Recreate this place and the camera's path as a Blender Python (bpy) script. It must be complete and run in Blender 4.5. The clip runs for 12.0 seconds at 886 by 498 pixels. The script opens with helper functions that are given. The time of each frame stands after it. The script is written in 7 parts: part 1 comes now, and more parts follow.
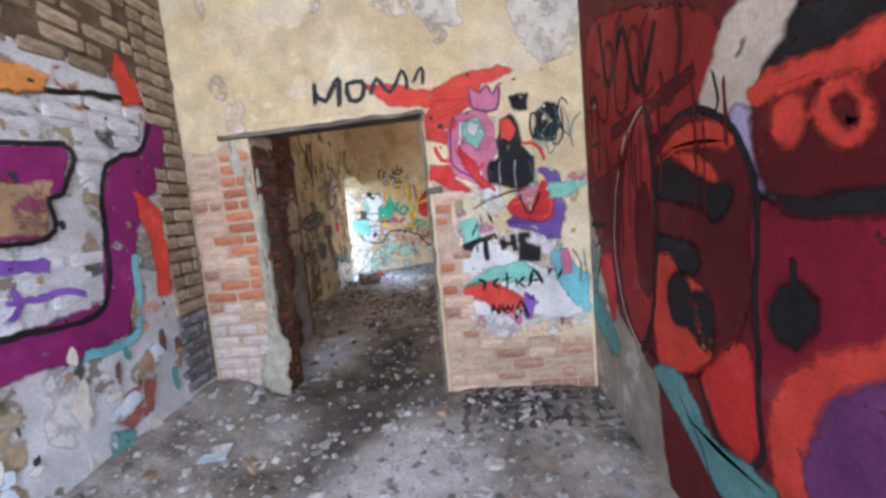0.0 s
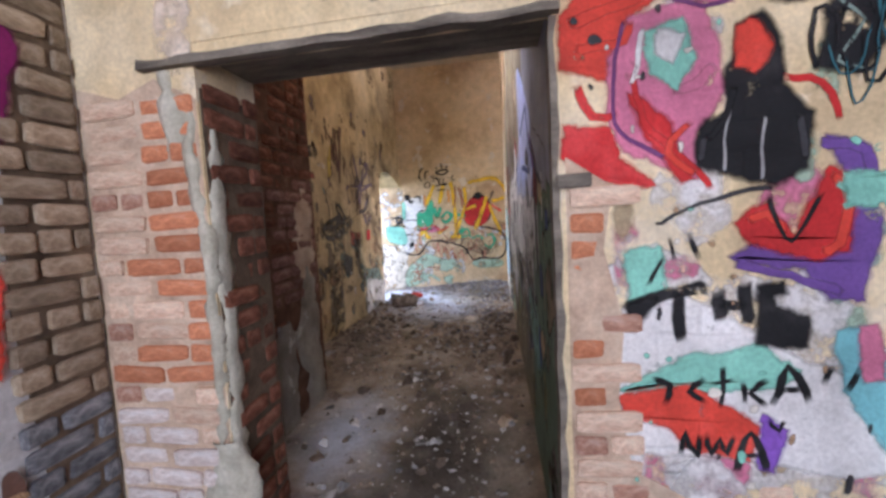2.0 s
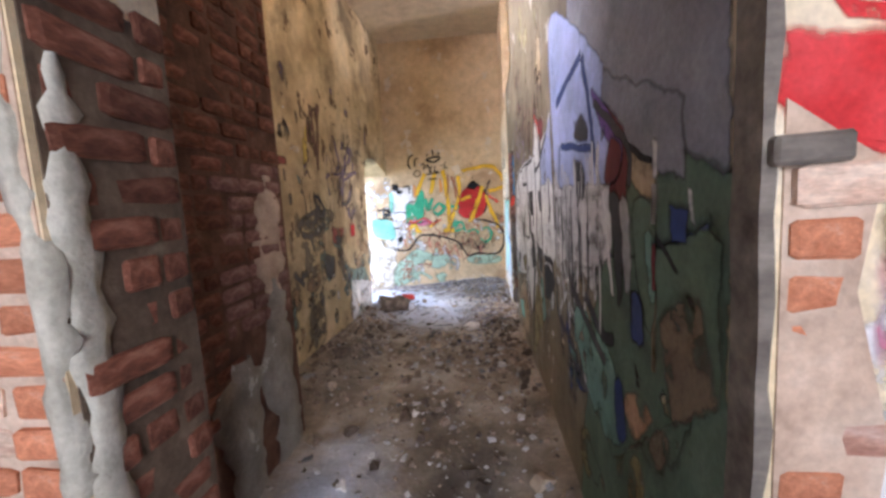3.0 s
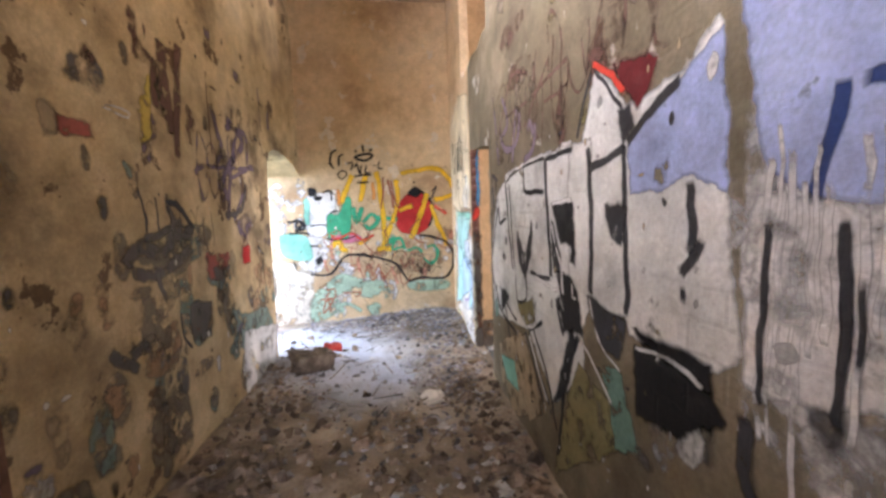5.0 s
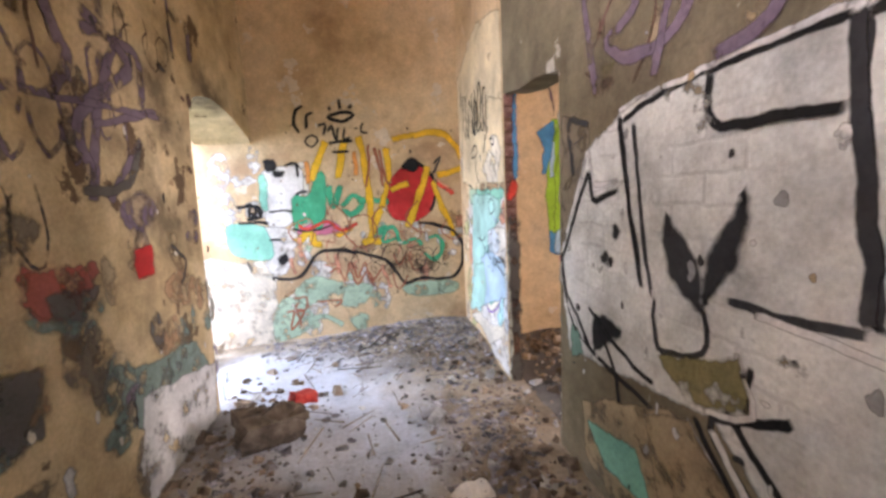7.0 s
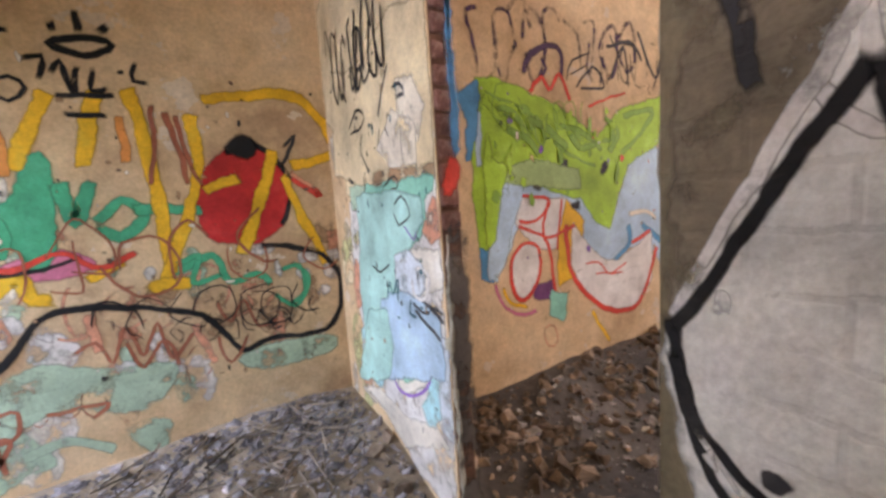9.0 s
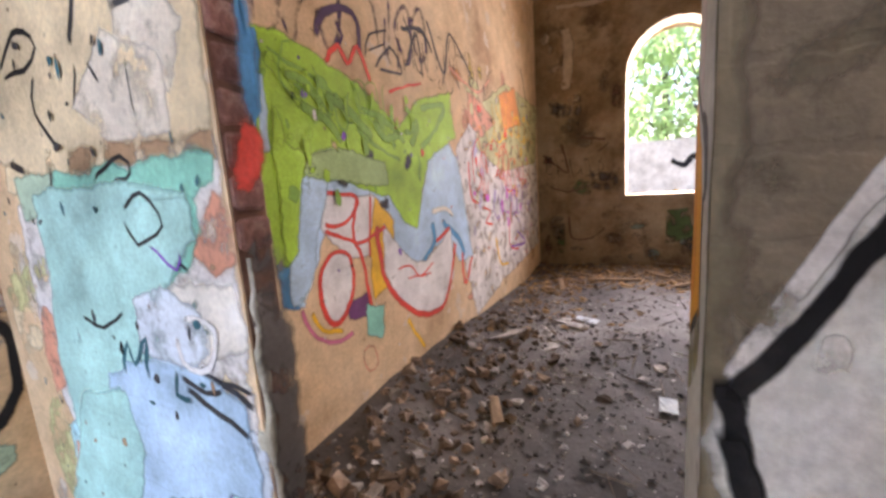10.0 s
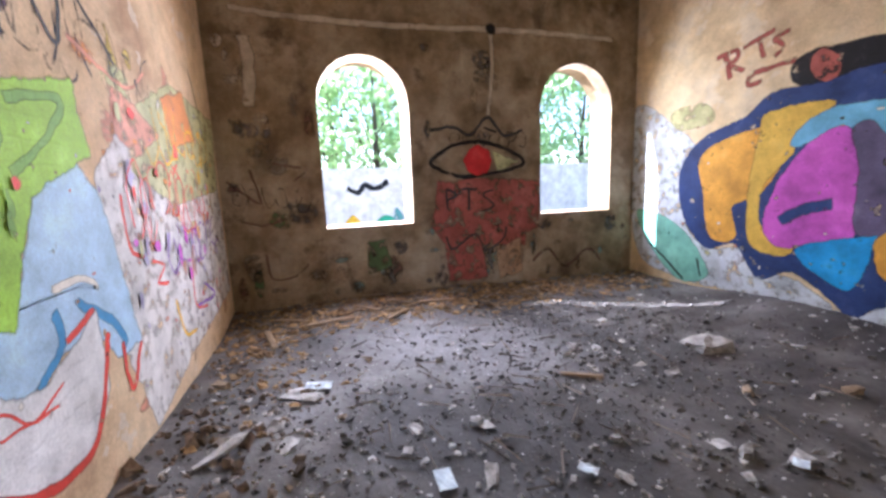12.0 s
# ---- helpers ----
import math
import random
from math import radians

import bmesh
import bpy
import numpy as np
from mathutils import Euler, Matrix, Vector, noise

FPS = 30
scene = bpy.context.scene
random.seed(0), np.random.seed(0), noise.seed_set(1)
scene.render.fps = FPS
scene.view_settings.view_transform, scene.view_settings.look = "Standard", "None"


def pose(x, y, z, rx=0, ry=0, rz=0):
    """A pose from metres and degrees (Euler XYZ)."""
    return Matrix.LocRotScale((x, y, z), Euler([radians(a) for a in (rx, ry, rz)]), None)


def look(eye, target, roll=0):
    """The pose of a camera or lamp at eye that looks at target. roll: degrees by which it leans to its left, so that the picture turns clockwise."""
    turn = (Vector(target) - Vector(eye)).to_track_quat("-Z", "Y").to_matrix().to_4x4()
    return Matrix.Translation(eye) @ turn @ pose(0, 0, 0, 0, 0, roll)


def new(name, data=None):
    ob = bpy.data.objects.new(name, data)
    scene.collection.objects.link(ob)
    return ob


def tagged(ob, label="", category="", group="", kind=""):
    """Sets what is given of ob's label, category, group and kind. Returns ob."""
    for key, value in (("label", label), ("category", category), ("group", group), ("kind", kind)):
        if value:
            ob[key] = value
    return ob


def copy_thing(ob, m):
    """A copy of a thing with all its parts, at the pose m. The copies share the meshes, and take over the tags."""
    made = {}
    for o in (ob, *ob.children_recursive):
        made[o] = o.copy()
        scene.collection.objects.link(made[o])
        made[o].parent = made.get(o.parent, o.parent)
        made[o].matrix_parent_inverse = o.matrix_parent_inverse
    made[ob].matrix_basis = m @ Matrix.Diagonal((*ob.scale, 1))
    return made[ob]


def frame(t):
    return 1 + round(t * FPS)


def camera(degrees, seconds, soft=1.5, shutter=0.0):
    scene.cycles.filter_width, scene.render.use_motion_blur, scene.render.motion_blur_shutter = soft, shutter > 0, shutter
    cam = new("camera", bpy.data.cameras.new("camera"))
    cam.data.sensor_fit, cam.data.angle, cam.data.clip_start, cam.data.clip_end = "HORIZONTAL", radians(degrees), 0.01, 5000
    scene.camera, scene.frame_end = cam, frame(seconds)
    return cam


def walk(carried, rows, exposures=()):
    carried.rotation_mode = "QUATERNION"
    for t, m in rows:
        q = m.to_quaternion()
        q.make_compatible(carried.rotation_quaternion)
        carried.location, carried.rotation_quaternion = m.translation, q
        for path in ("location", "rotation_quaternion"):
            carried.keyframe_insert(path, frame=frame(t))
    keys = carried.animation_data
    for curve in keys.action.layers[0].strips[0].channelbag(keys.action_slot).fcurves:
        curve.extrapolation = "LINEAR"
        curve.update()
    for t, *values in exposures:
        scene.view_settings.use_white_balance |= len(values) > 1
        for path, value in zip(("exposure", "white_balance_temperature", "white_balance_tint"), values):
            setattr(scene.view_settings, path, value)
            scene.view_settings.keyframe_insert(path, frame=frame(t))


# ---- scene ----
cam = camera(95.9, 12.0, soft=3.0)
PATH = [
    (0, (0.63, 1.3, 1.408), (0.512, 3.285, 1.195), -5.3),
    (0.5, (0.543, 1.693, 1.426), (0.285, 3.662, 1.187), -3.9),
    (1, (0.38, 2.062, 1.407), (0.093, 4.034, 1.235), -2.5),
    (1.5, (0.259, 2.389, 1.438), (0.045, 4.368, 1.244), -3.1),
    (2, (0.2, 2.772, 1.435), (-0.068, 4.747, 1.268), -3.1),
    (2.5, (0.075, 3.074, 1.426), (-0.2, 5.045, 1.226), -2.9),
    (3, (-0.038, 3.448, 1.471), (-0.227, 5.426, 1.251), -3.3),
    (3.5, (-0.08, 3.83, 1.429), (-0.139, 5.812, 1.174), -4.1),
    (3.7, (-0.137, 3.977, 1.458), (-0.096, 5.963, 1.221), -2.6),
    (5.3, (-0.456, 5.184, 1.536), (-0.221, 7.16, 1.335), -2.3),
    (5.5, (-0.493, 5.324, 1.535), (-0.255, 7.292, 1.275), -2.2),
    (6, (-0.617, 5.69, 1.519), (-0.36, 7.66, 1.284), -2.1),
    (6.5, (-0.646, 6.035, 1.509), (-0.297, 7.975, 1.171), -3.2),
    (6.7, (-0.614, 6.169, 1.492), (-0.291, 8.119, 1.186), -2.8),
    (8.3, (-0.509, 7.374, 1.395), (0.206, 9.229, 1.175), -3.1),
    (8.5, (-0.465, 7.537, 1.378), (0.341, 9.356, 1.172), -3.2),
    (9, (-0.363, 7.873, 1.385), (0.631, 9.591, 1.138), -3.9),
    (9.5, (-0.277, 8.168, 1.387), (1.19, 9.484, 1.045), -4.5),
    (10, (-0.156, 8.395, 1.384), (1.591, 9.311, 1.056), -4.0),
    (10.5, (-0.015, 8.589, 1.421), (1.91, 9.065, 1.165), -2.5),
    (11, (0.04, 8.756, 1.504), (2.02, 8.751, 1.222), -2.1),
    (11.5, (0.255, 8.806, 1.495), (2.195, 8.434, 1.18), -1.8),
    (12, (0.506, 8.807, 1.536), (2.391, 8.217, 1.22), -2.2),
]
walk(cam, [(t, look(eye, target, roll)) for t, eye, target, roll in PATH], exposures=[(0, 2.2, 5950, 17), (1.0, 2.2, 5950, 19), (2.0, 2.1, 6200, 24), (3.5, 2.6, 6150, 23), (5.5, 2.4, 6700, 23), (7.5, 2.15, 7000, 27), (8.5, 1.83, 7300, 30), (9.5, 1.95, 6850, 25), (10.5, 2.1, 6150, 29), (11.0, 2.3, 5550, 20), (12.0, 2.25, 5500, 21)])

# ---- light ----
world = bpy.data.worlds.new("sky")
scene.world = world
world.use_nodes = True
SUN_EL, SUN_AZ = 32.0, 59.0      # height, and degrees from +x towards +y
_wn = world.node_tree
_sky = _wn.nodes.new("ShaderNodeTexSky")
_sky.sky_type, _sky.sun_disc = "NISHITA", False
_sky.sun_elevation, _sky.sun_rotation = radians(SUN_EL), radians(90 - SUN_AZ)
_wn.links.new(_sky.outputs[0], _wn.nodes["Background"].inputs[0])
_wn.nodes["Background"].inputs[1].default_value = 0.15
sun = new("sun", bpy.data.lights.new("sun", "SUN"))
sun.data.energy, sun.data.angle, sun.data.color = 5.0, radians(0.5), (1.0, 0.95, 0.87)
_s = Vector((math.cos(radians(SUN_EL)) * math.cos(radians(SUN_AZ)), math.cos(radians(SUN_EL)) * math.sin(radians(SUN_AZ)), math.sin(radians(SUN_EL))))
sun.matrix_world = look(_s * 30, (0, 0, 0))


def sky_lamp(x, y, z, w, h, target, watts, tint=(0.86, 0.93, 1.0)):
    """Daylight that falls in through one opening; three openings are unseen and added."""
    d = bpy.data.lights.new("opening_daylight", "AREA")
    d.shape, d.size, d.size_y, d.energy, d.color = "RECTANGLE", w, h, watts, tint
    new("opening_daylight", d).matrix_world = look((x, y, z), target)


sky_lamp(6.5, 8.12, 2.15, 1.1, 2.0, (3.0, 8.2, 0.9), 70, (1.0, 0.95, 0.92))
sky_lamp(6.5, 4.97, 2.15, 1.1, 2.0, (3.0, 5.9, 0.9), 36, (1.0, 0.95, 0.92))
sky_lamp(-3.7, 9.95, 2.0, 1.5, 2.2, (-0.8, 9.2, 0.0), 56, (0.68, 0.82, 1.0))
# stands in for an unseen high opening, added to brighten the corridor's right wall
sky_lamp(-2.5, 6.6, 3.8, 1.2, 0.7, (0.2, 8.6, 1.4), 92, (0.95, 0.96, 1.0))
# daylight from behind the start, through an assumed back window
sky_lamp(0.75, -1.4, 2.2, 1.2, 2.4, (-0.4, 4.0, 1.1), 46)
# added lamp at an unseen right-hand opening; brightens left wall and floor
sky_lamp(2.2, 0.1, 1.9, 1.6, 2.2, (-1.2, 2.2, 0.9), 33)


# ---- materials ----
def material(name, rough=0.9, metal=0.0):
    m = bpy.data.materials.new(name)
    m.use_nodes = True
    b = m.node_tree.nodes["Principled BSDF"]
    b.inputs["Roughness"].default_value, b.inputs["Metallic"].default_value = rough, metal
    b.inputs["Specular IOR Level"].default_value = 0.25
    return m, m.node_tree, b


def _ragged(t, co, scale, lo, hi):
    """A mask with torn edges."""
    N, L = t.nodes.new, t.links.new
    sn = N("ShaderNodeTexNoise")
    sn.inputs["Scale"].default_value, sn.inputs["Detail"].default_value, sn.inputs["Roughness"].default_value = scale, 9, 0.62
    L(co, sn.inputs[0])
    mr = N("ShaderNodeMapRange")
    mr.inputs[1].default_value, mr.inputs[2].default_value = lo, hi
    L(sn.outputs[0], mr.inputs[0])
    return mr.outputs[0]


def mottled(name, stops, scale=1.2, detail=9.0, fine=60.0, bump=0.25, rough=0.92, per_object=0.0, per_island=0.0, depth=0.01, stain=None, stain_scale=0.6, stain_amount=(0.5, 0.62), stretch=(1, 1, 1), flake=None, flake_scale=2.2, flake_amount=(0.6, 0.615), worn=None, courses=0.0, dirt=None):
    """A surface of several tones: broad noise through a ramp, fine grain, an optional ragged stain, and relief."""
    m, t, b = material(name, rough)
    N, L = t.nodes.new, t.links.new
    co = N("ShaderNodeTexCoord")
    mp = N("ShaderNodeMapping")
    mp.inputs["Scale"].default_value = stretch
    L(co.outputs["Object"], mp.inputs[0])
    n = N("ShaderNodeTexNoise")
    n.inputs["Scale"].default_value, n.inputs["Detail"].default_value, n.inputs["Roughness"].default_value = scale, detail, 0.62
    L(mp.outputs[0], n.inputs[0])
    r = N("ShaderNodeValToRGB")
    e = r.color_ramp.elements
    while len(e) < len(stops):
        e.new(0.5)
    for i, (p, c) in enumerate(stops):
        e[i].position, e[i].color = p, (*c, 1)
    L(n.outputs[0], r.inputs[0])
    col = r.outputs[0]
    if stain:
        sn = N("ShaderNodeTexNoise")
        sn.inputs["Scale"].default_value, sn.inputs["Detail"].default_value, sn.inputs["Roughness"].default_value = stain_scale, 8, 0.65
        L(mp.outputs[0], sn.inputs[0])
        mr = N("ShaderNodeMapRange")
        mr.inputs[1].default_value, mr.inputs[2].default_value = stain_amount
        L(sn.outputs[0], mr.inputs[0])
        mx = N("ShaderNodeMix")
        mx.data_type = "RGBA"
        L(mr.outputs[0], mx.inputs[0])
        L(col, mx.inputs[6])
        mx.inputs[7].default_value = (*stain, 1)
        col = mx.outputs[2]
    if flake:
        mx = N("ShaderNodeMix")
        mx.data_type = "RGBA"
        L(_ragged(t, mp.outputs[0], flake_scale, *flake_amount), mx.inputs[0])
        L(col, mx.inputs[6])
        mx.inputs[7].default_value = (*flake, 1)
        col = mx.outputs[2]
    if worn:
        # flaked-off places, and a sprayed, uneven rim
        at = N("ShaderNodeAttribute")
        at.attribute_name = "cover"
        en = N("ShaderNodeTexNoise")
        en.inputs["Scale"].default_value, en.inputs["Detail"].default_value = 26, 7
        L(co.outputs["Object"], en.inputs[0])
        ea = N("ShaderNodeMath")
        ea.operation = "ADD"
        L(at.outputs["Fac"], ea.inputs[0])
        L(en.outputs[0], ea.inputs[1])
        er = N("ShaderNodeMapRange")
        er.inputs[1].default_value, er.inputs[2].default_value = 0.65, 1.25
        L(ea.outputs[0], er.inputs[0])
        em = N("ShaderNodeMath")
        em.operation = "MULTIPLY"
        L(er.outputs[0], em.inputs[0])
        L(_ragged(t, co.outputs["Object"], worn[0], worn[2], worn[1]), em.inputs[1])
        L(em.outputs[0], b.inputs["Alpha"])
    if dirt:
        # soot trodden in, dust with painted daylight pools, where the floor's own layers say
        for layer, tone in (("soot", dirt[0]), ("dust_light", dirt[1])):
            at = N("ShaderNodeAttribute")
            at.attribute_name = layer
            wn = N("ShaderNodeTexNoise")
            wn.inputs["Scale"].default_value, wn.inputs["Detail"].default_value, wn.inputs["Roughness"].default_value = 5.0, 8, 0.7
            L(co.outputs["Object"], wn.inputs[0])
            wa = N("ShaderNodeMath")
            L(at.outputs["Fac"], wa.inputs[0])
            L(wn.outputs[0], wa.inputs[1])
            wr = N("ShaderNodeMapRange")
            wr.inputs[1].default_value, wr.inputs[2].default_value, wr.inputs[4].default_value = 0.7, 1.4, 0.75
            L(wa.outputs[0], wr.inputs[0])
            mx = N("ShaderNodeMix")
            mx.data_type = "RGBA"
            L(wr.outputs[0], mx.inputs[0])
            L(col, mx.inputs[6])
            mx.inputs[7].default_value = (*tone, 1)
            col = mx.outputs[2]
    f = N("ShaderNodeTexNoise")
    f.inputs["Scale"].default_value, f.inputs["Detail"].default_value = fine, 4
    L(co.outputs["Object"], f.inputs[0])
    fr = N("ShaderNodeMapRange")
    fr.inputs[1].default_value, fr.inputs[2].default_value, fr.inputs[3].default_value, fr.inputs[4].default_value = 0.3, 0.7, 0.87, 1.1
    L(f.outputs[0], fr.inputs[0])
    md = N("ShaderNodeTexNoise")
    md.inputs["Scale"].default_value, md.inputs["Detail"].default_value, md.inputs["Roughness"].default_value = 6.5, 7, 0.66
    L(co.outputs["Object"], md.inputs[0])
    mdr = N("ShaderNodeMapRange")
    mdr.inputs[1].default_value, mdr.inputs[2].default_value, mdr.inputs[3].default_value, mdr.inputs[4].default_value = 0.3, 0.7, 0.8, 1.14
    L(md.outputs[0], mdr.inputs[0])
    mdm = N("ShaderNodeMath")
    mdm.operation = "MULTIPLY"
    L(fr.outputs[0], mdm.inputs[0])
    L(mdr.outputs[0], mdm.inputs[1])
    val = mdm.outputs[0]
    joint = None
    if courses:
        # the masonry's joints, telling here and there through a thin coat
        sx = N("ShaderNodeSeparateXYZ")
        L(co.outputs["Object"], sx.inputs[0])
        run = N("ShaderNodeMath")
        L(sx.outputs[0], run.inputs[0])
        L(sx.outputs[1], run.inputs[1])
        wob = N("ShaderNodeMath")
        wob.operation = "MULTIPLY_ADD"
        wob.inputs[1].default_value = 0.06
        L(md.outputs[0], wob.inputs[0])
        L(sx.outputs[2], wob.inputs[2])
        cb = N("ShaderNodeCombineXYZ")
        L(run.outputs[0], cb.inputs[0])
        L(wob.outputs[0], cb.inputs[1])
        bt = N("ShaderNodeTexBrick")
        for k, v in (("Scale", 1.0), ("Mortar Size", 0.009), ("Mortar Smooth", 0.6), ("Brick Width", 0.26), ("Row Height", 0.095)):
            bt.inputs[k].default_value = v
        L(cb.outputs[0], bt.inputs["Vector"])
        jm = N("ShaderNodeMath")
        jm.operation = "MULTIPLY"
        L(bt.outputs["Fac"], jm.inputs[0])
        L(_ragged(t, co.outputs["Object"], 1.7, 0.5, 0.64), jm.inputs[1])
        joint = jm.outputs[0]
        jd = N("ShaderNodeMath")
        jd.operation = "MULTIPLY_ADD"
        jd.inputs[1].default_value, jd.inputs[2].default_value = -0.16 * courses, 1.0
        L(joint, jd.inputs[0])
        jv = N("ShaderNodeMath")
        jv.operation = "MULTIPLY"
        L(val, jv.inputs[0])
        L(jd.outputs[0], jv.inputs[1])
        val = jv.outputs[0]
    for amount, node, out in ((per_object, "ShaderNodeObjectInfo", "Random"), (per_island, "ShaderNodeNewGeometry", "Random Per Island")):
        if amount:
            o = N(node)
            q = N("ShaderNodeMapRange")
            q.inputs[3].default_value, q.inputs[4].default_value = 1 - amount, 1 + amount
            L(o.outputs[out], q.inputs[0])
            mu = N("ShaderNodeMath")
            mu.operation = "MULTIPLY"
            L(val, mu.inputs[0])
            L(q.outputs[0], mu.inputs[1])
            val = mu.outputs[0]
    sc = N("ShaderNodeVectorMath")
    sc.operation = "SCALE"
    L(col, sc.inputs[0])
    L(val, sc.inputs["Scale"])
    L(sc.outputs[0], b.inputs["Base Color"])
    bp = N("ShaderNodeBump")
    bp.inputs["Strength"].default_value, bp.inputs["Distance"].default_value = bump, depth
    ad = N("ShaderNodeMath")
    ad.operation = "MULTIPLY_ADD"
    ad.inputs[1].default_value = 0.45
    L(f.outputs[0], ad.inputs[0])
    L(md.outputs[0], ad.inputs[2])
    high = ad.outputs[0]
    if joint:
        jh = N("ShaderNodeMath")
        jh.operation = "MULTIPLY_ADD"
        jh.inputs[1].default_value = -0.7 * courses
        L(joint, jh.inputs[0])
        L(high, jh.inputs[2])
        high = jh.outputs[0]
    L(high, bp.inputs["Height"])
    L(bp.outputs[0], b.inputs["Normal"])
    return m


PLASTER = mottled("cream_plaster", bump=0.13, stops=[(0.3, (0.5, 0.38, 0.23)), (0.46, (0.7, 0.56, 0.34)), (0.6, (0.77, 0.65, 0.44)), (0.75, (0.68, 0.58, 0.43))], scale=1.5, stain=(0.5, 0.38, 0.24), stain_amount=(0.52, 0.7), flake=(0.74, 0.64, 0.47), flake_scale=1.9, flake_amount=(0.56, 0.6))
PEACH = mottled("peach_plaster", [(0.3, (0.46, 0.32, 0.19)), (0.46, (0.63, 0.46, 0.28)), (0.6, (0.69, 0.53, 0.34)), (0.75, (0.61, 0.48, 0.33))], 1.5, courses=0.3, stain=(0.42, 0.28, 0.17), stain_amount=(0.55, 0.68), flake=(0.66, 0.56, 0.44), flake_scale=3.6, flake_amount=(0.62, 0.635))
OCHRE = mottled("ochre_plaster", [(0.3, (0.27, 0.2, 0.12)), (0.44, (0.5, 0.38, 0.22)), (0.58, (0.66, 0.52, 0.32)), (0.76, (0.5, 0.41, 0.28))], 1.5, stain=(0.19, 0.145, 0.09), stain_scale=1.2, stain_amount=(0.51, 0.66), flake=(0.15, 0.1, 0.06), flake_scale=3.4, flake_amount=(0.6, 0.625))
GREY = mottled("grey_render", [(0.3, (0.2, 0.18, 0.15)), (0.5, (0.36, 0.33, 0.28)), (0.7, (0.48, 0.45, 0.4))], 2.0, stain=(0.16, 0.13, 0.1), stain_amount=(0.55, 0.66), flake=(0.58, 0.55, 0.5), flake_scale=2.7)
PALE = mottled("pale_render", [(0.3, (0.42, 0.41, 0.41)), (0.48, (0.6, 0.6, 0.61)), (0.66, (0.73, 0.74, 0.76))], 2.4, stain=(0.3, 0.27, 0.24), stain_amount=(0.54, 0.66), flake=(0.24, 0.2, 0.17), flake_scale=4.0, flake_amount=(0.6, 0.62), bump=0.4)
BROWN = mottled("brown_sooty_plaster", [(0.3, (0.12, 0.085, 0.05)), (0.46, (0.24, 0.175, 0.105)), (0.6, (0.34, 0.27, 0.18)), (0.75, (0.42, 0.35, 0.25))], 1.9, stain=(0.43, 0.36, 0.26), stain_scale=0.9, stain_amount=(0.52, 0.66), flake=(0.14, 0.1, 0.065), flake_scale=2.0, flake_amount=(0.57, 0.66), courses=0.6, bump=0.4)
OLIVE = mottled("olive_grey_render", [(0.3, (0.11, 0.09, 0.06)), (0.48, (0.19, 0.16, 0.105)), (0.62, (0.27, 0.23, 0.16)), (0.76, (0.25, 0.23, 0.18))], 1.7, stain=(0.15, 0.12, 0.08), stain_amount=(0.53, 0.66), flake=(0.46, 0.43, 0.37), flake_scale=2.7, flake_amount=(0.62, 0.64), courses=0.6, bump=0.35)
CEIL = mottled("ceiling_plaster", [(0.3, (0.5, 0.4, 0.27)), (0.6, (0.66, 0.55, 0.4))], 0.9)
# the floors' second dirt tone is dust with bluish daylight put into its colour
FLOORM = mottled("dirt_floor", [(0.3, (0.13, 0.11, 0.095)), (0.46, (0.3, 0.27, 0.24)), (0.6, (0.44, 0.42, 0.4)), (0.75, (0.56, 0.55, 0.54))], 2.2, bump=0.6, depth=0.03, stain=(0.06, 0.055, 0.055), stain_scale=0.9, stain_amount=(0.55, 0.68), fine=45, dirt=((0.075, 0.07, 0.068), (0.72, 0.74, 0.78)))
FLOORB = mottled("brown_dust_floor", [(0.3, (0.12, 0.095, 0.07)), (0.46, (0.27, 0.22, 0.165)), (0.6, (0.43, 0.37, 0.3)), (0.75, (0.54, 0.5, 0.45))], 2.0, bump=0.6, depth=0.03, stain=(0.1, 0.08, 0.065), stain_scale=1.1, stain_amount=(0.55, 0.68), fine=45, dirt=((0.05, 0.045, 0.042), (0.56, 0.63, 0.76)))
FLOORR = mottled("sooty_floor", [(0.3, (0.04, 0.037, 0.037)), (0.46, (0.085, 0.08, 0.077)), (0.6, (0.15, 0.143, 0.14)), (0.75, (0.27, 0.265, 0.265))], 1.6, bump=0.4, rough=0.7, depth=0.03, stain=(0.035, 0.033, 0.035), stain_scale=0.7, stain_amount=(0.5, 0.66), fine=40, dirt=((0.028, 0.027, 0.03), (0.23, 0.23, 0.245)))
GROUND = mottled("grass_ground", [(0.3, (0.05, 0.07, 0.02)), (0.6, (0.1, 0.13, 0.04)), (0.8, (0.25, 0.22, 0.14))], 0.5)
MORTAR = mottled("lime_mortar", [(0.3, (0.4, 0.28, 0.2)), (0.5, (0.56, 0.42, 0.31)), (0.7, (0.66, 0.54, 0.42))], 6.0, bump=0.6)
PIERMORTAR = mottled("sooty_red_mortar", [(0.3, (0.07, 0.035, 0.024)), (0.55, (0.17, 0.085, 0.055)), (0.75, (0.28, 0.17, 0.115))], 7.0, bump=0.7)
OLDMORTAR = mottled("dark_old_mortar", [(0.3, (0.05, 0.035, 0.025)), (0.6, (0.17, 0.12, 0.08)), (0.8, (0.28, 0.22, 0.16))], 6.0, bump=0.7)
WHITE = mottled("white_limewash", [(0.3, (0.55, 0.52, 0.47)), (0.6, (0.78, 0.76, 0.72))], 3.0)


# ---- building blocks ----
def mesh_from(name, bm, mat, smooth=False):
    bmesh.ops.recalc_face_normals(bm, faces=bm.faces)
    me = bpy.data.meshes.new(name)
    bm.to_mesh(me)
    bm.free()
    for mm in (mat if isinstance(mat, (list, tuple)) else [mat]):
        me.materials.append(mm)
    if smooth:
        for p in me.polygons:
            p.use_smooth = True
    return me


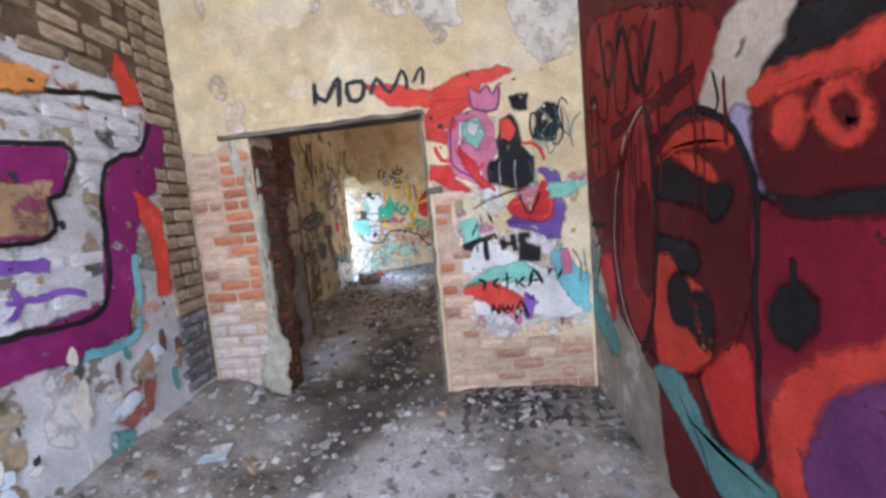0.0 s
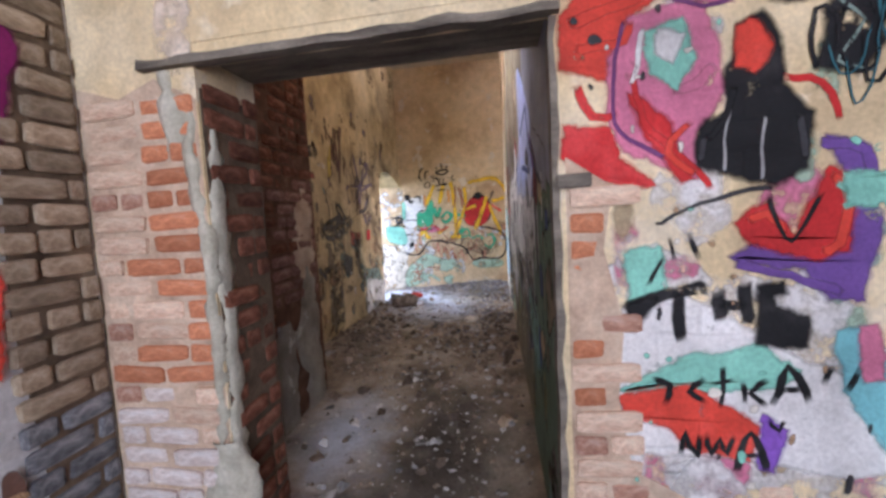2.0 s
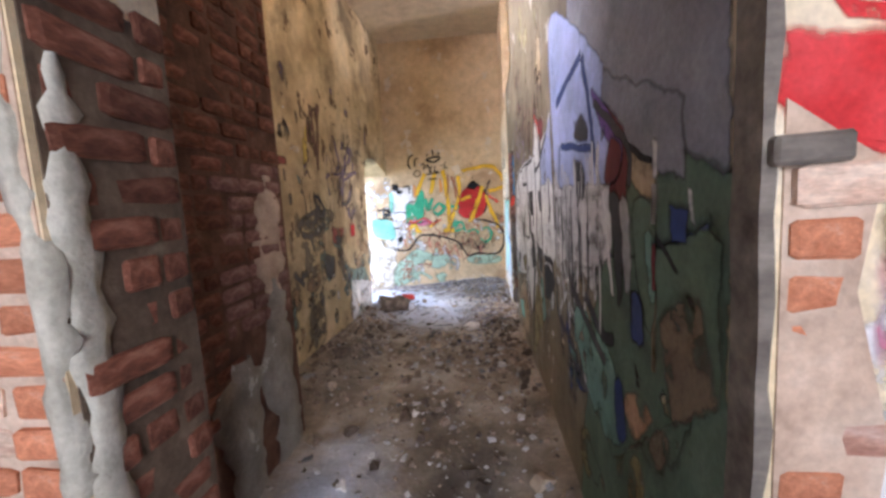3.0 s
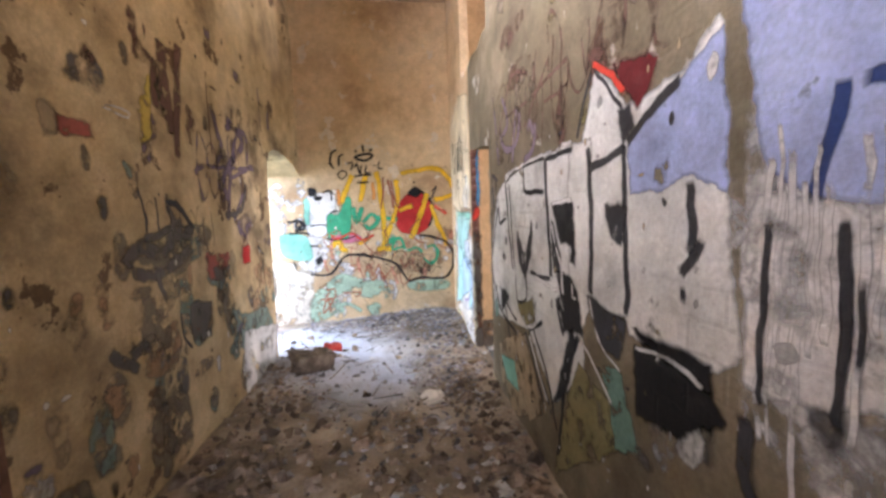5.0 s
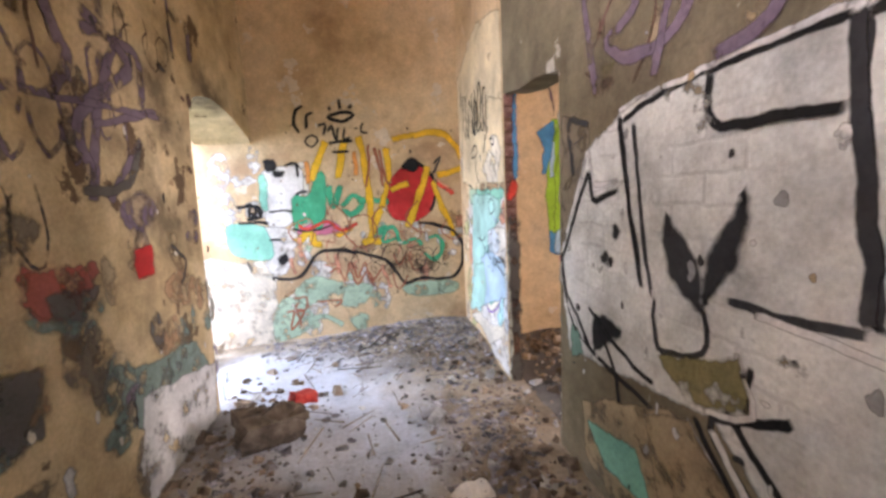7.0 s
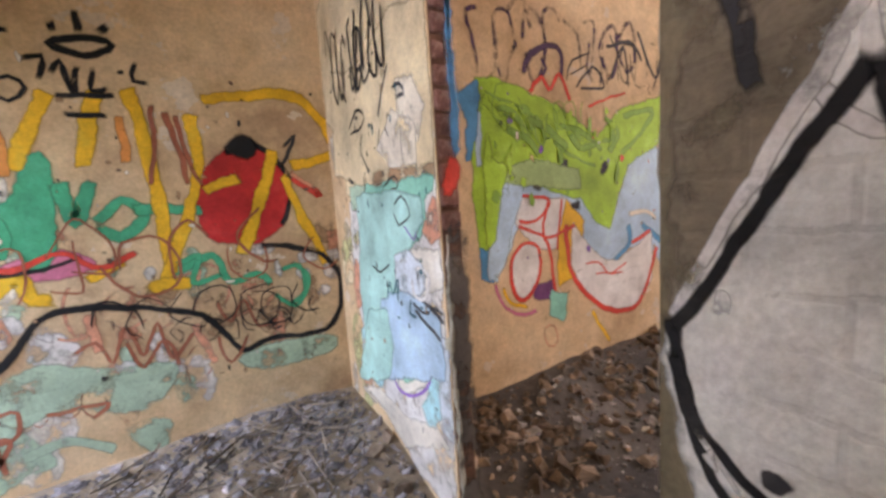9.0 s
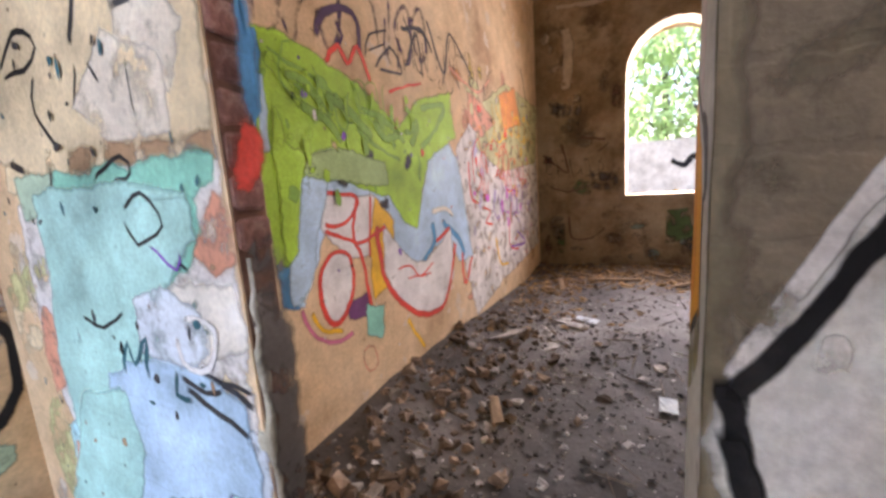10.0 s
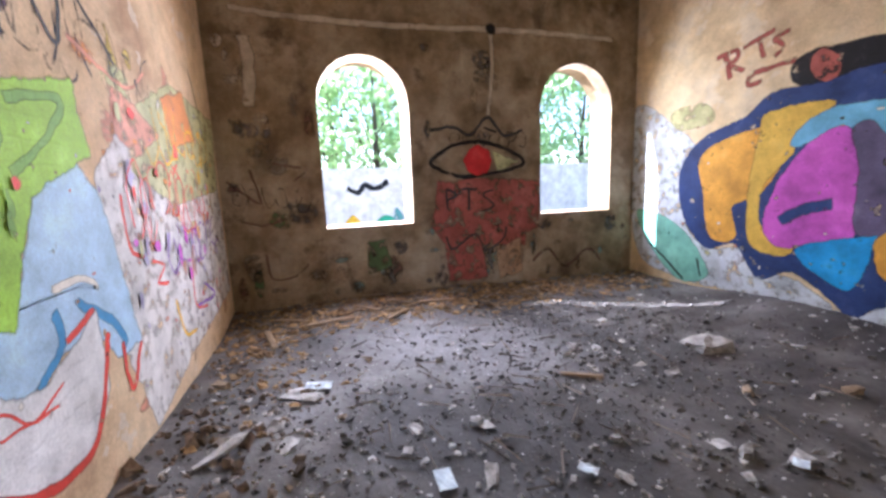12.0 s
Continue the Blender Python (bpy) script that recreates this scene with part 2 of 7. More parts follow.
def thing(name, bm, mat, label="", category="", group="", kind="", smooth=False):
    return tagged(new(name, mesh_from(name, bm, mat, smooth)), label, category, group, kind)


def part(name, bm, mat, parent, label="", smooth=False):
    ob = new(name, mesh_from(name, bm, mat, smooth))
    ob.parent = parent
    return tagged(ob, label)


def empty(name, at, label="", category="", group="", kind=""):
    ob = new(name)
    ob.empty_display_size = 0.1
    ob.location = at
    return tagged(ob, label, category, group, kind)


def arch(u, v0, vs, half, seg=12):
    """A window's outline with a round top: middle u, sill v0, spring vs, half width."""
    return [(u - half, v0), (u + half, v0)] + [(u + half * math.cos(a), vs + half * math.sin(a)) for a in [math.pi * i / seg for i in range(seg + 1)]]


class Plane:
    """A wall's face: a foot point, the way u runs along it, and the normal into the room."""

    def __init__(self, foot, u, n):
        self.foot, self.u, self.n = Vector(foot), Vector(u).normalized(), Vector(n).normalized()

    def at(self, u, v, d=0.0):
        return self.foot + self.u * u + Vector((0, 0, v)) + self.n * d


def slab(plane, outline, holes, thick):
    """A wall of some thickness behind its face, with openings right through it."""
    bm = bmesh.new()
    edges = []
    for ring in [outline] + holes:
        vs = [bm.verts.new(plane.at(u, v)) for u, v in ring]
        edges += [bm.edges.new((vs[i], vs[(i + 1) % len(vs)])) for i in range(len(vs))]
    got = bmesh.ops.triangle_fill(bm, edges=edges, use_beauty=True, use_dissolve=False)
    faces = [g for g in got["geom"] if isinstance(g, bmesh.types.BMFace)]
    ext = bmesh.ops.extrude_face_region(bm, geom=faces)
    moved = [g for g in ext["geom"] if isinstance(g, bmesh.types.BMVert)]
    bmesh.ops.translate(bm, verts=moved, vec=-plane.n * thick)
    return bm


def rect(u0, v0, u1, v1):
    return [(u0, v0), (u1, v0), (u1, v1), (u0, v1)]


def box(bm, x0, y0, z0, x1, y1, z1):
    vs = [bm.verts.new((x, y, z)) for z in (z0, z1) for x, y in ((x0, y0), (x1, y0), (x1, y1), (x0, y1))]
    for f in ((3, 2, 1, 0), (4, 5, 6, 7), (0, 1, 5, 4), (1, 2, 6, 5), (2, 3, 7, 6), (3, 0, 4, 7)):
        bm.faces.new([vs[i] for i in f])
    return vs


# ---- the shell ----
H = 4.3
DW = Plane((0, 4.115, 0), (1, 0, 0), (0, -1, 0))
LW = Plane((-1.33, 0, 0), (0, 1, 0), (1, 0, 0))
RW = Plane((1.49, 0, 0), (0, 1, 0), (-1, 0, 0))
CR = Plane((0.395, 0, 0), (0, 1, 0), (-1, 0, 0))
CL = Plane((-1.78, 5.9, 0), (0.11, 4.71, 0), (4.71, -0.11, 0))
EW = Plane((0, 10.61, 0), (1, 0, 0), (0, -1, 0))
SW = Plane((0.39, 0, 0), (0, 1, 0), (-1, 0, 0))
GW = Plane((0, 9.86, 0), (1, 0, 0), (0, -1, 0))
WW = Plane((5.805, 0, 0), (0, 1, 0), (-1, 0, 0))
RR = Plane((0, 3.9, 0), (1, 0, 0), (0, 1, 0))


def wall(name, plane, outline, holes, thick, mat, label):
    return thing(name, slab(plane, outline, holes, thick), mat, label, "wall", kind="structure")


wall("wall_door", DW, [(-1.33, -0.1), (-0.84, -0.1), (-0.84, 2.09), (0.4, 2.12), (0.4, -0.1), (1.49, -0.1), (1.49, H), (-1.33, H)], [], 0.36, PLASTER, "cream plastered brick wall with a broken doorway and graffiti")
wall("wall_start_left", LW, rect(-1.0, -0.1, 4.475, H), [], 0.4, PALE, "grey rendered brick wall with torn plaster and graffiti")
# the hole is out of view, added to let the side lamp through
wall("wall_start_right", RW, rect(-1.0, -0.1, 4.475, H), [rect(-0.75, 0.05, 0.95, 2.9)], 0.3, GREY, "rendered wall painted with a red and black mural")
# unseen wall, added to close the room and hold the assumed window
wall("wall_start_back", Plane((0, -1.0, 0), (1, 0, 0), (0, 1, 0)), rect(-1.73, -0.1, 1.79, H), [rect(0.1, 0.8, 1.35, 3.4)], 0.3, GREY, "plain grey back wall, unseen, with an assumed wide window opening")
wall("wall_corridor_right", CR, rect(4.475, -0.1, 8.332, H), [], 0.19, OLIVE, "grey rendered partition wall with silver and black graffiti")
# the high hole is added out of view, only to let its lamp in
wall("wall_corridor_left", CL, [(0, -0.1), (3.3, -0.1), (3.34, 0.5), (3.37, 1.2), (3.41, 1.9), (3.44, 2.1), (3.52, 2.19), (3.66, 2.235), (3.85, 2.25), (4.1, 2.22), (4.35, 2.16), (4.6, 2.08), (4.72, 2.03), (4.72, H), (0, H)], [rect(0.1, 3.45, 1.3, 4.15)], 0.5, OCHRE, "stained ochre plaster wall with an arched opening")
wall("wall_corridor_end", EW, rect(-2.35, -0.1, 0.7, H), [], 0.4, PEACH, "cream plaster wall with a many-coloured graffiti tag")
wall("wall_strip", SW, [(9.18, -0.1), (10.61, -0.1), (10.61, H), (9.55, H), (9.54, 3.1), (9.5, 2.96), (9.18, 2.96)], [], 0.09, PEACH, "short cream and turquoise painted partition wall")
wall("wall_room_green", GW, rect(0.482, -0.1, 5.805, H), [], 0.3, PEACH, "plaster wall with green, blue and red graffiti")
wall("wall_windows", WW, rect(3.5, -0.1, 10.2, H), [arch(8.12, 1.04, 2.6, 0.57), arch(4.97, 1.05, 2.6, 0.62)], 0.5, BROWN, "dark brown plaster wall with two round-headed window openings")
wall("wall_room_right", RR, rect(1.79, -0.1, 5.805, H), [], 0.3, PLASTER, "plaster wall with a blue and orange mural")
wall("wall_lintel", CR, [(8.332, 2.05), (8.6, 2.09), (8.9, 2.1), (9.18, 2.14), (9.18, 2.96), (8.95, 3.0), (8.7, 2.97), (8.5, 3.02), (8.332, 3.0)], [], 0.19, OLIVE, "plastered lintel wall over the side doorway")
bm = bmesh.new()
box(bm, -1.75, 4.48, -0.1, -1.28, 5.9, H)
thing("wall_brick_pier", bm, PIERMORTAR, "old red brick pier with broken plaster", "wall", kind="structure")
bm = bmesh.new()
box(bm, -2.6, -1.3, H, 6.4, 11.1, H + 0.25)
thing("ceiling", bm, CEIL, "cream plaster ceiling slab", "ceiling", kind="structure")


def heap(x, y, cx, cy, rx, ry, h):
    return h * math.exp(-(((x - cx) / rx) ** 2 + ((y - cy) / ry) ** 2))


def floor_z(x, y):
    """The floor's height: worn earth, with rubble banked up along the walls."""
    p = Vector((x, y, 0))
    z = 0.025 * noise.noise(p * 0.9) + 0.022 * noise.noise(p * 3.1) + 0.012 * noise.noise(p * 9.0)
    z += heap(x, y, -1.35, 3.2, 0.45, 0.9, 0.26) + heap(x, y, -1.2, 4.05, 0.45, 0.35, 0.16) + heap(x, y, 0.75, 3.95, 0.6, 0.3, 0.08)
    z += heap(x, y, -1.6, 7.6, 0.35, 2.2, 0.08) + heap(x, y, 0.4, 6.4, 0.22, 1.8, 0.05) + heap(x, y, -1.2, 8.9, 0.35, 0.3, 0.09)
    z += heap(x, y, -0.1, 10.5, 1.0, 0.45, 0.13) + heap(x, y, 1.9, 9.8, 2.0, 0.4, 0.16) + heap(x, y, 5.75, 8.0, 0.5, 3.0, 0.1) + heap(x, y, 3.2, 3.95, 1.2, 0.5, 0.13)
    return z


SOOT = ((-0.15, 5.1, 0.42, 0.85), (-0.25, 4.25, 0.6, 0.4), (-0.3, 3.5, 0.25, 0.5), (2.8, 8.35, 0.55, 0.42), (2.2, 7.6, 0.8, 0.7), (3.3, 6.2, 0.9, 0.5), (1.3, 8.7, 0.6, 0.5), (0.9, 3.9, 0.5, 0.2))
# pale dust, and bluish pools of daylight painted near the openings
DUST_LIGHT = ((-0.95, 9.0, 0.72, 0.85), (-1.6, 9.8, 0.6, 0.5), (-0.6, 8.4, 0.35, 0.35), (0.25, 3.25, 0.5, 0.45), (-0.9, 5.2, 0.35, 0.7), (4.1, 7.7, 0.8, 0.9), (3.5, 9.0, 0.45, 0.25), (3.6, 7.2, 0.5, 0.5))


def floor_piece(name, x0, x1, y0, y1, mat, label):
    bm = bmesh.new()
    nx, ny = int((x1 - x0) / 0.06), int((y1 - y0) / 0.06)
    soot, dust_light = bm.verts.layers.float.new("soot"), bm.verts.layers.float.new("dust_light")
    rows = [[bm.verts.new((x0 + (x1 - x0) * i / nx, y0 + (y1 - y0) * j / ny, 0)) for i in range(nx + 1)] for j in range(ny + 1)]
    for row in rows:
        for v in row:
            v.co.z = floor_z(v.co.x, v.co.y)
            for layer, spots in ((soot, SOOT), (dust_light, DUST_LIGHT)):
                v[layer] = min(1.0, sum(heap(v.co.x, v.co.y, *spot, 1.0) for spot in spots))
    for j in range(ny):
        for i in range(nx):
            bm.faces.new((rows[j][i], rows[j][i + 1], rows[j + 1][i + 1], rows[j + 1][i]))
    thing(name, bm, mat, label, "floor", kind="structure", smooth=True)


floor_piece("floor_start", -2.6, 1.8, -1.3, 4.3, FLOORM, "pale dusty concrete floor strewn with rubble")
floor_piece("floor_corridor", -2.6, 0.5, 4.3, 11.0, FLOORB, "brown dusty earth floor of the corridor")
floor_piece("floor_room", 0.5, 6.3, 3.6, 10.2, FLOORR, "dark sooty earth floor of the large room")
bm = bmesh.new()
bmesh.ops.create_grid(bm, x_segments=40, y_segments=40, size=600, matrix=Matrix.Translation((0, 0, -0.15)))
thing("ground", bm, GROUND, "rough grass around the ruin", "ground", kind="structure")


# ---- paint ----
PAINTS = {
    "maroon": (0.15, 0.016, 0.02), "oxblood": (0.32, 0.024, 0.026), "red": (0.6, 0.035, 0.035), "darkred": (0.25, 0.025, 0.02), "deepred": (0.11, 0.008, 0.012), "scarlet": (0.72, 0.07, 0.045),
    "crimson": (0.24, 0.01, 0.03), "cream": (0.7, 0.6, 0.5), "lavender": (0.45, 0.42, 0.62), "black": (0.014, 0.014, 0.016), "charcoal": (0.045, 0.045, 0.05),
    "purple": (0.16, 0.05, 0.16), "purpledark": (0.09, 0.05, 0.11), "teal": (0.13, 0.34, 0.33), "tealdark": (0.03, 0.13, 0.16), "greygreen": (0.2, 0.27, 0.24),
    "white": (0.78, 0.77, 0.76), "violetred": (0.26, 0.02, 0.14), "tan": (0.42, 0.27, 0.16), "violet": (0.24, 0.1, 0.48), "cyan": (0.2, 0.55, 0.6), "orange": (0.75, 0.3, 0.08),
    "paleplaster": (0.74, 0.68, 0.58), "pink": (0.66, 0.2, 0.32), "mint": (0.25, 0.62, 0.5), "mintpale": (0.4, 0.56, 0.43), "greywash": (0.35, 0.35, 0.35), "violetdark": (0.16, 0.08, 0.3),
    "limewash": (0.8, 0.76, 0.68), "palewash": (0.72, 0.71, 0.7), "green": (0.04, 0.4, 0.22), "yellow": (0.85, 0.5, 0.03), "brick": (0.36, 0.12, 0.07), "salmon": (0.7, 0.33, 0.22),
    "palecyan": (0.42, 0.75, 0.82), "olivepale": (0.55, 0.55, 0.28), "skyblue": (0.45, 0.64, 0.82), "green2": (0.36, 0.62, 0.05), "olivegreen": (0.22, 0.42, 0.06), "blue": (0.07, 0.3, 0.58),
    "brickred": (0.38, 0.11, 0.085), "palecement": (0.5, 0.43, 0.33), "greenmoss": (0.1, 0.16, 0.07), "palebluewash": (0.66, 0.74, 0.82), "navy": (0.03, 0.06, 0.2), "orange2": (0.8, 0.42, 0.06),
    "ochreyellow": (0.75, 0.5, 0.08), "skyblue2": (0.18, 0.5, 0.75), "magenta": (0.62, 0.12, 0.6), "greypurple": (0.14, 0.12, 0.22), "azure": (0.03, 0.36, 0.8), "silver": (0.74, 0.75, 0.73),
    "lavblue": (0.4, 0.47, 0.75), "brown": (0.15, 0.08, 0.06), "greyblue": (0.28, 0.29, 0.33), "camogreen": (0.1, 0.16, 0.11), "camobrown": (0.22, 0.17, 0.11), "olive": (0.25, 0.22, 0.1),
    "tealdull": (0.16, 0.3, 0.25), "tanmuddy": (0.45, 0.35, 0.22), "brownwash": (0.22, 0.18, 0.13), "mustard": (0.42, 0.26, 0.06), "mustard2": (0.74, 0.33, 0.02), "yellowpale": (0.6, 0.45, 0.1),
    "purplegrey": (0.2, 0.15, 0.2), "aqua": (0.4, 0.7, 0.66), "sagegrey": (0.34, 0.5, 0.2), "pinkgrey": (0.5, 0.42, 0.4), "deeporange": (0.68, 0.25, 0.015), "stonegrey": (0.47, 0.46, 0.42), "buttercream": (0.72, 0.6, 0.4), "charcoalwash": (0.12, 0.11, 0.1),
}


FADES = {"palewash", "olivepale", "salmon", "mintpale", "palebluewash", "paleplaster", "tanmuddy", "brownwash", "camogreen", "camobrown", "greyblue", "charcoalwash", "purplegrey", "greygreen",
         "brickred", "tan", "greenmoss", "brown", "palecyan", "olive", "yellowpale", "tealdull", "mustard"}


def paint(name, faded=False):
    """Sprayed wall paint: its colour with thin and thick places, and flakes where it has worn off."""
    key = (name, faded)
    if key not in paint.made:
        c = PAINTS[name]
        tone = lambda k, w: tuple(min(0.85, x * k + w) for x in c)
        paint.made[key] = mottled(("stain_" if faded else "paint_") + name, [(0.28, tone(0.55, 0.0)), (0.44, tone(0.85, 0.0)), (0.56, c), (0.72, tone(1.15, 0.04))], 3.0, fine=70, bump=0.35, rough=0.72, depth=0.012,
                                   courses=1.0 if name in ("silver", "white", "charcoal", "black") else 0.4, worn=(6.5, 0.63, 0.71) if name in ("greyblue", "camogreen") else (11.0, 0.4, 0.62) if faded else ((8.0, 0.5, 0.66) if name in FADES else (6.5, 0.63, 0.71)))
    return paint.made[key]


paint.made = {}
ART = {"plane": None, "thing": None, "coats": {}, "order": 0, "base": 0.0015, "soft": 0.012}


def mural_done():
    """Closes one mural."""
    ART["coats"] = {}


def lay(colour, kind, bm):
    part(colour + "_" + kind, bm, paint(colour, ART["base"] < 0.001), ART["thing"])


def mural(plane, label, base=0.0015, soft=0.022):
    mural_done()
    ART["base"], ART["soft"] = base, soft
    ART["plane"], ART["order"] = plane, 0
    ART["thing"] = empty("graffiti", (0, 0, 0), label, "graffiti", "graffiti murals")


def curve_points(text, closed, sharp=False, step=0.035):
    """A smooth line through u,v pairs, slightly unsteady as a hand draws it."""
    p = [Vector(tuple(float(a) for a in q.split(","))) for q in text.split()]
    if sharp:
        ring = []
        for i in range(len(p)):
            a, b = p[i], p[(i + 1) % len(p)]
            k = max(1, int((b - a).length / 0.03))
            ring += [a.lerp(b, j / k) for j in range(k)]
        out = ring
    else:
        n, out = len(p), []
        for i in range(n if closed else n - 1):
            a, b = p[i], p[(i + 1) % n]
            pa = p[(i - 1) % n] if closed or i else a
            pb = p[(i + 2) % n] if closed or i + 2 < n else b
            k = max(2, min(14, int((b - a).length / step)))
            for j in range(k):
                t = j / k
                out.append(0.5 * (2 * a + (b - pa) * t + (2 * pa - 5 * a + 4 * b - pb) * t * t + (3 * a - pa - 3 * b + pb) * t ** 3))
        if not closed:
            out.append(p[-1])
    rag = 0.02 if sharp else 0.012
    shift = lambda q, k, z: Vector((noise.noise((q.x * k, q.y * k, z)), noise.noise((q.x * k, q.y * k, z + 4.6))))
    return [q + shift(q, 9, 3.1) * rag + shift(q, 31, 5.2) * 0.007 for q in out]


def coat(colour, kind):
    ART["order"] += 1
    return bmesh.new(), ART["base"] + (0.000025 if ART["base"] > 0.001 else 0.000003) * ART["order"]


def fill(colour, text, sharp=False):
    """A painted field with a soft sprayed rim."""
    from mathutils.geometry import tessellate_polygon
    bm, d = coat(colour, "fill")
    cover = bm.verts.layers.float.new("cover")
    ring = curve_points(text, True, sharp)
    n = len(ring)
    side = 1 if sum(ring[i].x * ring[(i + 1) % n].y - ring[(i + 1) % n].x * ring[i].y for i in range(n)) > 0 else -1
    vs, rim = [], []
    for i, q in enumerate(ring):
        t = ring[(i + 1) % n] - ring[i - 1]
        o = Vector((t.y, -t.x)).normalized() * side * ART["soft"] if t.length > 1e-6 else Vector((0, 0))
        vs.append(bm.verts.new(ART["plane"].at(q.x - o.x * 0.5, max(q.y - o.y * 0.5, 0.0), d)))
        vs[-1][cover] = 1.0
        rim.append(bm.verts.new(ART["plane"].at(q.x + o.x, max(q.y + o.y, 0.0), d)))
        rim[-1][cover] = 0.0
    for tri in tessellate_polygon([[Vector((q.x, q.y, 0)) for q in ring]]):
        if len(set(tri)) == 3:
            try:
                bm.faces.new([vs[i] for i in tri])
            except ValueError:
                pass
    for i in range(n):
        bm.faces.new((vs[i], vs[(i + 1) % n], rim[(i + 1) % n], rim[i]))
    lay(colour, "fill", bm)


def line(colour, width, text, closed=False):
    """One sprayed or brushed stroke."""
    bm, d = coat(colour, "line")
    cover = bm.verts.layers.float.new("cover")
    pts = curve_points(text, closed)
    n = len(pts)
    rows = []
    for i, q in enumerate(pts):
        a, b = pts[(i - 1) % n] if closed or i else q, pts[(i + 1) % n] if closed or i + 1 < n else q
        t = (b - a)
        t = t.normalized() if t.length > 1e-6 else Vector((1, 0))
        w = 0.5 * width * (0.92 + 0.35 * noise.noise((q.x * 6, q.y * 6, 1.3)))
        s = Vector((-t.y, t.x)) * w
        end = not closed and i in (0, n - 1)
        row = []
        for k, c in ((1.3, 0.0), (0.55, 1.0), (-0.55, 1.0), (-1.3, 0.0)):
            p = q + s * k
            row.append(bm.verts.new(ART["plane"].at(p.x, max(p.y, 0.0), d)))
            row[-1][cover] = 0.1 if end else c
        rows.append(row)
    for i in range(n if closed else n - 1):
        r0, r1 = rows[i], rows[(i + 1) % n]
        for k in range(3):
            bm.faces.new((r0[k], r0[k + 1], r1[k + 1], r1[k]))
    lay(colour, "line", bm)


JAMB = Plane((0, 9.18, 0), (1, 0, 0), (0, -1, 0))
JN = Plane((0, 8.332, 0), (1, 0, 0), (0, 1, 0))


def blotches(colours, u0, u1, v0, v1, many, lo, hi, seed):
    """Torn, faded patches of old paint and dirt over a stretch of wall."""
    rnd = random.Random(seed)
    for _ in range(many):
        u, v, s = rnd.uniform(u0, u1), rnd.uniform(v0, v1), lo * (hi / lo) ** rnd.random()
        n = rnd.randint(6, 10)
        st = rnd.uniform(0.6, 1.8)
        ring = [(u + s * rnd.uniform(0.45, 1.0) * math.cos(6.283 * i / n) / st, v + s * rnd.uniform(0.45, 1.0) * math.sin(6.283 * i / n) * st) for i in range(n)]
        fill(rnd.choice(colours), " ".join("%.3f,%.3f" % (min(max(a, u0 - 0.02), u1 + 0.02), max(b, 0.02)) for a, b in ring))


def scrawl(colour, width, u, v, w, h, strokes, seed):
    """A quick marker tag: a row of loops and slashes."""
    rnd = random.Random(seed)
    for k in range(strokes):
        a = u + w * (k + rnd.uniform(0.0, 0.6)) / strokes
        n, c = rnd.randint(4, 6), (a + 0.5 * w / strokes, v + h * rnd.uniform(0.3, 0.6))
        start, turn = rnd.uniform(0, 6.28), rnd.choice((-1, 1)) * rnd.uniform(0.8, 1.5)
        p = [(c[0] + 0.75 * w / strokes * math.cos(start + turn * i) * rnd.uniform(0.5, 1.2), c[1] + 0.5 * h * math.sin(start + turn * i) * rnd.uniform(0.5, 1.1)) for i in range(n)]
        line(colour, width * rnd.uniform(0.7, 1.2), " ".join("%.3f,%.3f" % q for q in p))


def drips(colour, u0, u1, v, many, length, width, seed):
    """Thin runs of paint below a wet coat."""
    rnd = random.Random(seed)
    for _ in range(many):
        u, top, ln = rnd.uniform(u0, u1), v + rnd.uniform(-0.1, 0.1), length * rnd.uniform(0.3, 1.0)
        line(colour, width * rnd.uniform(0.6, 1.4), "%.3f,%.3f %.3f,%.3f %.3f,%.3f" % (u, top, u + rnd.uniform(-0.01, 0.01), top - ln / 2, u, top - ln))


mural(CL, "brown and grey stains and peeling paint on ochre plaster", 0.0006)
blotches(("brown", "charcoalwash", "tanmuddy", "purplegrey", "brownwash"), 0.1, 3.5, 0.3, 2.9, 75, 0.025, 0.11, 1)
blotches(("greygreen", "brownwash", "palewash"), 0.3, 3.5, 0.05, 1.0, 22, 0.04, 0.14, 2)
blotches(("brownwash", "tan", "tanmuddy"), 0.1, 3.5, 0.05, 1.2, 40, 0.06, 0.24, 80)
blotches(("charcoalwash", "greygreen", "brownwash", "purplegrey"), 0.4, 3.2, 0.35, 1.5, 18, 0.1, 0.26, 81)
scrawl("purplegrey", 0.02, 2.0, 1.7, 0.7, 0.5, 6, 3)
scrawl("charcoal", 0.016, 1.4, 1.25, 0.7, 0.4, 7, 4)
scrawl("brown", 0.012, 2.7, 2.2, 0.5, 0.3, 5, 5)
mural(WW, "soot stains, pale repairs and dark scrawls on brown plaster", 0.0006)
blotches(("brown", "brownwash", "charcoalwash", "greenmoss", "palecement"), 8.75, 9.8, 0.2, 3.4, 20, 0.05, 0.2, 6)
blotches(("brown", "brownwash", "tanmuddy", "charcoalwash"), 5.75, 7.4, 0.2, 3.4, 18, 0.05, 0.2, 7)
blotches(("brown", "greygreen", "charcoalwash"), 4.0, 8.7, 0.15, 0.95, 34, 0.04, 0.18, 8)
scrawl("black", 0.012, 8.85, 1.3, 0.8, 0.35, 6, 9)
scrawl("charcoal", 0.02, 5.8, 2.05, 1.1, 0.25, 8, 10)
scrawl("black", 0.016, 6.0, 0.7, 0.9, 0.25, 6, 11)
mural(EW, "faint turquoise, salmon and brown scribbles low on the wall, with painted arch light", 0.0006)
blotches(("mintpale", "salmon", "tan", "palewash"), -1.6, 0.4, 0.3, 1.3, 46, 0.03, 0.16, 12)
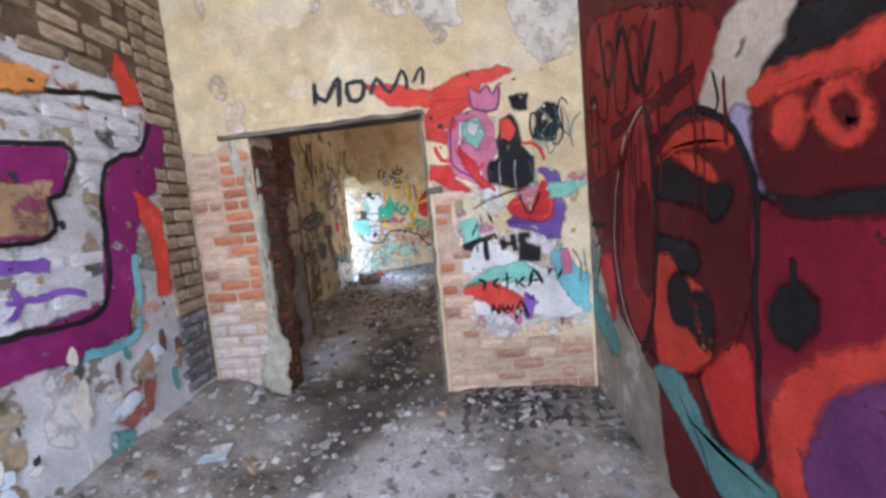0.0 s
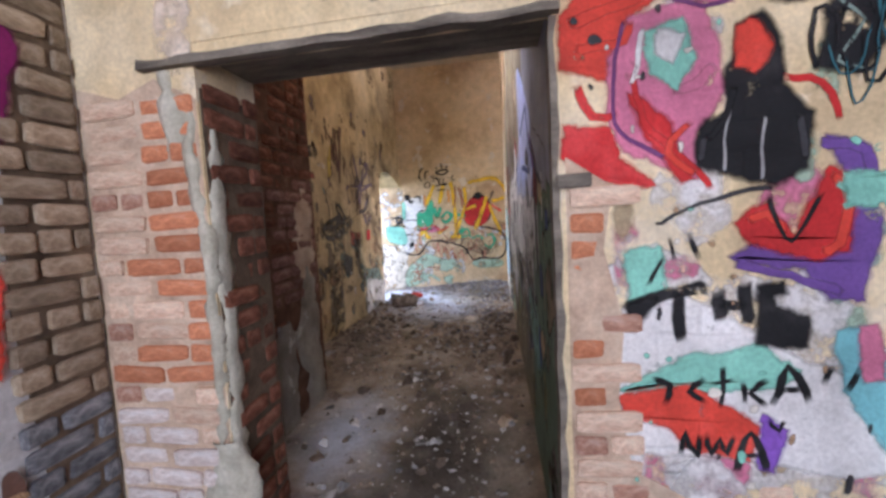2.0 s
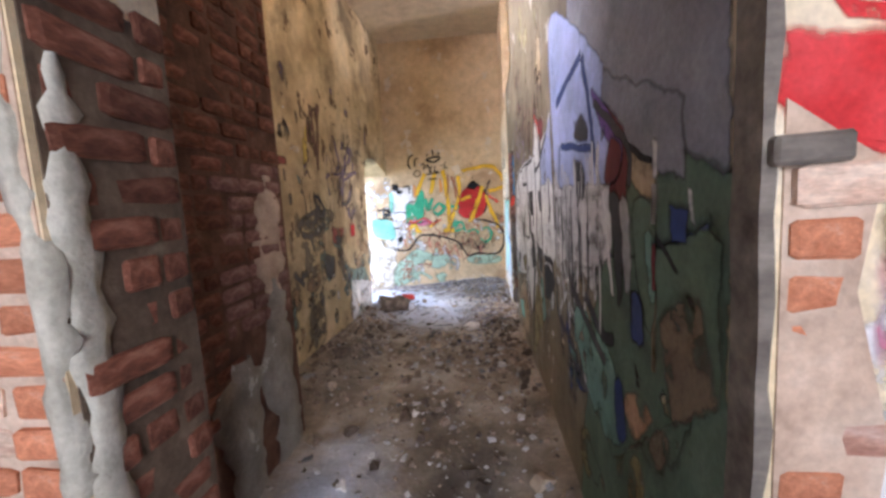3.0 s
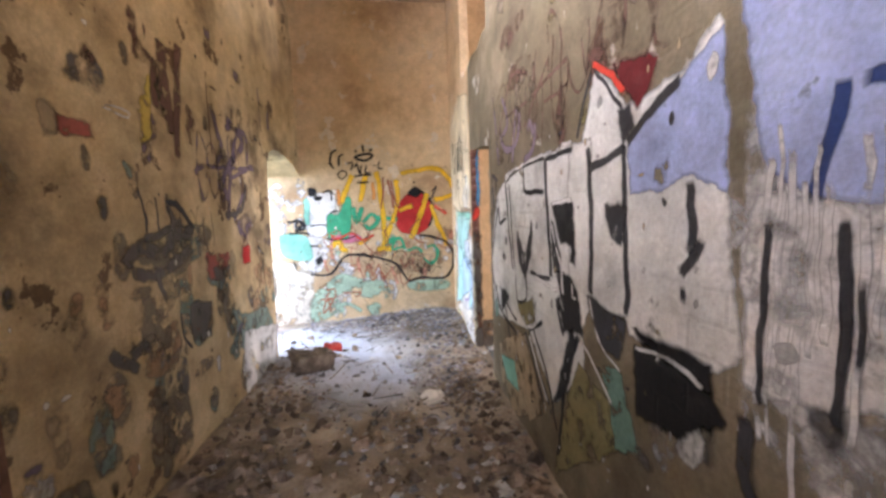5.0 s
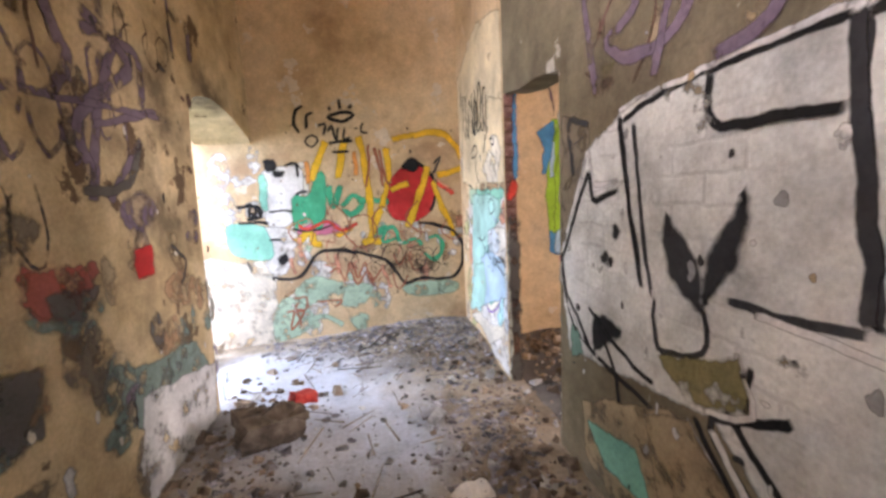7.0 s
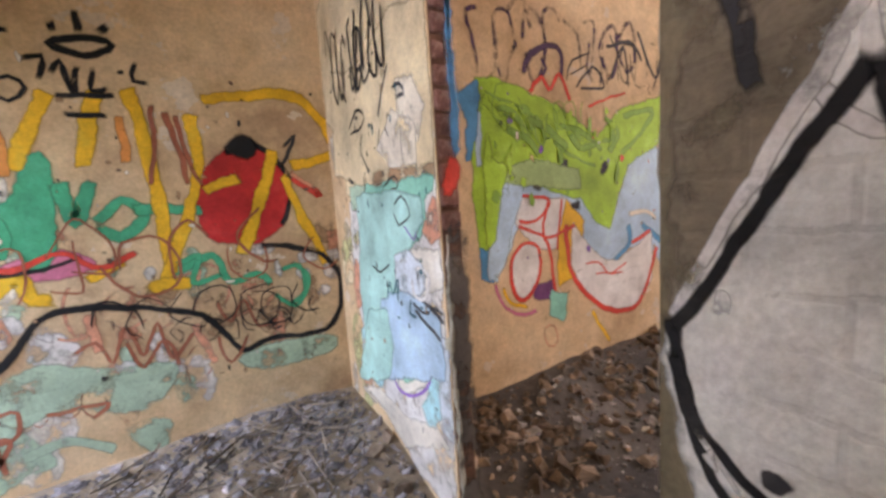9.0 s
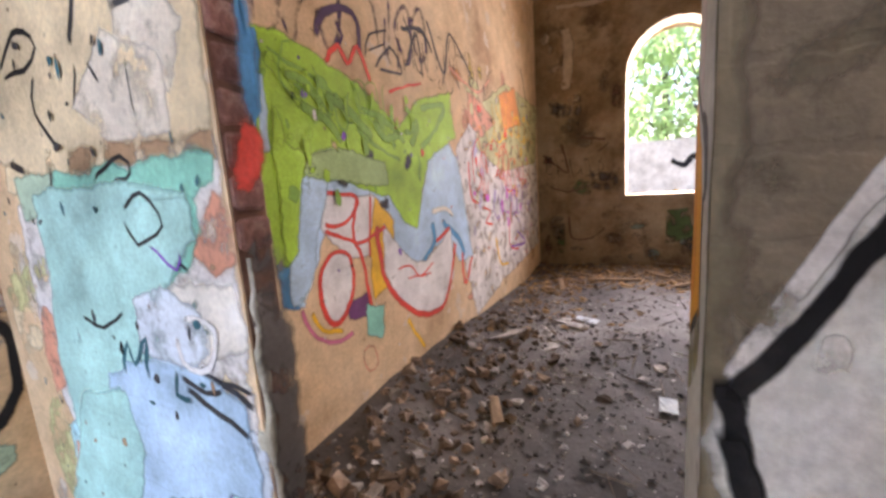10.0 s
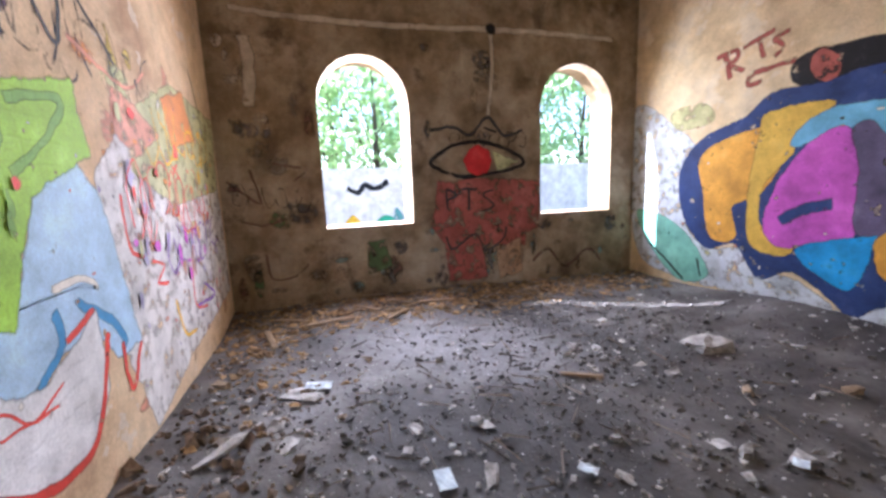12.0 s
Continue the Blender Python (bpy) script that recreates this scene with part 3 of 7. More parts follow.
# limewash patches that also paint in the arch's daylight at the left
blotches(("limewash", "palewash"), -2.2, -1.2, 0.2, 1.9, 26, 0.08, 0.25, 13)
scrawl("brick", 0.012, -1.5, 0.35, 1.0, 0.25, 10, 14)
scrawl("salmon", 0.02, -1.2, 0.75, 1.1, 0.35, 8, 15)
scrawl("charcoal", 0.014, -0.7, 0.62, 0.9, 0.2, 9, 16)
mural(SW, "marker tags and pale washes on the partition", 0.0006)
blotches(("buttercream", "paleplaster", "olivepale"), 9.25, 10.55, 0.1, 2.3, 40, 0.06, 0.22, 17)
scrawl("black", 0.012, 9.4, 1.55, 1.0, 0.5, 10, 18)
scrawl("charcoal", 0.01, 9.3, 1.0, 1.0, 0.4, 9, 19)
mural(GW, "small red, yellow and violet tags crowding the wall end", 0.0006)
blotches(("olivepale", "salmon", "yellowpale", "palewash", "orange"), 3.0, 5.6, 0.9, 2.4, 60, 0.05, 0.22, 20)
blotches(("palewash", "lavender", "salmon"), 2.6, 5.4, 0.3, 1.2, 34, 0.05, 0.2, 21)
scrawl("red", 0.02, 3.2, 1.2, 1.6, 0.45, 12, 22)
scrawl("violet", 0.016, 4.2, 0.8, 1.2, 0.35, 8, 23)
scrawl("purpledark", 0.03, 1.0, 2.15, 1.5, 0.5, 10, 24)
scrawl("charcoal", 0.018, 2.2, 2.1, 1.8, 0.45, 12, 25)
scrawl("salmon", 0.02, 3.6, 1.7, 1.6, 0.5, 9, 26)
scrawl("yellow", 0.02, 4.0, 0.6, 1.4, 0.5, 7, 27)
mural(CR, "dark green and brown camouflage blotches and white runs", 0.0006)
fill("greyblue", "4.2,1.45 5.35,1.5 5.4,2.6 4.2,2.6", sharp=True)
fill("camogreen", "4.18,0.02 4.18,1.5 4.6,1.6 4.95,1.4 5.0,0.9 5.2,0.5 5.3,0.02", sharp=True)
blotches(("camobrown", "tealdull", "camogreen", "navy", "olive", "charcoalwash"), 4.25, 5.6, 0.1, 1.5, 44, 0.05, 0.2, 28)
fill("palewash", "4.9,1.72 5.8,1.72 5.8,1.1 5.5,1.0 5.2,1.15 4.9,1.05", sharp=True)
blotches(("greywash", "palewash", "charcoalwash", "silver"), 4.9, 6.2, 0.6, 1.8, 40, 0.03, 0.13, 29)
blotches(("brownwash", "brown", "tanmuddy", "olive"), 6.2, 8.2, 1.8, 3.2, 36, 0.04, 0.2, 30)
scrawl("brown", 0.02, 6.0, 1.9, 2.0, 0.6, 14, 31)
mural(DW, "flaked plaster, thin washes and small drips of paint", 0.0006)
blotches(("paleplaster", "cream"), -1.2, 1.4, 2.1, 3.3, 9, 0.06, 0.2, 32)
fill("palewash", "0.5,1.22 0.7,1.3 0.9,1.18 1.15,1.2 1.3,1.02 1.42,0.85 1.45,0.5 1.2,0.44 1.0,0.52 0.8,0.46 0.62,0.55 0.5,0.72 0.55,0.95", sharp=True)
fill("palewash", "-1.28,0.7 -1.1,0.85 -0.95,0.75 -0.88,0.4 -0.9,0.05 -1.28,0.05", sharp=True)
blotches(("palewash", "mintpale", "tanmuddy", "pink"), 0.6, 1.45, 0.4, 2.0, 26, 0.04, 0.18, 33)
mural(LW, "grey stains and pale blue smears on torn plaster", 0.0006)
blotches(("greywash", "palewash", "tanmuddy", "charcoalwash"), 1.2, 3.8, 0.3, 2.2, 50, 0.04, 0.2, 34)
blotches(("tan", "brickred", "orange"), 2.0, 3.8, 2.1, 2.5, 14, 0.05, 0.16, 35)
mural(RR, "pale washes and faint marks above the rubble", 0.0006)
blotches(("palebluewash", "mintpale", "olivepale", "salmon"), 2.2, 5.7, 0.2, 1.9, 46, 0.05, 0.25, 36)
mural_done()

# ---- painted graffiti: shapes as u,v metres on each wall ----
mural(RW, "large red and black spray mural of cartoon masks on the wall", soft=0.03)
fill("maroon", "4.09,3.60 4.09,1.30 3.92,1.08 3.61,0.68 3.18,0.52 3.09,0.00 0.60,0.00 0.60,3.60", sharp=True)
fill("oxblood", "3.93,2.37 3.00,2.10 2.68,1.87 2.79,1.71 3.18,1.61 3.59,1.55 3.95,1.55")
fill("deepred", "3.51,1.51 3.23,1.75 3.14,1.48 3.23,1.01 3.20,0.63 3.53,0.70 3.70,1.03")
line("black", 0.045, "3.75,2.36 3.66,1.99 3.44,2.18 3.28,1.86 3.09,2.10")
line("deepred", 0.075, "3.65,1.72 3.17,1.76 2.82,1.81")
fill("cream", "2.68,1.87 2.61,1.91 2.42,1.87 2.40,1.78 2.50,1.71 2.54,1.62 2.75,1.63 2.79,1.69 2.72,1.78")
fill("lavender", "2.64,1.61 2.53,1.59 2.48,1.44 2.46,1.33 2.53,1.32 2.58,1.47")
fill("deepred", "3.18,1.59 2.94,1.66 2.73,1.62 2.59,1.50 2.53,1.30 2.55,1.05 2.66,0.83 2.87,0.66 3.18,0.57 3.31,0.88 3.30,1.28")
fill("scarlet", "3.11,1.52 2.92,1.62 2.72,1.60 2.63,1.51 2.80,1.55 2.95,1.54")
fill("scarlet", "2.99,1.50 2.86,1.51 2.71,1.44 2.73,1.39 2.84,1.45")
fill("black", "3.18,1.44 3.04,1.50 2.80,1.42 2.64,1.37 2.71,1.28 2.84,1.33 3.15,1.37")
fill("black", "3.16,1.18 2.85,1.16 2.85,1.07 3.07,1.06")
fill("scarlet", "3.26,1.03 3.06,1.10 2.95,1.03 2.82,1.01 2.75,0.93 2.76,0.82 2.79,0.74 2.93,0.65 3.15,0.58 3.20,0.80")
fill("black", "3.05,0.99 2.95,1.04 2.88,0.98 2.78,1.00 2.74,0.91 2.76,0.80 2.83,0.79 2.92,0.83 3.03,0.84")
fill("red", "2.83,0.66 2.60,0.87 2.54,0.73 2.53,0.57 2.60,0.48 2.70,0.50 2.78,0.59")
fill("black", "2.51,1.68 2.42,1.76 2.37,1.81 2.14,1.74 2.05,1.67 2.14,1.67 2.34,1.67")
fill("deepred", "2.52,1.61 2.29,1.61 2.12,1.60 2.04,1.36 2.28,1.35 2.44,1.34 2.52,1.46")
fill("scarlet", "2.54,1.63 2.52,1.68 2.34,1.67 2.18,1.68 2.10,1.67 2.09,1.62 2.29,1.62")
fill("scarlet", "2.20,1.52 2.21,1.48 2.26,1.46 2.30,1.49 2.33,1.55 2.31,1.59 2.26,1.60 2.22,1.57")
fill("deepred", "2.24,1.52 2.24,1.50 2.26,1.50 2.27,1.51 2.28,1.53 2.28,1.55 2.26,1.56 2.24,1.55")
fill("scarlet", "2.37,1.54 2.38,1.50 2.41,1.49 2.45,1.52 2.46,1.56 2.45,1.59 2.41,1.60 2.38,1.58")
fill("black", "2.52,1.36 2.40,1.34 2.17,1.35 2.04,1.34 2.04,1.28 2.37,1.29 2.53,1.31")
fill("crimson", "2.53,1.30 2.37,1.28 2.04,1.28 2.03,1.03 2.40,0.82 2.48,0.52 2.52,0.74")
fill("black", "2.32,1.06 2.34,1.00 2.39,0.95 2.45,0.96 2.48,1.01 2.45,1.08 2.39,1.12 2.34,1.10")
line("black", 0.031, "2.40,1.20 2.39,1.06")
fill("scarlet", "2.47,0.65 2.42,0.82 2.32,0.93 2.19,1.01 2.08,1.03 2.07,0.73 2.40,0.46")
fill("purple", "2.34,0.64 2.28,0.82 2.19,0.92 2.08,0.97 2.07,0.73 2.30,0.54")
line("black", 0.028, "3.18,1.58 2.94,1.67 2.72,1.63 2.58,1.50 2.52,1.30 2.53,1.06 2.52,0.74 2.51,0.56 2.59,0.46 2.72,0.47 2.85,0.65")
line("black", 0.016, "2.79,1.64 2.71,1.64 2.70,1.70 2.73,1.78")
fill("teal", "3.21,0.53 2.98,0.60 2.76,0.44 2.56,0.47 2.45,0.44 2.68,0.26 2.92,0.37")
line("black", 0.011, "2.98,0.51 2.84,0.37 2.73,0.22")
fill("teal", "4.10,0.69 4.01,0.71 3.72,0.57 3.66,0.48 3.76,0.40 4.10,0.56")
line("black", 0.037, "4.08,1.20 3.93,1.20 3.78,1.20")
line("black", 0.022, "4.02,1.02 3.90,1.07 3.97,0.86", closed=True)
fill("red", "3.92,0.94 3.74,1.02 3.68,0.81 3.72,0.62 3.84,0.81")
fill("greygreen", "4.10,1.02 4.02,1.06 3.98,0.79 4.06,0.72 4.10,0.71")
line("black", 0.032, "3.97,1.97 3.84,1.93 3.86,1.53")
line("black", 0.025, "4.08,1.92 3.94,1.90 3.98,1.71 3.85,1.71")
mural(LW, "white and purple block-letter graffiti with black outlines", 0.0190)
fill("violetred", "3.83,2.20 3.93,2.05 3.83,1.71 3.62,1.59 3.41,0.86 3.06,0.83 2.78,0.85 2.15,0.84 2.17,0.95 2.81,1.02 3.29,1.05 3.40,1.69 3.54,1.85 3.72,1.93", sharp=True)
fill("violetred", "2.55,1.78 3.23,1.88 3.18,1.64 3.11,1.61 3.07,1.43 2.49,1.43", sharp=True)
fill("tan", "2.59,1.64 3.13,1.69 3.07,1.45 2.56,1.46", sharp=True)
line("black", 0.034, "2.19,1.99 3.01,2.10 3.52,2.19 3.83,2.20 3.72,1.93 3.54,1.85 3.40,1.69 3.29,1.05 2.81,1.02 2.17,0.95")
line("black", 0.028, "2.61,1.79 3.23,1.88 3.18,1.64 3.11,1.61 3.07,1.43 2.55,1.42")
line("violet", 0.035, "2.84,1.16 2.97,1.16 3.10,1.17 3.21,1.13")
line("violet", 0.075, "2.75,1.33 2.89,1.32 3.06,1.30")
line("violet", 0.041, "2.87,1.23 2.90,1.14 2.83,1.07")
line("cyan", 0.055, "3.12,0.83 3.42,0.82 3.50,1.00 3.53,1.30")
fill("scarlet", "3.65,2.47 3.75,2.32 3.79,2.23 3.65,2.19 3.59,2.34", sharp=True)
fill("scarlet", "3.62,1.66 3.78,1.56 3.79,1.30 3.76,1.00 3.67,1.02 3.68,1.35 3.61,1.51", sharp=True)
fill("orange", "2.91,2.19 3.03,2.21 3.22,2.22 3.18,2.13 3.01,2.10 2.89,2.07", sharp=True)
fill("teal", "3.19,0.38 3.32,0.32 3.31,0.17 3.21,0.16 3.18,0.26", sharp=True)
fill("brickred", "3.31,0.54 3.53,0.54 3.47,0.38 3.32,0.33 3.22,0.44", sharp=True)
mural(DW, "layered red, pink, black and turquoise graffiti tags")
fill("scarlet", "0.01,2.28 0.24,2.26 0.47,2.18 0.63,2.26 0.94,2.30 1.03,2.27 0.82,2.20 0.77,2.05 0.50,2.09 0.19,2.13", sharp=True)
fill("paleplaster", "1.04,2.71 1.48,2.66 1.47,2.36 1.24,2.29 1.05,2.53", sharp=True)
fill("paleplaster", "0.38,2.79 0.68,2.76 0.74,2.61 0.51,2.58", sharp=True)
line("charcoal", 0.033, "-0.32,2.34 -0.32,2.17")
line("charcoal", 0.037, "-0.33,2.26 -0.25,2.20 -0.15,2.34 -0.16,2.14")
line("charcoal", 0.032, "-0.09,2.29 0.01,2.30 0.00,2.19 -0.08,2.19", closed=True)
line("charcoal", 0.032, "0.06,2.20 0.12,2.31 0.20,2.21 0.29,2.35 0.32,2.21")
line("charcoal", 0.032, "0.36,2.25 0.43,2.35 0.43,2.22")
fill("scarlet", "0.42,2.03 0.52,2.12 0.70,2.12 0.74,2.07 0.62,2.01 0.60,1.83 0.42,1.87", sharp=True)
fill("red", "0.43,1.69 0.57,1.68 0.60,1.58 0.70,1.50 0.51,1.53 0.43,1.61", sharp=True)
fill("pink", "0.57,1.90 0.63,2.00 0.83,2.03 0.88,1.90 0.90,1.78 0.82,1.65 0.81,1.51 0.62,1.60 0.57,1.74", sharp=True)
fill("red", "0.63,1.77 0.74,1.68 0.80,1.51 0.77,1.50 0.69,1.62", sharp=True)
line("scarlet", 0.040, "0.45,2.00 0.57,2.04 0.72,2.08 0.83,2.10")
line("scarlet", 0.032, "0.46,1.93 0.61,1.94 0.63,2.00")
line("red", 0.029, "0.47,1.82 0.51,1.72 0.60,1.73")
line("red", 0.024, "0.63,1.85 0.67,1.69 0.78,1.57 0.87,1.47")
line("scarlet", 0.024, "0.80,1.68 0.74,1.59 0.82,1.52")
line("purple", 0.015, "0.61,2.01 0.58,1.85 0.60,1.67 0.73,1.57")
line("pink", 0.035, "0.74,1.77 0.83,1.79 0.87,1.85")
fill("mint", "0.69,1.95 0.78,1.99 0.81,1.86 0.76,1.78 0.69,1.84", sharp=True)
fill("white", "0.72,1.96 0.78,1.95 0.76,1.87 0.72,1.89", sharp=True)
line("white", 0.017, "0.63,1.80 0.67,1.98")
fill("pink", "0.74,2.10 0.74,2.19 0.81,2.14 0.86,2.19 0.89,2.12 0.93,2.19 0.91,2.03 0.76,2.04", sharp=True)
line("purple", 0.013, "0.74,2.10 0.74,2.19 0.81,2.14 0.86,2.19 0.89,2.12 0.93,2.19 0.91,2.03 0.76,2.04", closed=True)
fill("black", "0.91,1.80 0.94,1.95 1.00,1.98 1.05,1.90 1.05,1.77 1.13,1.68 1.13,1.52 1.04,1.48 0.96,1.49 0.82,1.54 0.84,1.68 0.91,1.69", sharp=True)
line("greywash", 0.010, "0.91,1.72 0.90,1.51")
line("greywash", 0.010, "1.01,1.69 1.00,1.48")
fill("scarlet", "1.02,1.88 1.00,1.84 0.97,1.82 0.94,1.84 0.93,1.89 0.94,1.94 0.97,1.96 1.00,1.93", sharp=True)
line("red", 0.021, "1.05,1.79 1.17,1.76 1.21,1.65")
fill("black", "1.16,1.96 1.23,2.03 1.31,2.02 1.32,1.86 1.25,1.78 1.16,1.80", sharp=True)
line("greygreen", 0.014, "1.19,2.00 1.27,1.93 1.20,1.82 1.31,1.78")
line("tealdark", 0.011, "1.29,2.03 1.33,1.86 1.40,1.80")
fill("black", "1.00,2.09 1.12,2.11 1.12,2.01 1.02,2.01", sharp=True)
fill("violetdark", "1.18,1.61 1.28,1.58 1.33,1.38 1.29,1.10 1.20,1.12 1.13,1.22 0.93,1.25 1.00,1.30 1.15,1.25 1.24,1.31 1.24,1.49", sharp=True)
fill("red", "0.93,1.36 1.02,1.42 1.09,1.32 1.19,1.52 1.26,1.47 1.24,1.27 1.15,1.25 0.96,1.31", sharp=True)
line("scarlet", 0.030, "0.96,1.35 1.02,1.39 1.07,1.32")
line("scarlet", 0.032, "1.18,1.50 1.24,1.44 1.22,1.29 1.16,1.27")
line("mint", 0.024, "1.20,1.47 1.26,1.42 1.22,1.39")
line("violetdark", 0.037, "1.15,1.59 1.28,1.56 1.31,1.40")
line("violetdark", 0.031, "0.93,1.23 1.09,1.19 1.24,1.13")
line("charcoal", 0.022, "0.85,1.65 0.83,1.54")
line("charcoal", 0.023, "1.10,1.68 1.13,1.54")
line("black", 0.025, "0.93,1.78 0.89,1.67 0.85,1.61")
line("black", 0.018, "1.02,1.45 1.08,1.30 1.17,1.45")
fill("mint", "1.23,1.49 1.38,1.50 1.48,1.48 1.35,1.41 1.24,1.40", sharp=True)
fill("white", "0.55,1.03 0.77,1.14 1.04,0.98 1.27,0.84 1.41,0.58 1.27,0.54 1.05,0.59 0.60,0.63 0.56,0.86", sharp=True)
fill("mint", "0.61,1.27 0.71,1.29 0.73,1.17 0.63,1.09", sharp=True)
fill("mint", "0.81,0.94 1.00,0.97 1.12,0.90 1.05,0.84 0.58,0.84", sharp=True)
fill("scarlet", "0.58,0.82 0.82,0.84 1.00,0.71 0.98,0.59 0.84,0.62 0.72,0.71 0.60,0.74", sharp=True)
fill("violet", "1.02,0.75 1.08,0.70 1.06,0.56 1.01,0.57", sharp=True)
fill("cyan", "1.22,1.01 1.29,1.03 1.33,0.94 1.46,0.84 1.46,0.57 1.38,0.62 1.25,0.82", sharp=True)
fill("pink", "1.28,1.03 1.33,1.03 1.35,0.86 1.30,0.86", sharp=True)
line("greygreen", 0.020, "1.36,1.03 1.42,0.93 1.40,0.80 1.45,0.81 1.44,1.03")
line("black", 0.042, "0.61,1.10 0.73,1.14 0.86,1.17")
line("black", 0.042, "0.76,1.15 0.77,1.06 0.78,0.98")
fill("black", "0.61,1.11 0.70,1.13 0.63,1.03", sharp=True)
line("black", 0.040, "0.88,1.16 0.89,1.04")
line("black", 0.041, "0.96,1.18 0.97,1.04")
line("black", 0.030, "0.88,1.10 0.97,1.11")
fill("black", "1.00,1.16 1.07,1.17 1.07,1.13 1.04,1.13 1.04,1.09 1.14,1.06 1.14,0.97 1.00,0.98", sharp=True)
line("black", 0.017, "0.68,1.17 0.72,1.27")
line("black", 0.019, "0.73,1.34 0.76,1.24")
line("black", 0.020, "0.79,1.34 0.83,1.25")
line("charcoal", 0.015, "0.69,1.37 0.87,1.44 1.04,1.47")
line("black", 0.015, "0.57,0.94 0.59,0.88")
line("black", 0.020, "0.68,0.87 0.74,0.85 0.72,0.77")
line("black", 0.021, "0.84,0.87 0.80,0.82 0.86,0.79")
line("black", 0.021, "0.90,0.92 0.89,0.77")
line("black", 0.018, "0.85,0.85 0.94,0.87")
line("black", 0.021, "0.95,0.87 0.96,0.78")
line("black", 0.021, "1.03,0.87 0.98,0.82 1.04,0.78")
line("black", 0.024, "1.05,0.78 1.09,0.91 1.15,0.79")
line("black", 0.019, "1.06,0.83 1.13,0.84")
line("black", 0.022, "1.19,0.84 1.21,0.91")
line("black", 0.022, "1.25,0.81 1.28,0.91")
line("black", 0.021, "0.78,0.60 0.78,0.69 0.83,0.60 0.83,0.69")
line("black", 0.021, "0.85,0.69 0.87,0.61 0.89,0.66 0.91,0.61 0.93,0.69")
line("black", 0.025, "0.94,0.55 0.98,0.69 1.04,0.55")
line("black", 0.017, "0.95,0.60 1.02,0.62")
line("black", 0.016, "1.03,0.74 1.06,0.70 1.08,0.74")
mural(EW, "yellow, green and red graffiti lettering with black scribbles")
fill("paleplaster", "-2.30,0.9 -1.9,0.86 -1.57,0.9 -1.6,0.4 -1.62,0.01 -2.30,0.00", sharp=True)
fill("white", "-1.60,1.76 -1.26,1.79 -1.25,1.58 -1.38,1.25 -1.59,1.24 -1.60,1.47")
fill("palewash", "-1.70,1.18 -1.34,1.14 -1.43,0.83 -1.60,0.72")
fill("mint", "-1.97,1.25 -1.69,1.24 -1.60,1.13 -1.60,0.91 -1.81,0.92 -1.96,1.01")
fill("mint", "-1.63,1.73 -1.58,1.69 -1.59,1.40 -1.64,1.43")
fill("mintpale", "-1.40,0.54 -1.21,0.68 -0.94,0.59 -0.62,0.53 -0.80,0.32 -1.12,0.44 -1.30,0.39")
fill("mintpale", "-1.59,0.40 -1.41,0.46 -1.20,0.18 -1.30,0.13 -1.63,0.03")
fill("mintpale", "-0.26,0.51 0.26,0.51 0.25,0.39 -0.19,0.40")
fill("mintpale", "-0.88,0.22 -0.70,0.22 -0.76,0.03")
fill("red", "-0.40,1.57 -0.23,1.75 -0.06,1.78 0.10,1.58 0.06,1.32 -0.12,1.20 -0.35,1.24 -0.41,1.40")
fill("pink", "-1.32,1.17 -1.03,1.25 -0.91,1.15 -1.19,1.12")
line("black", 0.038, "-0.23,1.73 -0.09,1.81 0.08,1.66 0.12,1.49 0.04,1.29")
fill("black", "-0.23,1.77 -0.12,1.85 -0.05,1.77 -0.12,1.71")
fill("green", "-1.33,1.51 -1.18,1.51 -1.09,1.73 -1.01,1.68 -1.06,1.22 -1.15,1.18 -1.20,1.30 -1.33,1.20 -1.35,1.38")
line("green", 0.067, "-0.99,1.61 -0.95,1.39 -0.86,1.61")
line("green", 0.062, "-0.87,1.38 -0.75,1.50 -0.66,1.41 -0.77,1.30 -0.88,1.36")
line("green", 0.062, "-0.72,1.44 -0.55,1.44 -0.38,1.41")
line("green", 0.050, "-0.59,1.05 -0.36,1.15 -0.30,0.98 -0.14,1.00 -0.06,0.91")
line("green", 0.038, "-0.01,0.99 0.12,1.02 0.14,0.84 0.01,0.77")
line("yellow", 0.077, "-1.15,1.66 -1.06,1.86 -0.97,2.05")
line("yellow", 0.076, "-0.88,1.67 -0.84,1.86 -0.78,2.07")
line("yellow", 0.075, "-0.65,2.08 -0.60,1.68 -0.57,1.05")
line("yellow", 0.067, "-0.38,1.97 -0.39,1.59 -0.62,1.01")
line("yellow", 0.066, "-0.37,1.51 -0.26,1.57 -0.16,1.60")
line("yellow", 0.075, "0.04,1.77 -0.05,1.50 -0.21,1.13")
line("yellow", 0.076, "0.08,1.61 0.18,1.32 0.30,1.01")
line("yellow", 0.069, "-0.32,2.04 -0.04,2.09 0.16,2.10 0.30,2.02 0.43,1.75 0.13,1.66")
line("yellow", 0.085, "-1.35,1.04 -1.21,1.15 -1.17,1.02 -1.08,1.03")
line("yellow", 0.075, "-0.69,0.98 -0.63,1.02 -0.48,0.99")
line("yellow", 0.050, "-0.95,1.08 -0.77,1.17")
line("orange", 0.051, "-1.18,1.86 -1.17,1.62")
line("orange", 0.050, "-0.70,1.94 -0.70,1.68")
line("brick", 0.033, "-0.50,1.98 -0.45,1.71 -0.43,1.56")
line("black", 0.039, "-1.62,0.69 -1.33,0.70 -1.13,0.93 -0.84,0.92 -0.47,0.80 -0.28,0.55 -0.11,0.57 0.27,0.57 0.38,0.81 0.30,1.05 0.04,1.16 -0.10,1.18")
line("black", 0.025, "-1.37,1.19 -1.19,1.16 -0.94,1.21")
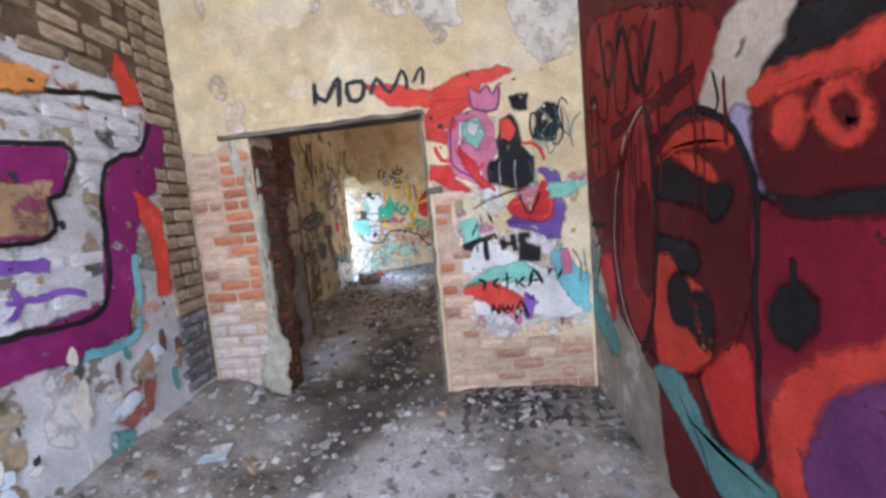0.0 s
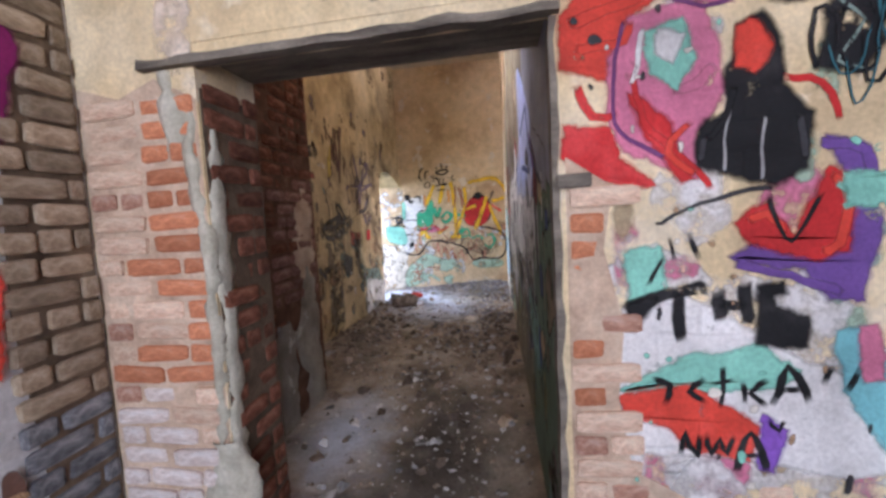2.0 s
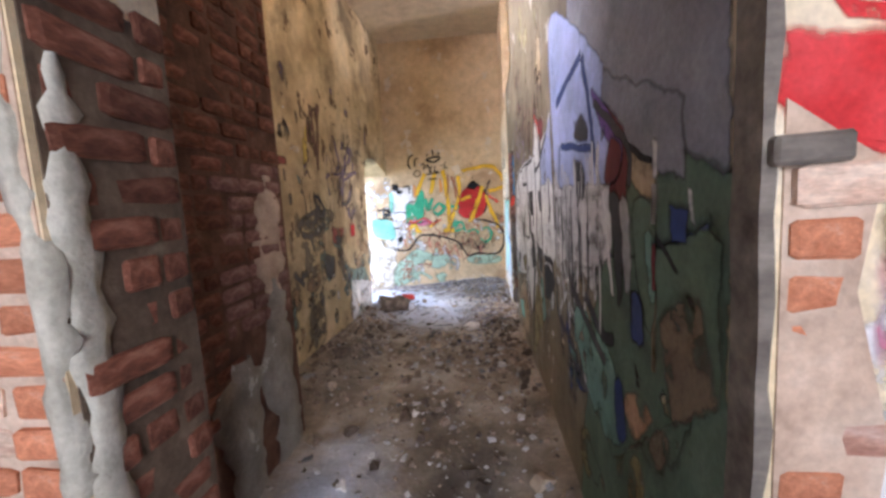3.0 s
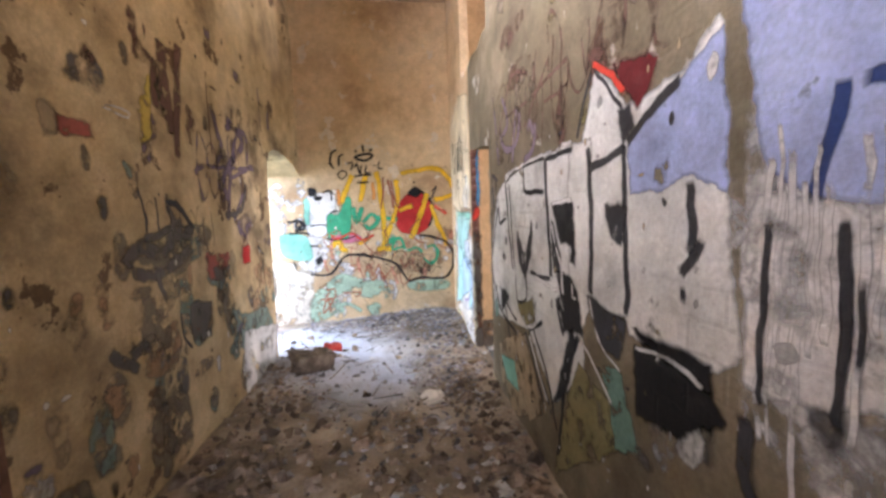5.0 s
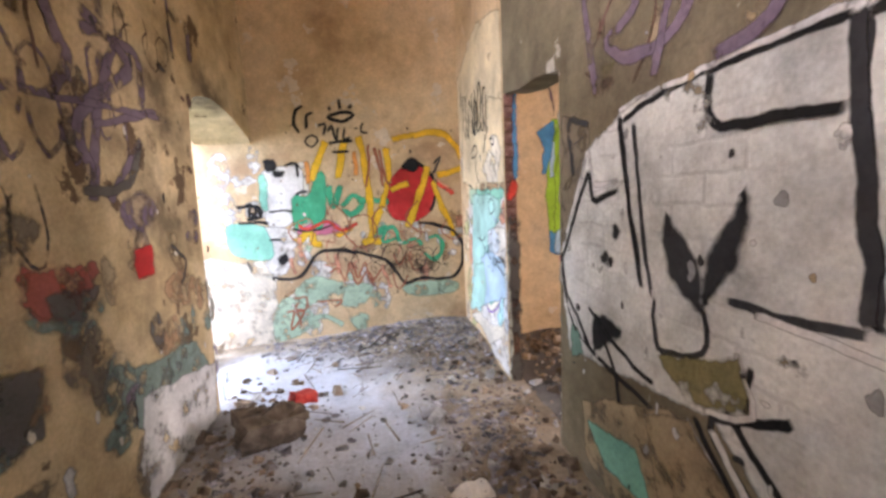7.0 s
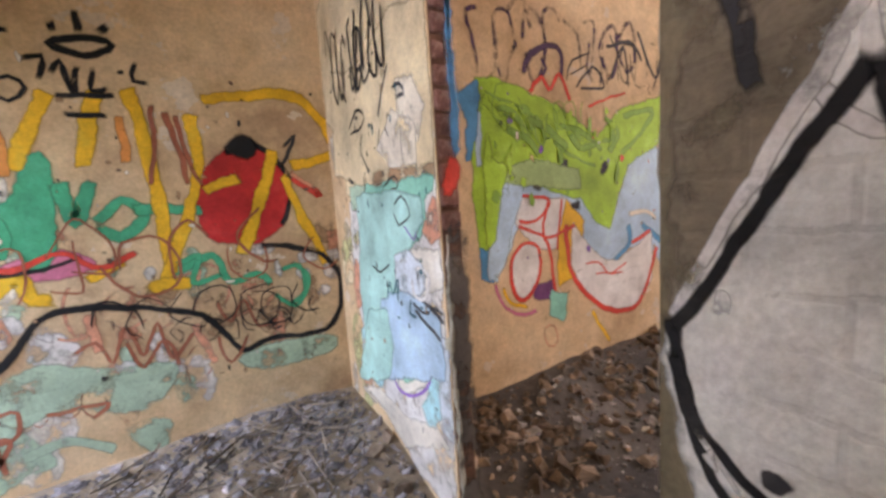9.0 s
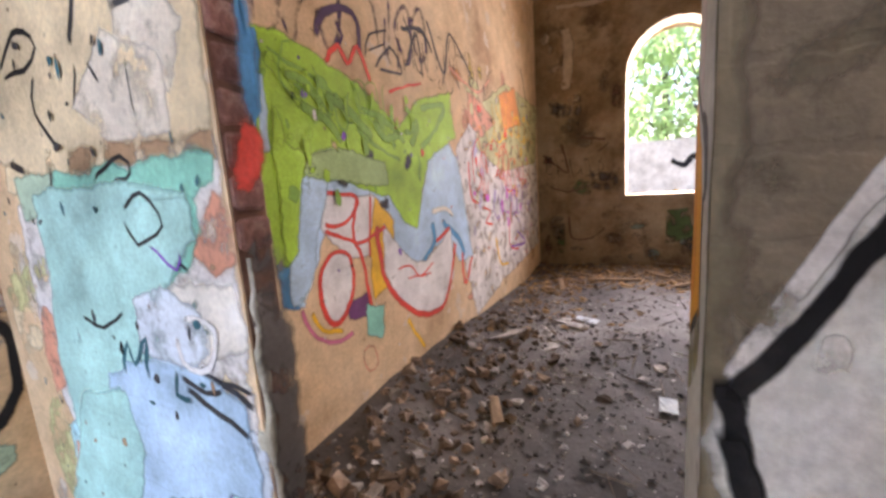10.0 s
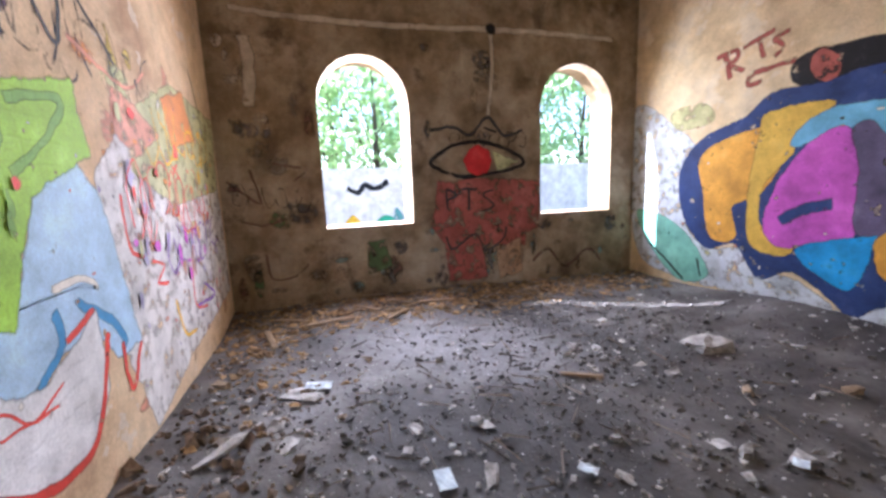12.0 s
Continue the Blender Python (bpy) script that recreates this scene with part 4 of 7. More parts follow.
line("black", 0.026, "-1.59,1.37 -1.47,1.38 -1.34,1.36")
line("black", 0.026, "-1.61,1.09 -1.48,1.08")
line("black", 0.026, "-1.32,1.52 -1.26,1.55 -1.18,1.55")
line("black", 0.039, "-0.93,2.27 -0.81,2.32 -0.69,2.29 -0.81,2.23", closed=True)
line("black", 0.039, "-0.92,2.39 -0.90,2.33")
line("black", 0.039, "-0.81,2.45 -0.80,2.34")
line("black", 0.039, "-0.68,2.40 -0.74,2.33")
line("black", 0.031, "-1.15,2.39 -1.22,2.35 -1.26,2.22 -1.21,2.12")
line("black", 0.031, "-1.15,2.15 -1.13,2.30 -1.05,2.32")
line("black", 0.026, "-1.17,2.04 -1.10,2.10 -1.04,2.05 -1.11,1.99", closed=True)
line("black", 0.026, "-1.06,2.18 -0.97,2.21 -0.99,2.09")
line("black", 0.026, "-0.94,2.12 -0.90,2.19 -0.87,2.04 -0.84,2.18")
line("black", 0.026, "-0.78,2.18 -0.79,2.06 -0.72,2.08")
line("black", 0.026, "-0.59,2.23 -0.61,2.12 -0.54,2.12")
line("black", 0.030, "-0.95,2.03 -0.69,2.04")
line("black", 0.030, "-0.93,1.94 -0.74,1.93")
fill("black", "-1.58,1.87 -1.49,1.87 -1.47,1.79 -1.55,1.77")
fill("black", "-1.49,1.76 -1.40,1.76 -1.41,1.71 -1.48,1.72")
line("black", 0.030, "-1.40,1.81 -1.28,1.84 -1.27,1.69")
line("black", 0.036, "-1.88,1.42 -1.76,1.44 -1.67,1.42 -1.66,1.32 -1.80,1.31")
line("black", 0.036, "-1.88,1.28 -1.69,1.27 -1.58,1.26")
line("black", 0.027, "-1.77,1.41 -1.76,1.31")
line("black", 0.023, "-1.84,0.90 -1.79,0.77")
fill("black", "-1.53,0.89 -1.46,0.94 -1.44,0.87 -1.51,0.84")
line("salmon", 0.052, "-1.32,1.12 -1.31,0.96 -1.28,0.81")
line("salmon", 0.051, "-0.97,0.91 -0.95,0.69")
line("salmon", 0.038, "0.26,1.51 0.12,1.62")
line("brick", 0.021, "-1.06,0.71 -0.96,0.75 -0.90,0.62 -0.82,0.81 -0.76,0.63 -0.68,0.79 -0.63,0.58 -0.50,0.72")
line("brick", 0.021, "-0.38,0.89 -0.32,0.73 -0.23,0.85 -0.17,0.67 -0.04,0.69")
line("brick", 0.022, "-1.44,0.46 -1.29,0.47 -1.33,0.33 -1.42,0.35 -1.37,0.45")
line("brick", 0.023, "-1.52,0.34 -1.34,0.33 -1.48,0.14 -1.42,0.35 -1.38,0.15")
line("brick", 0.022, "-1.21,0.42 -0.95,0.41 -1.03,0.34")
line("black", 0.031, "-1.79,1.43 -1.74,1.46 -1.77,1.38 -1.71,1.36 -1.76,1.31")
line("black", 0.031, "-1.70,1.46 -1.70,1.31 -1.66,1.34 -1.70,1.38")
line("salmon", 0.043, "-0.51,0.76 -0.42,0.49")
line("salmon", 0.039, "-1.42,0.90 -1.38,0.71")
line("scarlet", 0.034, "-1.32,1.24 -1.22,1.18 -1.03,1.24 -0.88,1.14 -0.71,1.22")
line("scarlet", 0.038, "0.24,1.53 0.30,1.46 0.12,1.58")
line("brick", 0.025, "-0.45,1.96 -0.42,1.71 -0.36,1.55")
line("brick", 0.025, "-0.56,2.01 -0.57,1.75 -0.62,1.56")
line("green", 0.047, "-1.26,1.45 -1.21,1.37 -1.25,1.23")
line("green", 0.037, "-0.55,1.11 -0.43,1.16 -0.48,1.00 -0.33,1.03")
line("green", 0.034, "0.07,1.05 0.17,0.93 0.07,0.76 -0.05,0.86")
line("charcoal", 0.025, "0.09,1.77 0.18,1.85 0.08,1.66")
line("brick", 0.021, "-0.83,0.73 -0.77,0.56 -0.66,0.70 -0.60,0.53")
line("brick", 0.021, "-0.40,0.66 -0.34,0.48 -0.23,0.63")
line("mintpale", 0.054, "-1.32,0.22 -1.14,0.25 -0.95,0.14")
mural(SW, "turquoise, mint and white painted strip with black marker tags")
fill("buttercream", "9.20,2.70 9.80,2.85 10.58,2.60 10.58,1.95 10.2,1.7 10.3,1.45 9.80,1.42 9.20,1.40", sharp=True)
fill("buttercream", "9.20,2.1 9.5,2.2 9.9,2.05 10.4,2.2 10.5,1.6 10.1,1.5 9.20,1.46", sharp=True)
fill("palewash", "9.2,1.5 9.5,1.5 9.9,1.45 10.25,1.4 10.3,0.9 10.2,0.6 9.9,0.3 9.6,0.06 9.2,0.04", sharp=True)
fill("paleplaster", "9.48,1.89 9.34,1.88 9.25,1.74 9.31,1.63 9.49,1.75", sharp=True)
fill("paleplaster", "9.55,1.79 9.33,1.68 9.34,1.54 9.60,1.54 9.74,1.65", sharp=True)
fill("tan", "9.83,1.54 9.45,1.52 9.20,1.51 9.20,1.47 9.46,1.48 9.85,1.48", sharp=True)
fill("mint", "9.94,1.49 9.82,1.46 9.62,1.48 9.55,1.45 9.39,1.48 9.21,1.47 9.22,1.42 9.30,1.39 9.29,1.31 9.35,1.24 9.48,1.18 9.52,1.27 9.59,1.33 9.70,1.25 9.81,1.28 9.80,1.09 9.99,1.03 10.03,1.14 10.06,1.21 9.97,1.35", sharp=True)
fill("mintpale", "10.23,1.48 9.99,1.49 10.02,1.38 10.22,1.36", sharp=True)
fill("salmon", "9.22,1.39 9.19,1.37 9.19,1.25 9.27,1.21 9.32,1.26", sharp=True)
fill("salmon", "10.26,1.05 10.06,0.99 10.05,0.87 10.30,0.74 10.32,0.88", sharp=True)
fill("limewash", "9.65,1.15 9.40,1.18 9.22,1.18 9.19,1.05 9.35,1.00 9.52,1.04 9.67,1.06", sharp=True)
fill("palecyan", "9.94,1.01 9.68,1.04 9.54,0.96 9.46,0.97 9.28,0.88 9.22,0.75 9.23,0.54 9.30,0.46 9.39,0.35 9.45,0.44 9.38,0.53 9.31,0.72 9.43,0.79 9.59,0.79 9.77,0.77 9.93,0.58 9.91,0.44 9.96,0.34 10.14,0.33 10.27,0.49 10.25,0.61 10.12,0.69 10.01,0.83", sharp=True)
fill("skyblue", "9.73,0.90 9.46,0.97 9.31,0.88 9.43,0.81 9.67,0.80", sharp=True)
fill("limewash", "9.79,0.72 9.51,0.79 9.34,0.75 9.42,0.56 9.64,0.43 9.82,0.47", sharp=True)
fill("mint", "9.66,0.69 9.47,0.72 9.46,0.59 9.63,0.49 9.72,0.55", sharp=True)
fill("mint", "10.03,1.29 9.88,1.31 9.92,1.13 10.06,1.14", sharp=True)
fill("palebluewash", "9.26,0.81 9.19,0.83 9.19,0.62 9.19,0.41 9.28,0.41 9.27,0.62", sharp=True)
fill("limewash", "10.32,0.20 10.03,0.31 9.64,0.29 9.32,0.39 9.23,0.36 9.69,0.12 9.90,0.19", sharp=True)
fill("salmon", "10.24,0.55 10.16,0.52 10.16,0.29 10.30,0.25", sharp=True)
line("black", 0.027, "10.04,2.13 10.02,2.00 9.89,2.08 9.85,1.99 9.72,2.04")
line("black", 0.033, "9.95,2.13 9.94,2.02 9.99,1.97")
line("charcoal", 0.023, "9.54,1.99 9.64,1.88 9.71,1.79")
line("charcoal", 0.019, "9.54,1.88 9.45,1.87 9.41,1.82 9.50,1.83")
line("black", 0.016, "10.15,1.81 9.98,1.89 9.89,1.83 9.98,1.78 10.13,1.79")
line("black", 0.015, "9.93,1.76 9.98,1.66 9.88,1.56")
line("black", 0.012, "9.70,1.75 9.74,1.65")
line("black", 0.011, "9.63,1.75 9.59,1.68")
line("black", 0.010, "9.46,1.71 9.47,1.58")
line("black", 0.012, "9.72,1.45 9.57,1.50 9.53,1.45 9.64,1.43 9.58,1.35 9.40,1.38 9.41,1.33 9.54,1.33 9.36,1.22")
line("black", 0.026, "10.25,1.54 10.13,1.50")
line("black", 0.025, "10.15,1.43 10.06,1.40")
line("black", 0.015, "9.95,1.53 9.98,1.44")
line("tealdark", 0.014, "9.93,1.31 9.82,1.27 9.71,1.22")
line("tealdark", 0.021, "9.75,0.89 9.71,1.03 9.68,0.92 9.63,1.03")
line("tealdark", 0.019, "9.56,1.03 9.59,0.92")
line("charcoal", 0.026, "9.46,0.98 9.33,0.95 9.19,0.89")
line("charcoal", 0.017, "9.41,0.94 9.27,0.94 9.19,0.93")
line("charcoal", 0.014, "9.49,1.00 9.43,0.93 9.37,0.98 9.34,0.89")
line("violet", 0.019, "9.83,0.51 9.73,0.42 9.56,0.45 9.40,0.55 9.33,0.66")
line("tealdark", 0.018, "10.08,0.81 10.19,0.68")
line("black", 0.011, "9.80,1.09 9.57,1.13 9.46,1.18")
line("tealdull", 0.022, "9.30,1.07 9.40,1.07 9.34,1.15")
mural(GW, "green, pale blue and red bubble-letter graffiti")
fill("palewash", "3.01,1.67 3.53,2.05 5.71,1.82 5.71,0.41 4.01,0.25 3.28,0.11 3.03,0.69", sharp=True)
fill("olivepale", "3.53,2.05 4.40,2.42 5.80,2.34 5.66,1.58 4.16,1.46 3.47,1.69", sharp=True)
fill("orange", "4.16,2.26 4.75,2.43 4.95,2.05 4.31,1.92", sharp=True)
fill("skyblue", "1.24,1.41 1.54,1.45 1.99,1.31 2.15,1.15 2.33,1.19 2.52,1.60 2.81,1.73 3.02,1.53 3.22,0.70 2.93,0.71 2.73,0.94 2.45,0.90 2.20,0.82 2.05,0.92 1.87,1.06 1.36,1.18 1.25,1.00 1.17,0.84 1.13,0.86", sharp=True)
fill("green2", "1.09,2.08 1.23,2.08 1.49,2.02 1.85,1.91 2.15,1.75 2.36,1.95 2.92,2.09 2.99,1.75 2.48,1.56 2.26,1.09 2.13,1.13 1.96,1.32 1.53,1.44 1.26,1.44 1.23,1.31 1.15,1.02 1.05,1.04 1.02,1.37 1.04,1.73", sharp=True)
line("olivegreen", 0.039, "1.75,1.84 2.03,1.77 2.19,1.65")
line("olivegreen", 0.047, "2.44,1.91 2.80,1.98 2.68,1.81 2.40,1.63")
line("olivegreen", 0.024, "1.22,1.98 1.41,1.93 1.59,1.84")
line("olivegreen", 0.021, "1.27,1.88 1.46,1.81 1.50,1.70")
line("olivegreen", 0.028, "1.69,1.72 1.86,1.63 2.12,1.55")
line("greygreen", 0.033, "1.27,1.50 1.51,1.53 1.88,1.48")
line("green2", 0.054, "1.11,1.96 1.20,1.90 1.31,1.78")
line("olivegreen", 0.015, "1.14,2.01 1.28,1.96 1.47,1.93")
line("skyblue", 0.037, "1.09,1.90 1.08,1.74 1.08,1.56")
line("blue", 0.053, "2.48,1.10 2.50,0.94 2.31,0.82")
line("blue", 0.052, "2.65,1.08 2.94,0.90 3.04,0.74")
line("limewash", 0.041, "2.49,1.18 2.77,1.17 2.86,1.09")
fill("blue", "0.94,1.97 1.10,2.07 1.08,1.86 1.02,1.61 0.99,1.60 1.00,1.83", sharp=True)
fill("blue", "1.05,1.06 1.18,1.02 1.14,0.85 1.06,0.89", sharp=True)
fill("white", "1.38,1.37 1.77,1.33 1.91,1.26 1.77,1.02 1.62,1.00 1.48,1.05 1.35,1.20", sharp=True)
fill("yellow", "1.80,1.31 1.98,1.16 1.91,0.79 1.72,0.72 1.71,1.03", sharp=True)
fill("white", "1.86,1.15 1.96,1.03 2.15,0.86 2.37,0.81 2.79,0.99 2.80,0.61 2.57,0.41 2.23,0.46 1.97,0.63 1.84,0.88", sharp=True)
fill("purple", "1.47,0.76 1.64,0.79 1.67,0.63 1.49,0.67", sharp=True)
fill("white", "1.29,0.96 1.41,1.06 1.52,1.03 1.54,0.88 1.46,0.72 1.35,0.69 1.29,0.79", sharp=True)
line("scarlet", 0.029, "1.29,0.96 1.41,1.06 1.52,1.03 1.54,0.88 1.46,0.72 1.35,0.69 1.29,0.79", closed=True)
line("scarlet", 0.044, "1.79,1.16 1.83,0.82 2.03,0.58 2.30,0.43 2.63,0.44 2.87,0.87")
line("scarlet", 0.024, "1.39,1.38 1.64,1.33 1.51,1.20 1.36,1.21")
line("scarlet", 0.026, "1.64,1.35 1.57,1.14 1.63,0.99 1.67,0.63")
line("scarlet", 0.023, "1.76,1.34 1.70,0.98")
line("scarlet", 0.025, "1.36,1.18 1.64,1.08 1.89,1.14")
line("scarlet", 0.036, "2.52,0.94 2.79,1.01")
line("scarlet", 0.014, "1.98,0.84 2.13,0.83 2.26,0.74 2.47,0.79")
line("scarlet", 0.014, "2.09,0.76 2.42,0.72")
line("pink", 0.024, "1.14,0.84 1.20,0.69 1.34,0.59 1.50,0.59")
line("yellow", 0.024, "1.20,0.80 1.27,0.68 1.41,0.63")
fill("mint", "1.62,0.70 1.78,0.65 1.75,0.46 1.62,0.53", sharp=True)
line("salmon", 0.012, "1.56,0.45 1.65,0.44 1.68,0.33 1.59,0.31", closed=True)
line("yellow", 0.033, "2.04,0.47 2.25,0.19")
line("purpledark", 0.042, "1.46,2.12 1.50,2.24 1.67,2.33 1.79,2.30 1.79,2.12")
line("purpledark", 0.027, "1.59,2.26 1.65,2.19 1.56,2.09")
line("purpledark", 0.021, "1.24,2.16 1.28,2.10")
line("scarlet", 0.036, "1.49,2.02 1.61,2.13 1.67,2.05 1.77,2.16 1.87,1.99")
line("charcoal", 0.017, "1.84,2.12 1.90,2.26 2.09,2.34")
line("charcoal", 0.017, "1.87,2.16 2.05,2.25")
line("charcoal", 0.020, "1.93,2.08 2.11,2.24 2.22,2.11 1.97,2.08")
line("charcoal", 0.023, "2.27,2.15 2.45,2.41 2.50,2.14")
line("charcoal", 0.028, "2.62,2.55 2.86,2.23 3.01,2.56 3.45,2.30")
line("charcoal", 0.028, "2.25,2.39 2.53,2.46 2.68,2.34")
line("scarlet", 0.018, "2.04,1.96 2.47,2.09")
line("salmon", 0.026, "2.95,2.30 3.55,2.20 3.90,2.38")
fill("black", "1.58,1.43 1.56,1.41 1.54,1.41 1.51,1.42 1.50,1.43 1.52,1.44 1.54,1.45 1.57,1.44", sharp=True)
fill("black", "1.83,1.56 1.82,1.54 1.79,1.52 1.77,1.53 1.77,1.56 1.78,1.59 1.80,1.60 1.83,1.59", sharp=True)
fill("black", "2.25,1.54 2.23,1.50 2.20,1.49 2.18,1.50 2.17,1.53 2.19,1.57 2.22,1.58 2.24,1.57", sharp=True)
fill("black", "1.94,1.27 1.93,1.25 1.90,1.25 1.87,1.26 1.86,1.28 1.88,1.29 1.91,1.30 1.93,1.29", sharp=True)
line("scarlet", 0.027, "4.20,1.77 4.41,1.61 4.32,1.27 4.64,1.25 4.65,1.31")
line("scarlet", 0.026, "4.34,1.79 4.10,1.61")
line("scarlet", 0.029, "3.24,1.56 3.27,1.24 3.47,1.16 3.54,1.24")
line("scarlet", 0.023, "3.54,1.12 3.75,1.05 3.60,0.96 3.81,0.92")
line("scarlet", 0.028, "4.54,1.25 4.33,0.65 4.70,0.49")
line("scarlet", 0.018, "3.61,1.42 3.62,1.27")
line("violet", 0.030, "4.65,0.73 4.99,0.53 4.39,0.58")
line("yellow", 0.031, "3.87,0.77 4.00,0.46 4.30,0.40")
line("scarlet", 0.035, "2.99,0.78 3.02,0.48 3.22,0.70")
line("charcoal", 0.026, "5.05,2.73 5.26,2.35 5.34,2.08")
fill("salmon", "3.32,2.16 3.63,2.10 4.02,1.97 3.55,1.78 3.30,1.91", sharp=True)
mural(WW, "red-pupilled eye and faded brick-red tag on the wall")
fill("brickred", "7.18,1.58 6.56,1.61 5.63,1.55 5.63,0.86 5.84,0.79 5.85,0.61 6.56,0.67 6.48,0.16 7.06,0.18 7.11,0.72 7.29,0.97", sharp=True)
line("black", 0.054, "7.27,1.86 6.96,2.05 6.54,2.11 6.09,1.98 5.87,1.80 6.29,1.69 6.81,1.64 7.17,1.75", closed=True)
fill("olivepale", "6.36,1.98 5.97,1.82 6.29,1.71", sharp=True)
fill("red", "6.37,1.85 6.44,1.70 6.59,1.64 6.74,1.71 6.80,1.86 6.73,2.00 6.58,2.06 6.43,2.00", sharp=True)
line("charcoal", 0.045, "7.27,2.26 6.95,2.31 6.69,2.20 6.43,2.44 6.18,2.20 5.88,2.28")
line("black", 0.039, "6.50,2.31 6.28,2.24")
line("charcoal", 0.034, "7.07,1.48 7.06,1.17")
line("charcoal", 0.034, "7.07,1.48 6.92,1.39 7.06,1.32")
line("charcoal", 0.034, "6.86,1.47 6.60,1.46")
line("charcoal", 0.034, "6.73,1.47 6.74,1.15")
line("charcoal", 0.034, "6.34,1.45 6.52,1.38 6.35,1.23 6.52,1.14")
line("charcoal", 0.034, "7.09,0.83 7.00,0.63 6.66,0.82 6.48,0.58 6.20,0.74 6.17,0.91")
line("charcoalwash", 0.06, "6.42,0.59 6.39,0.17")
fill("tan", "6.31,0.59 5.94,0.72 5.90,0.20 6.27,0.14", sharp=True)
line("palecement", 0.075, "9.57,3.59 8.86,3.54 7.66,3.53 6.36,3.58 5.19,3.60 4.36,3.58")
line("palecement", 0.057, "6.36,3.54 6.35,3.02 6.43,2.46")
line("palecement", 0.134, "9.44,3.31 9.40,2.95 9.45,2.52")
fill("black", "6.29,3.59 6.31,3.54 6.36,3.52 6.41,3.54 6.42,3.58 6.40,3.63 6.36,3.65 6.31,3.64", sharp=True)
line("brown", 0.028, "9.43,0.78 9.39,0.47 9.13,0.46 8.94,0.60")
line("brown", 0.028, "9.68,1.20 9.41,1.13 9.06,1.24")
line("brown", 0.028, "9.27,1.87 8.89,1.79 9.03,1.66")
line("brown", 0.028, "9.78,1.68 9.44,1.40 9.52,1.81")
fill("greenmoss", "8.19,0.82 7.97,0.84 7.87,0.48 8.19,0.40", sharp=True)
line("brown", 0.045, "5.73,0.34 5.46,0.51 5.15,0.22 4.74,0.45 4.49,0.25")
mural(RR, "blue, orange and magenta block mural with a dark top")
fill("palebluewash", "5.80,2.55 4.99,2.17 4.66,1.76 4.77,0.85 4.37,0.58 4.01,0.63 3.75,0.32 3.49,0.39 3.06,0.18 2.91,0.00 3.40,0.00 3.90,0.09 4.86,0.10 5.69,0.49")
fill("olivepale", "5.10,2.42 4.59,2.43 4.49,2.21 4.99,2.17")
fill("mint", "5.66,1.02 4.91,0.83 4.42,0.25 4.86,0.08 5.40,0.51")
fill("black", "3.63,2.56 3.44,2.73 2.64,2.61 2.59,2.14 3.41,2.36")
fill("navy", "4.93,1.53 4.64,1.98 4.07,2.19 3.82,2.39 3.41,2.40 2.60,2.25 2.19,0.14 2.68,0.26 2.90,0.00 3.01,0.19 3.44,0.45 3.78,0.31 4.08,0.68 4.46,0.59 4.80,0.92")
fill("orange2", "4.63,1.69 4.47,1.89 3.96,2.03 3.62,1.98 3.64,1.63 3.84,1.31 4.15,1.14 4.09,0.76 4.42,0.75 4.55,1.32")
fill("ochreyellow", "3.89,1.99 3.82,2.19 3.34,2.22 3.22,2.17 3.51,1.97 3.54,1.74 3.81,1.38 3.80,0.93 3.45,0.71 3.63,0.61 3.92,0.75 3.96,1.32")
fill("skyblue2", "3.53,1.79 3.51,1.94 3.20,2.14 2.58,2.07 2.54,1.69 2.92,1.91 3.18,1.91")
fill("magenta", "3.54,1.62 3.36,1.84 3.08,1.94 2.96,1.53 2.93,0.99 3.03,0.81 3.26,0.80 3.58,0.71 3.77,0.92 3.69,1.32")
fill("greypurple", "3.04,1.92 2.84,1.88 2.47,1.04 2.92,0.94 2.96,1.53")
line("navy", 0.123, "3.61,0.99 3.39,1.13 3.13,1.20")
fill("azure", "3.42,0.70 2.86,0.90 2.79,0.86 2.90,0.41 3.08,0.40")
fill("orange2", "2.78,0.88 2.60,0.93 2.56,0.53 2.71,0.55")
fill("palebluewash", "2.90,0.00 2.68,0.25 2.39,0.27 2.36,0.00 2.80,0.00")
fill("brickred", "3.20,2.53 3.22,2.43 3.31,2.40 3.40,2.47 3.45,2.60 3.42,2.70 3.34,2.72 3.25,2.65")
line("brickred", 0.068, "4.37,2.99 4.29,2.66")
line("brickred", 0.060, "4.49,2.96 4.22,2.97 4.24,2.86 4.32,2.84 4.12,2.72")
line("brickred", 0.058, "4.16,2.98 3.82,3.07")
line("brickred", 0.058, "3.98,3.02 3.92,2.79")
line("brickred", 0.057, "3.66,3.01 3.82,2.97 3.72,2.86 3.82,2.78")
line("brickred", 0.057, "3.58,2.69 4.01,2.66 4.07,2.55 3.91,2.55")
line("black", 0.037, "5.40,0.53 5.07,0.31 4.77,0.08")
line("black", 0.035, "4.59,0.43 4.51,0.17")
mural(CR, "silver and black block-letter graffiti with a teal and olive base")
fill("silver", "8.32,1.03 8.13,1.57 7.82,1.74 7.05,1.80 6.72,1.80 6.63,1.01 6.61,0.77 6.95,0.47 7.35,0.76 7.70,0.71 8.22,0.65", sharp=True)
fill("silver", "6.61,1.79 6.50,2.06 6.30,1.86 6.03,1.88 5.98,1.89 5.90,1.97 5.82,1.13 5.91,1.05 6.00,1.11 6.25,1.07 6.27,1.12 6.58,1.13", sharp=True)
fill("silver", "6.75,1.79 6.55,1.80 6.55,1.12 6.62,0.98 6.75,0.98", sharp=True)
fill("lavblue", "6.27,1.73 6.19,1.80 6.01,1.87 5.89,1.93 5.86,1.56 5.98,1.61 6.07,1.58 6.25,1.57", sharp=True)
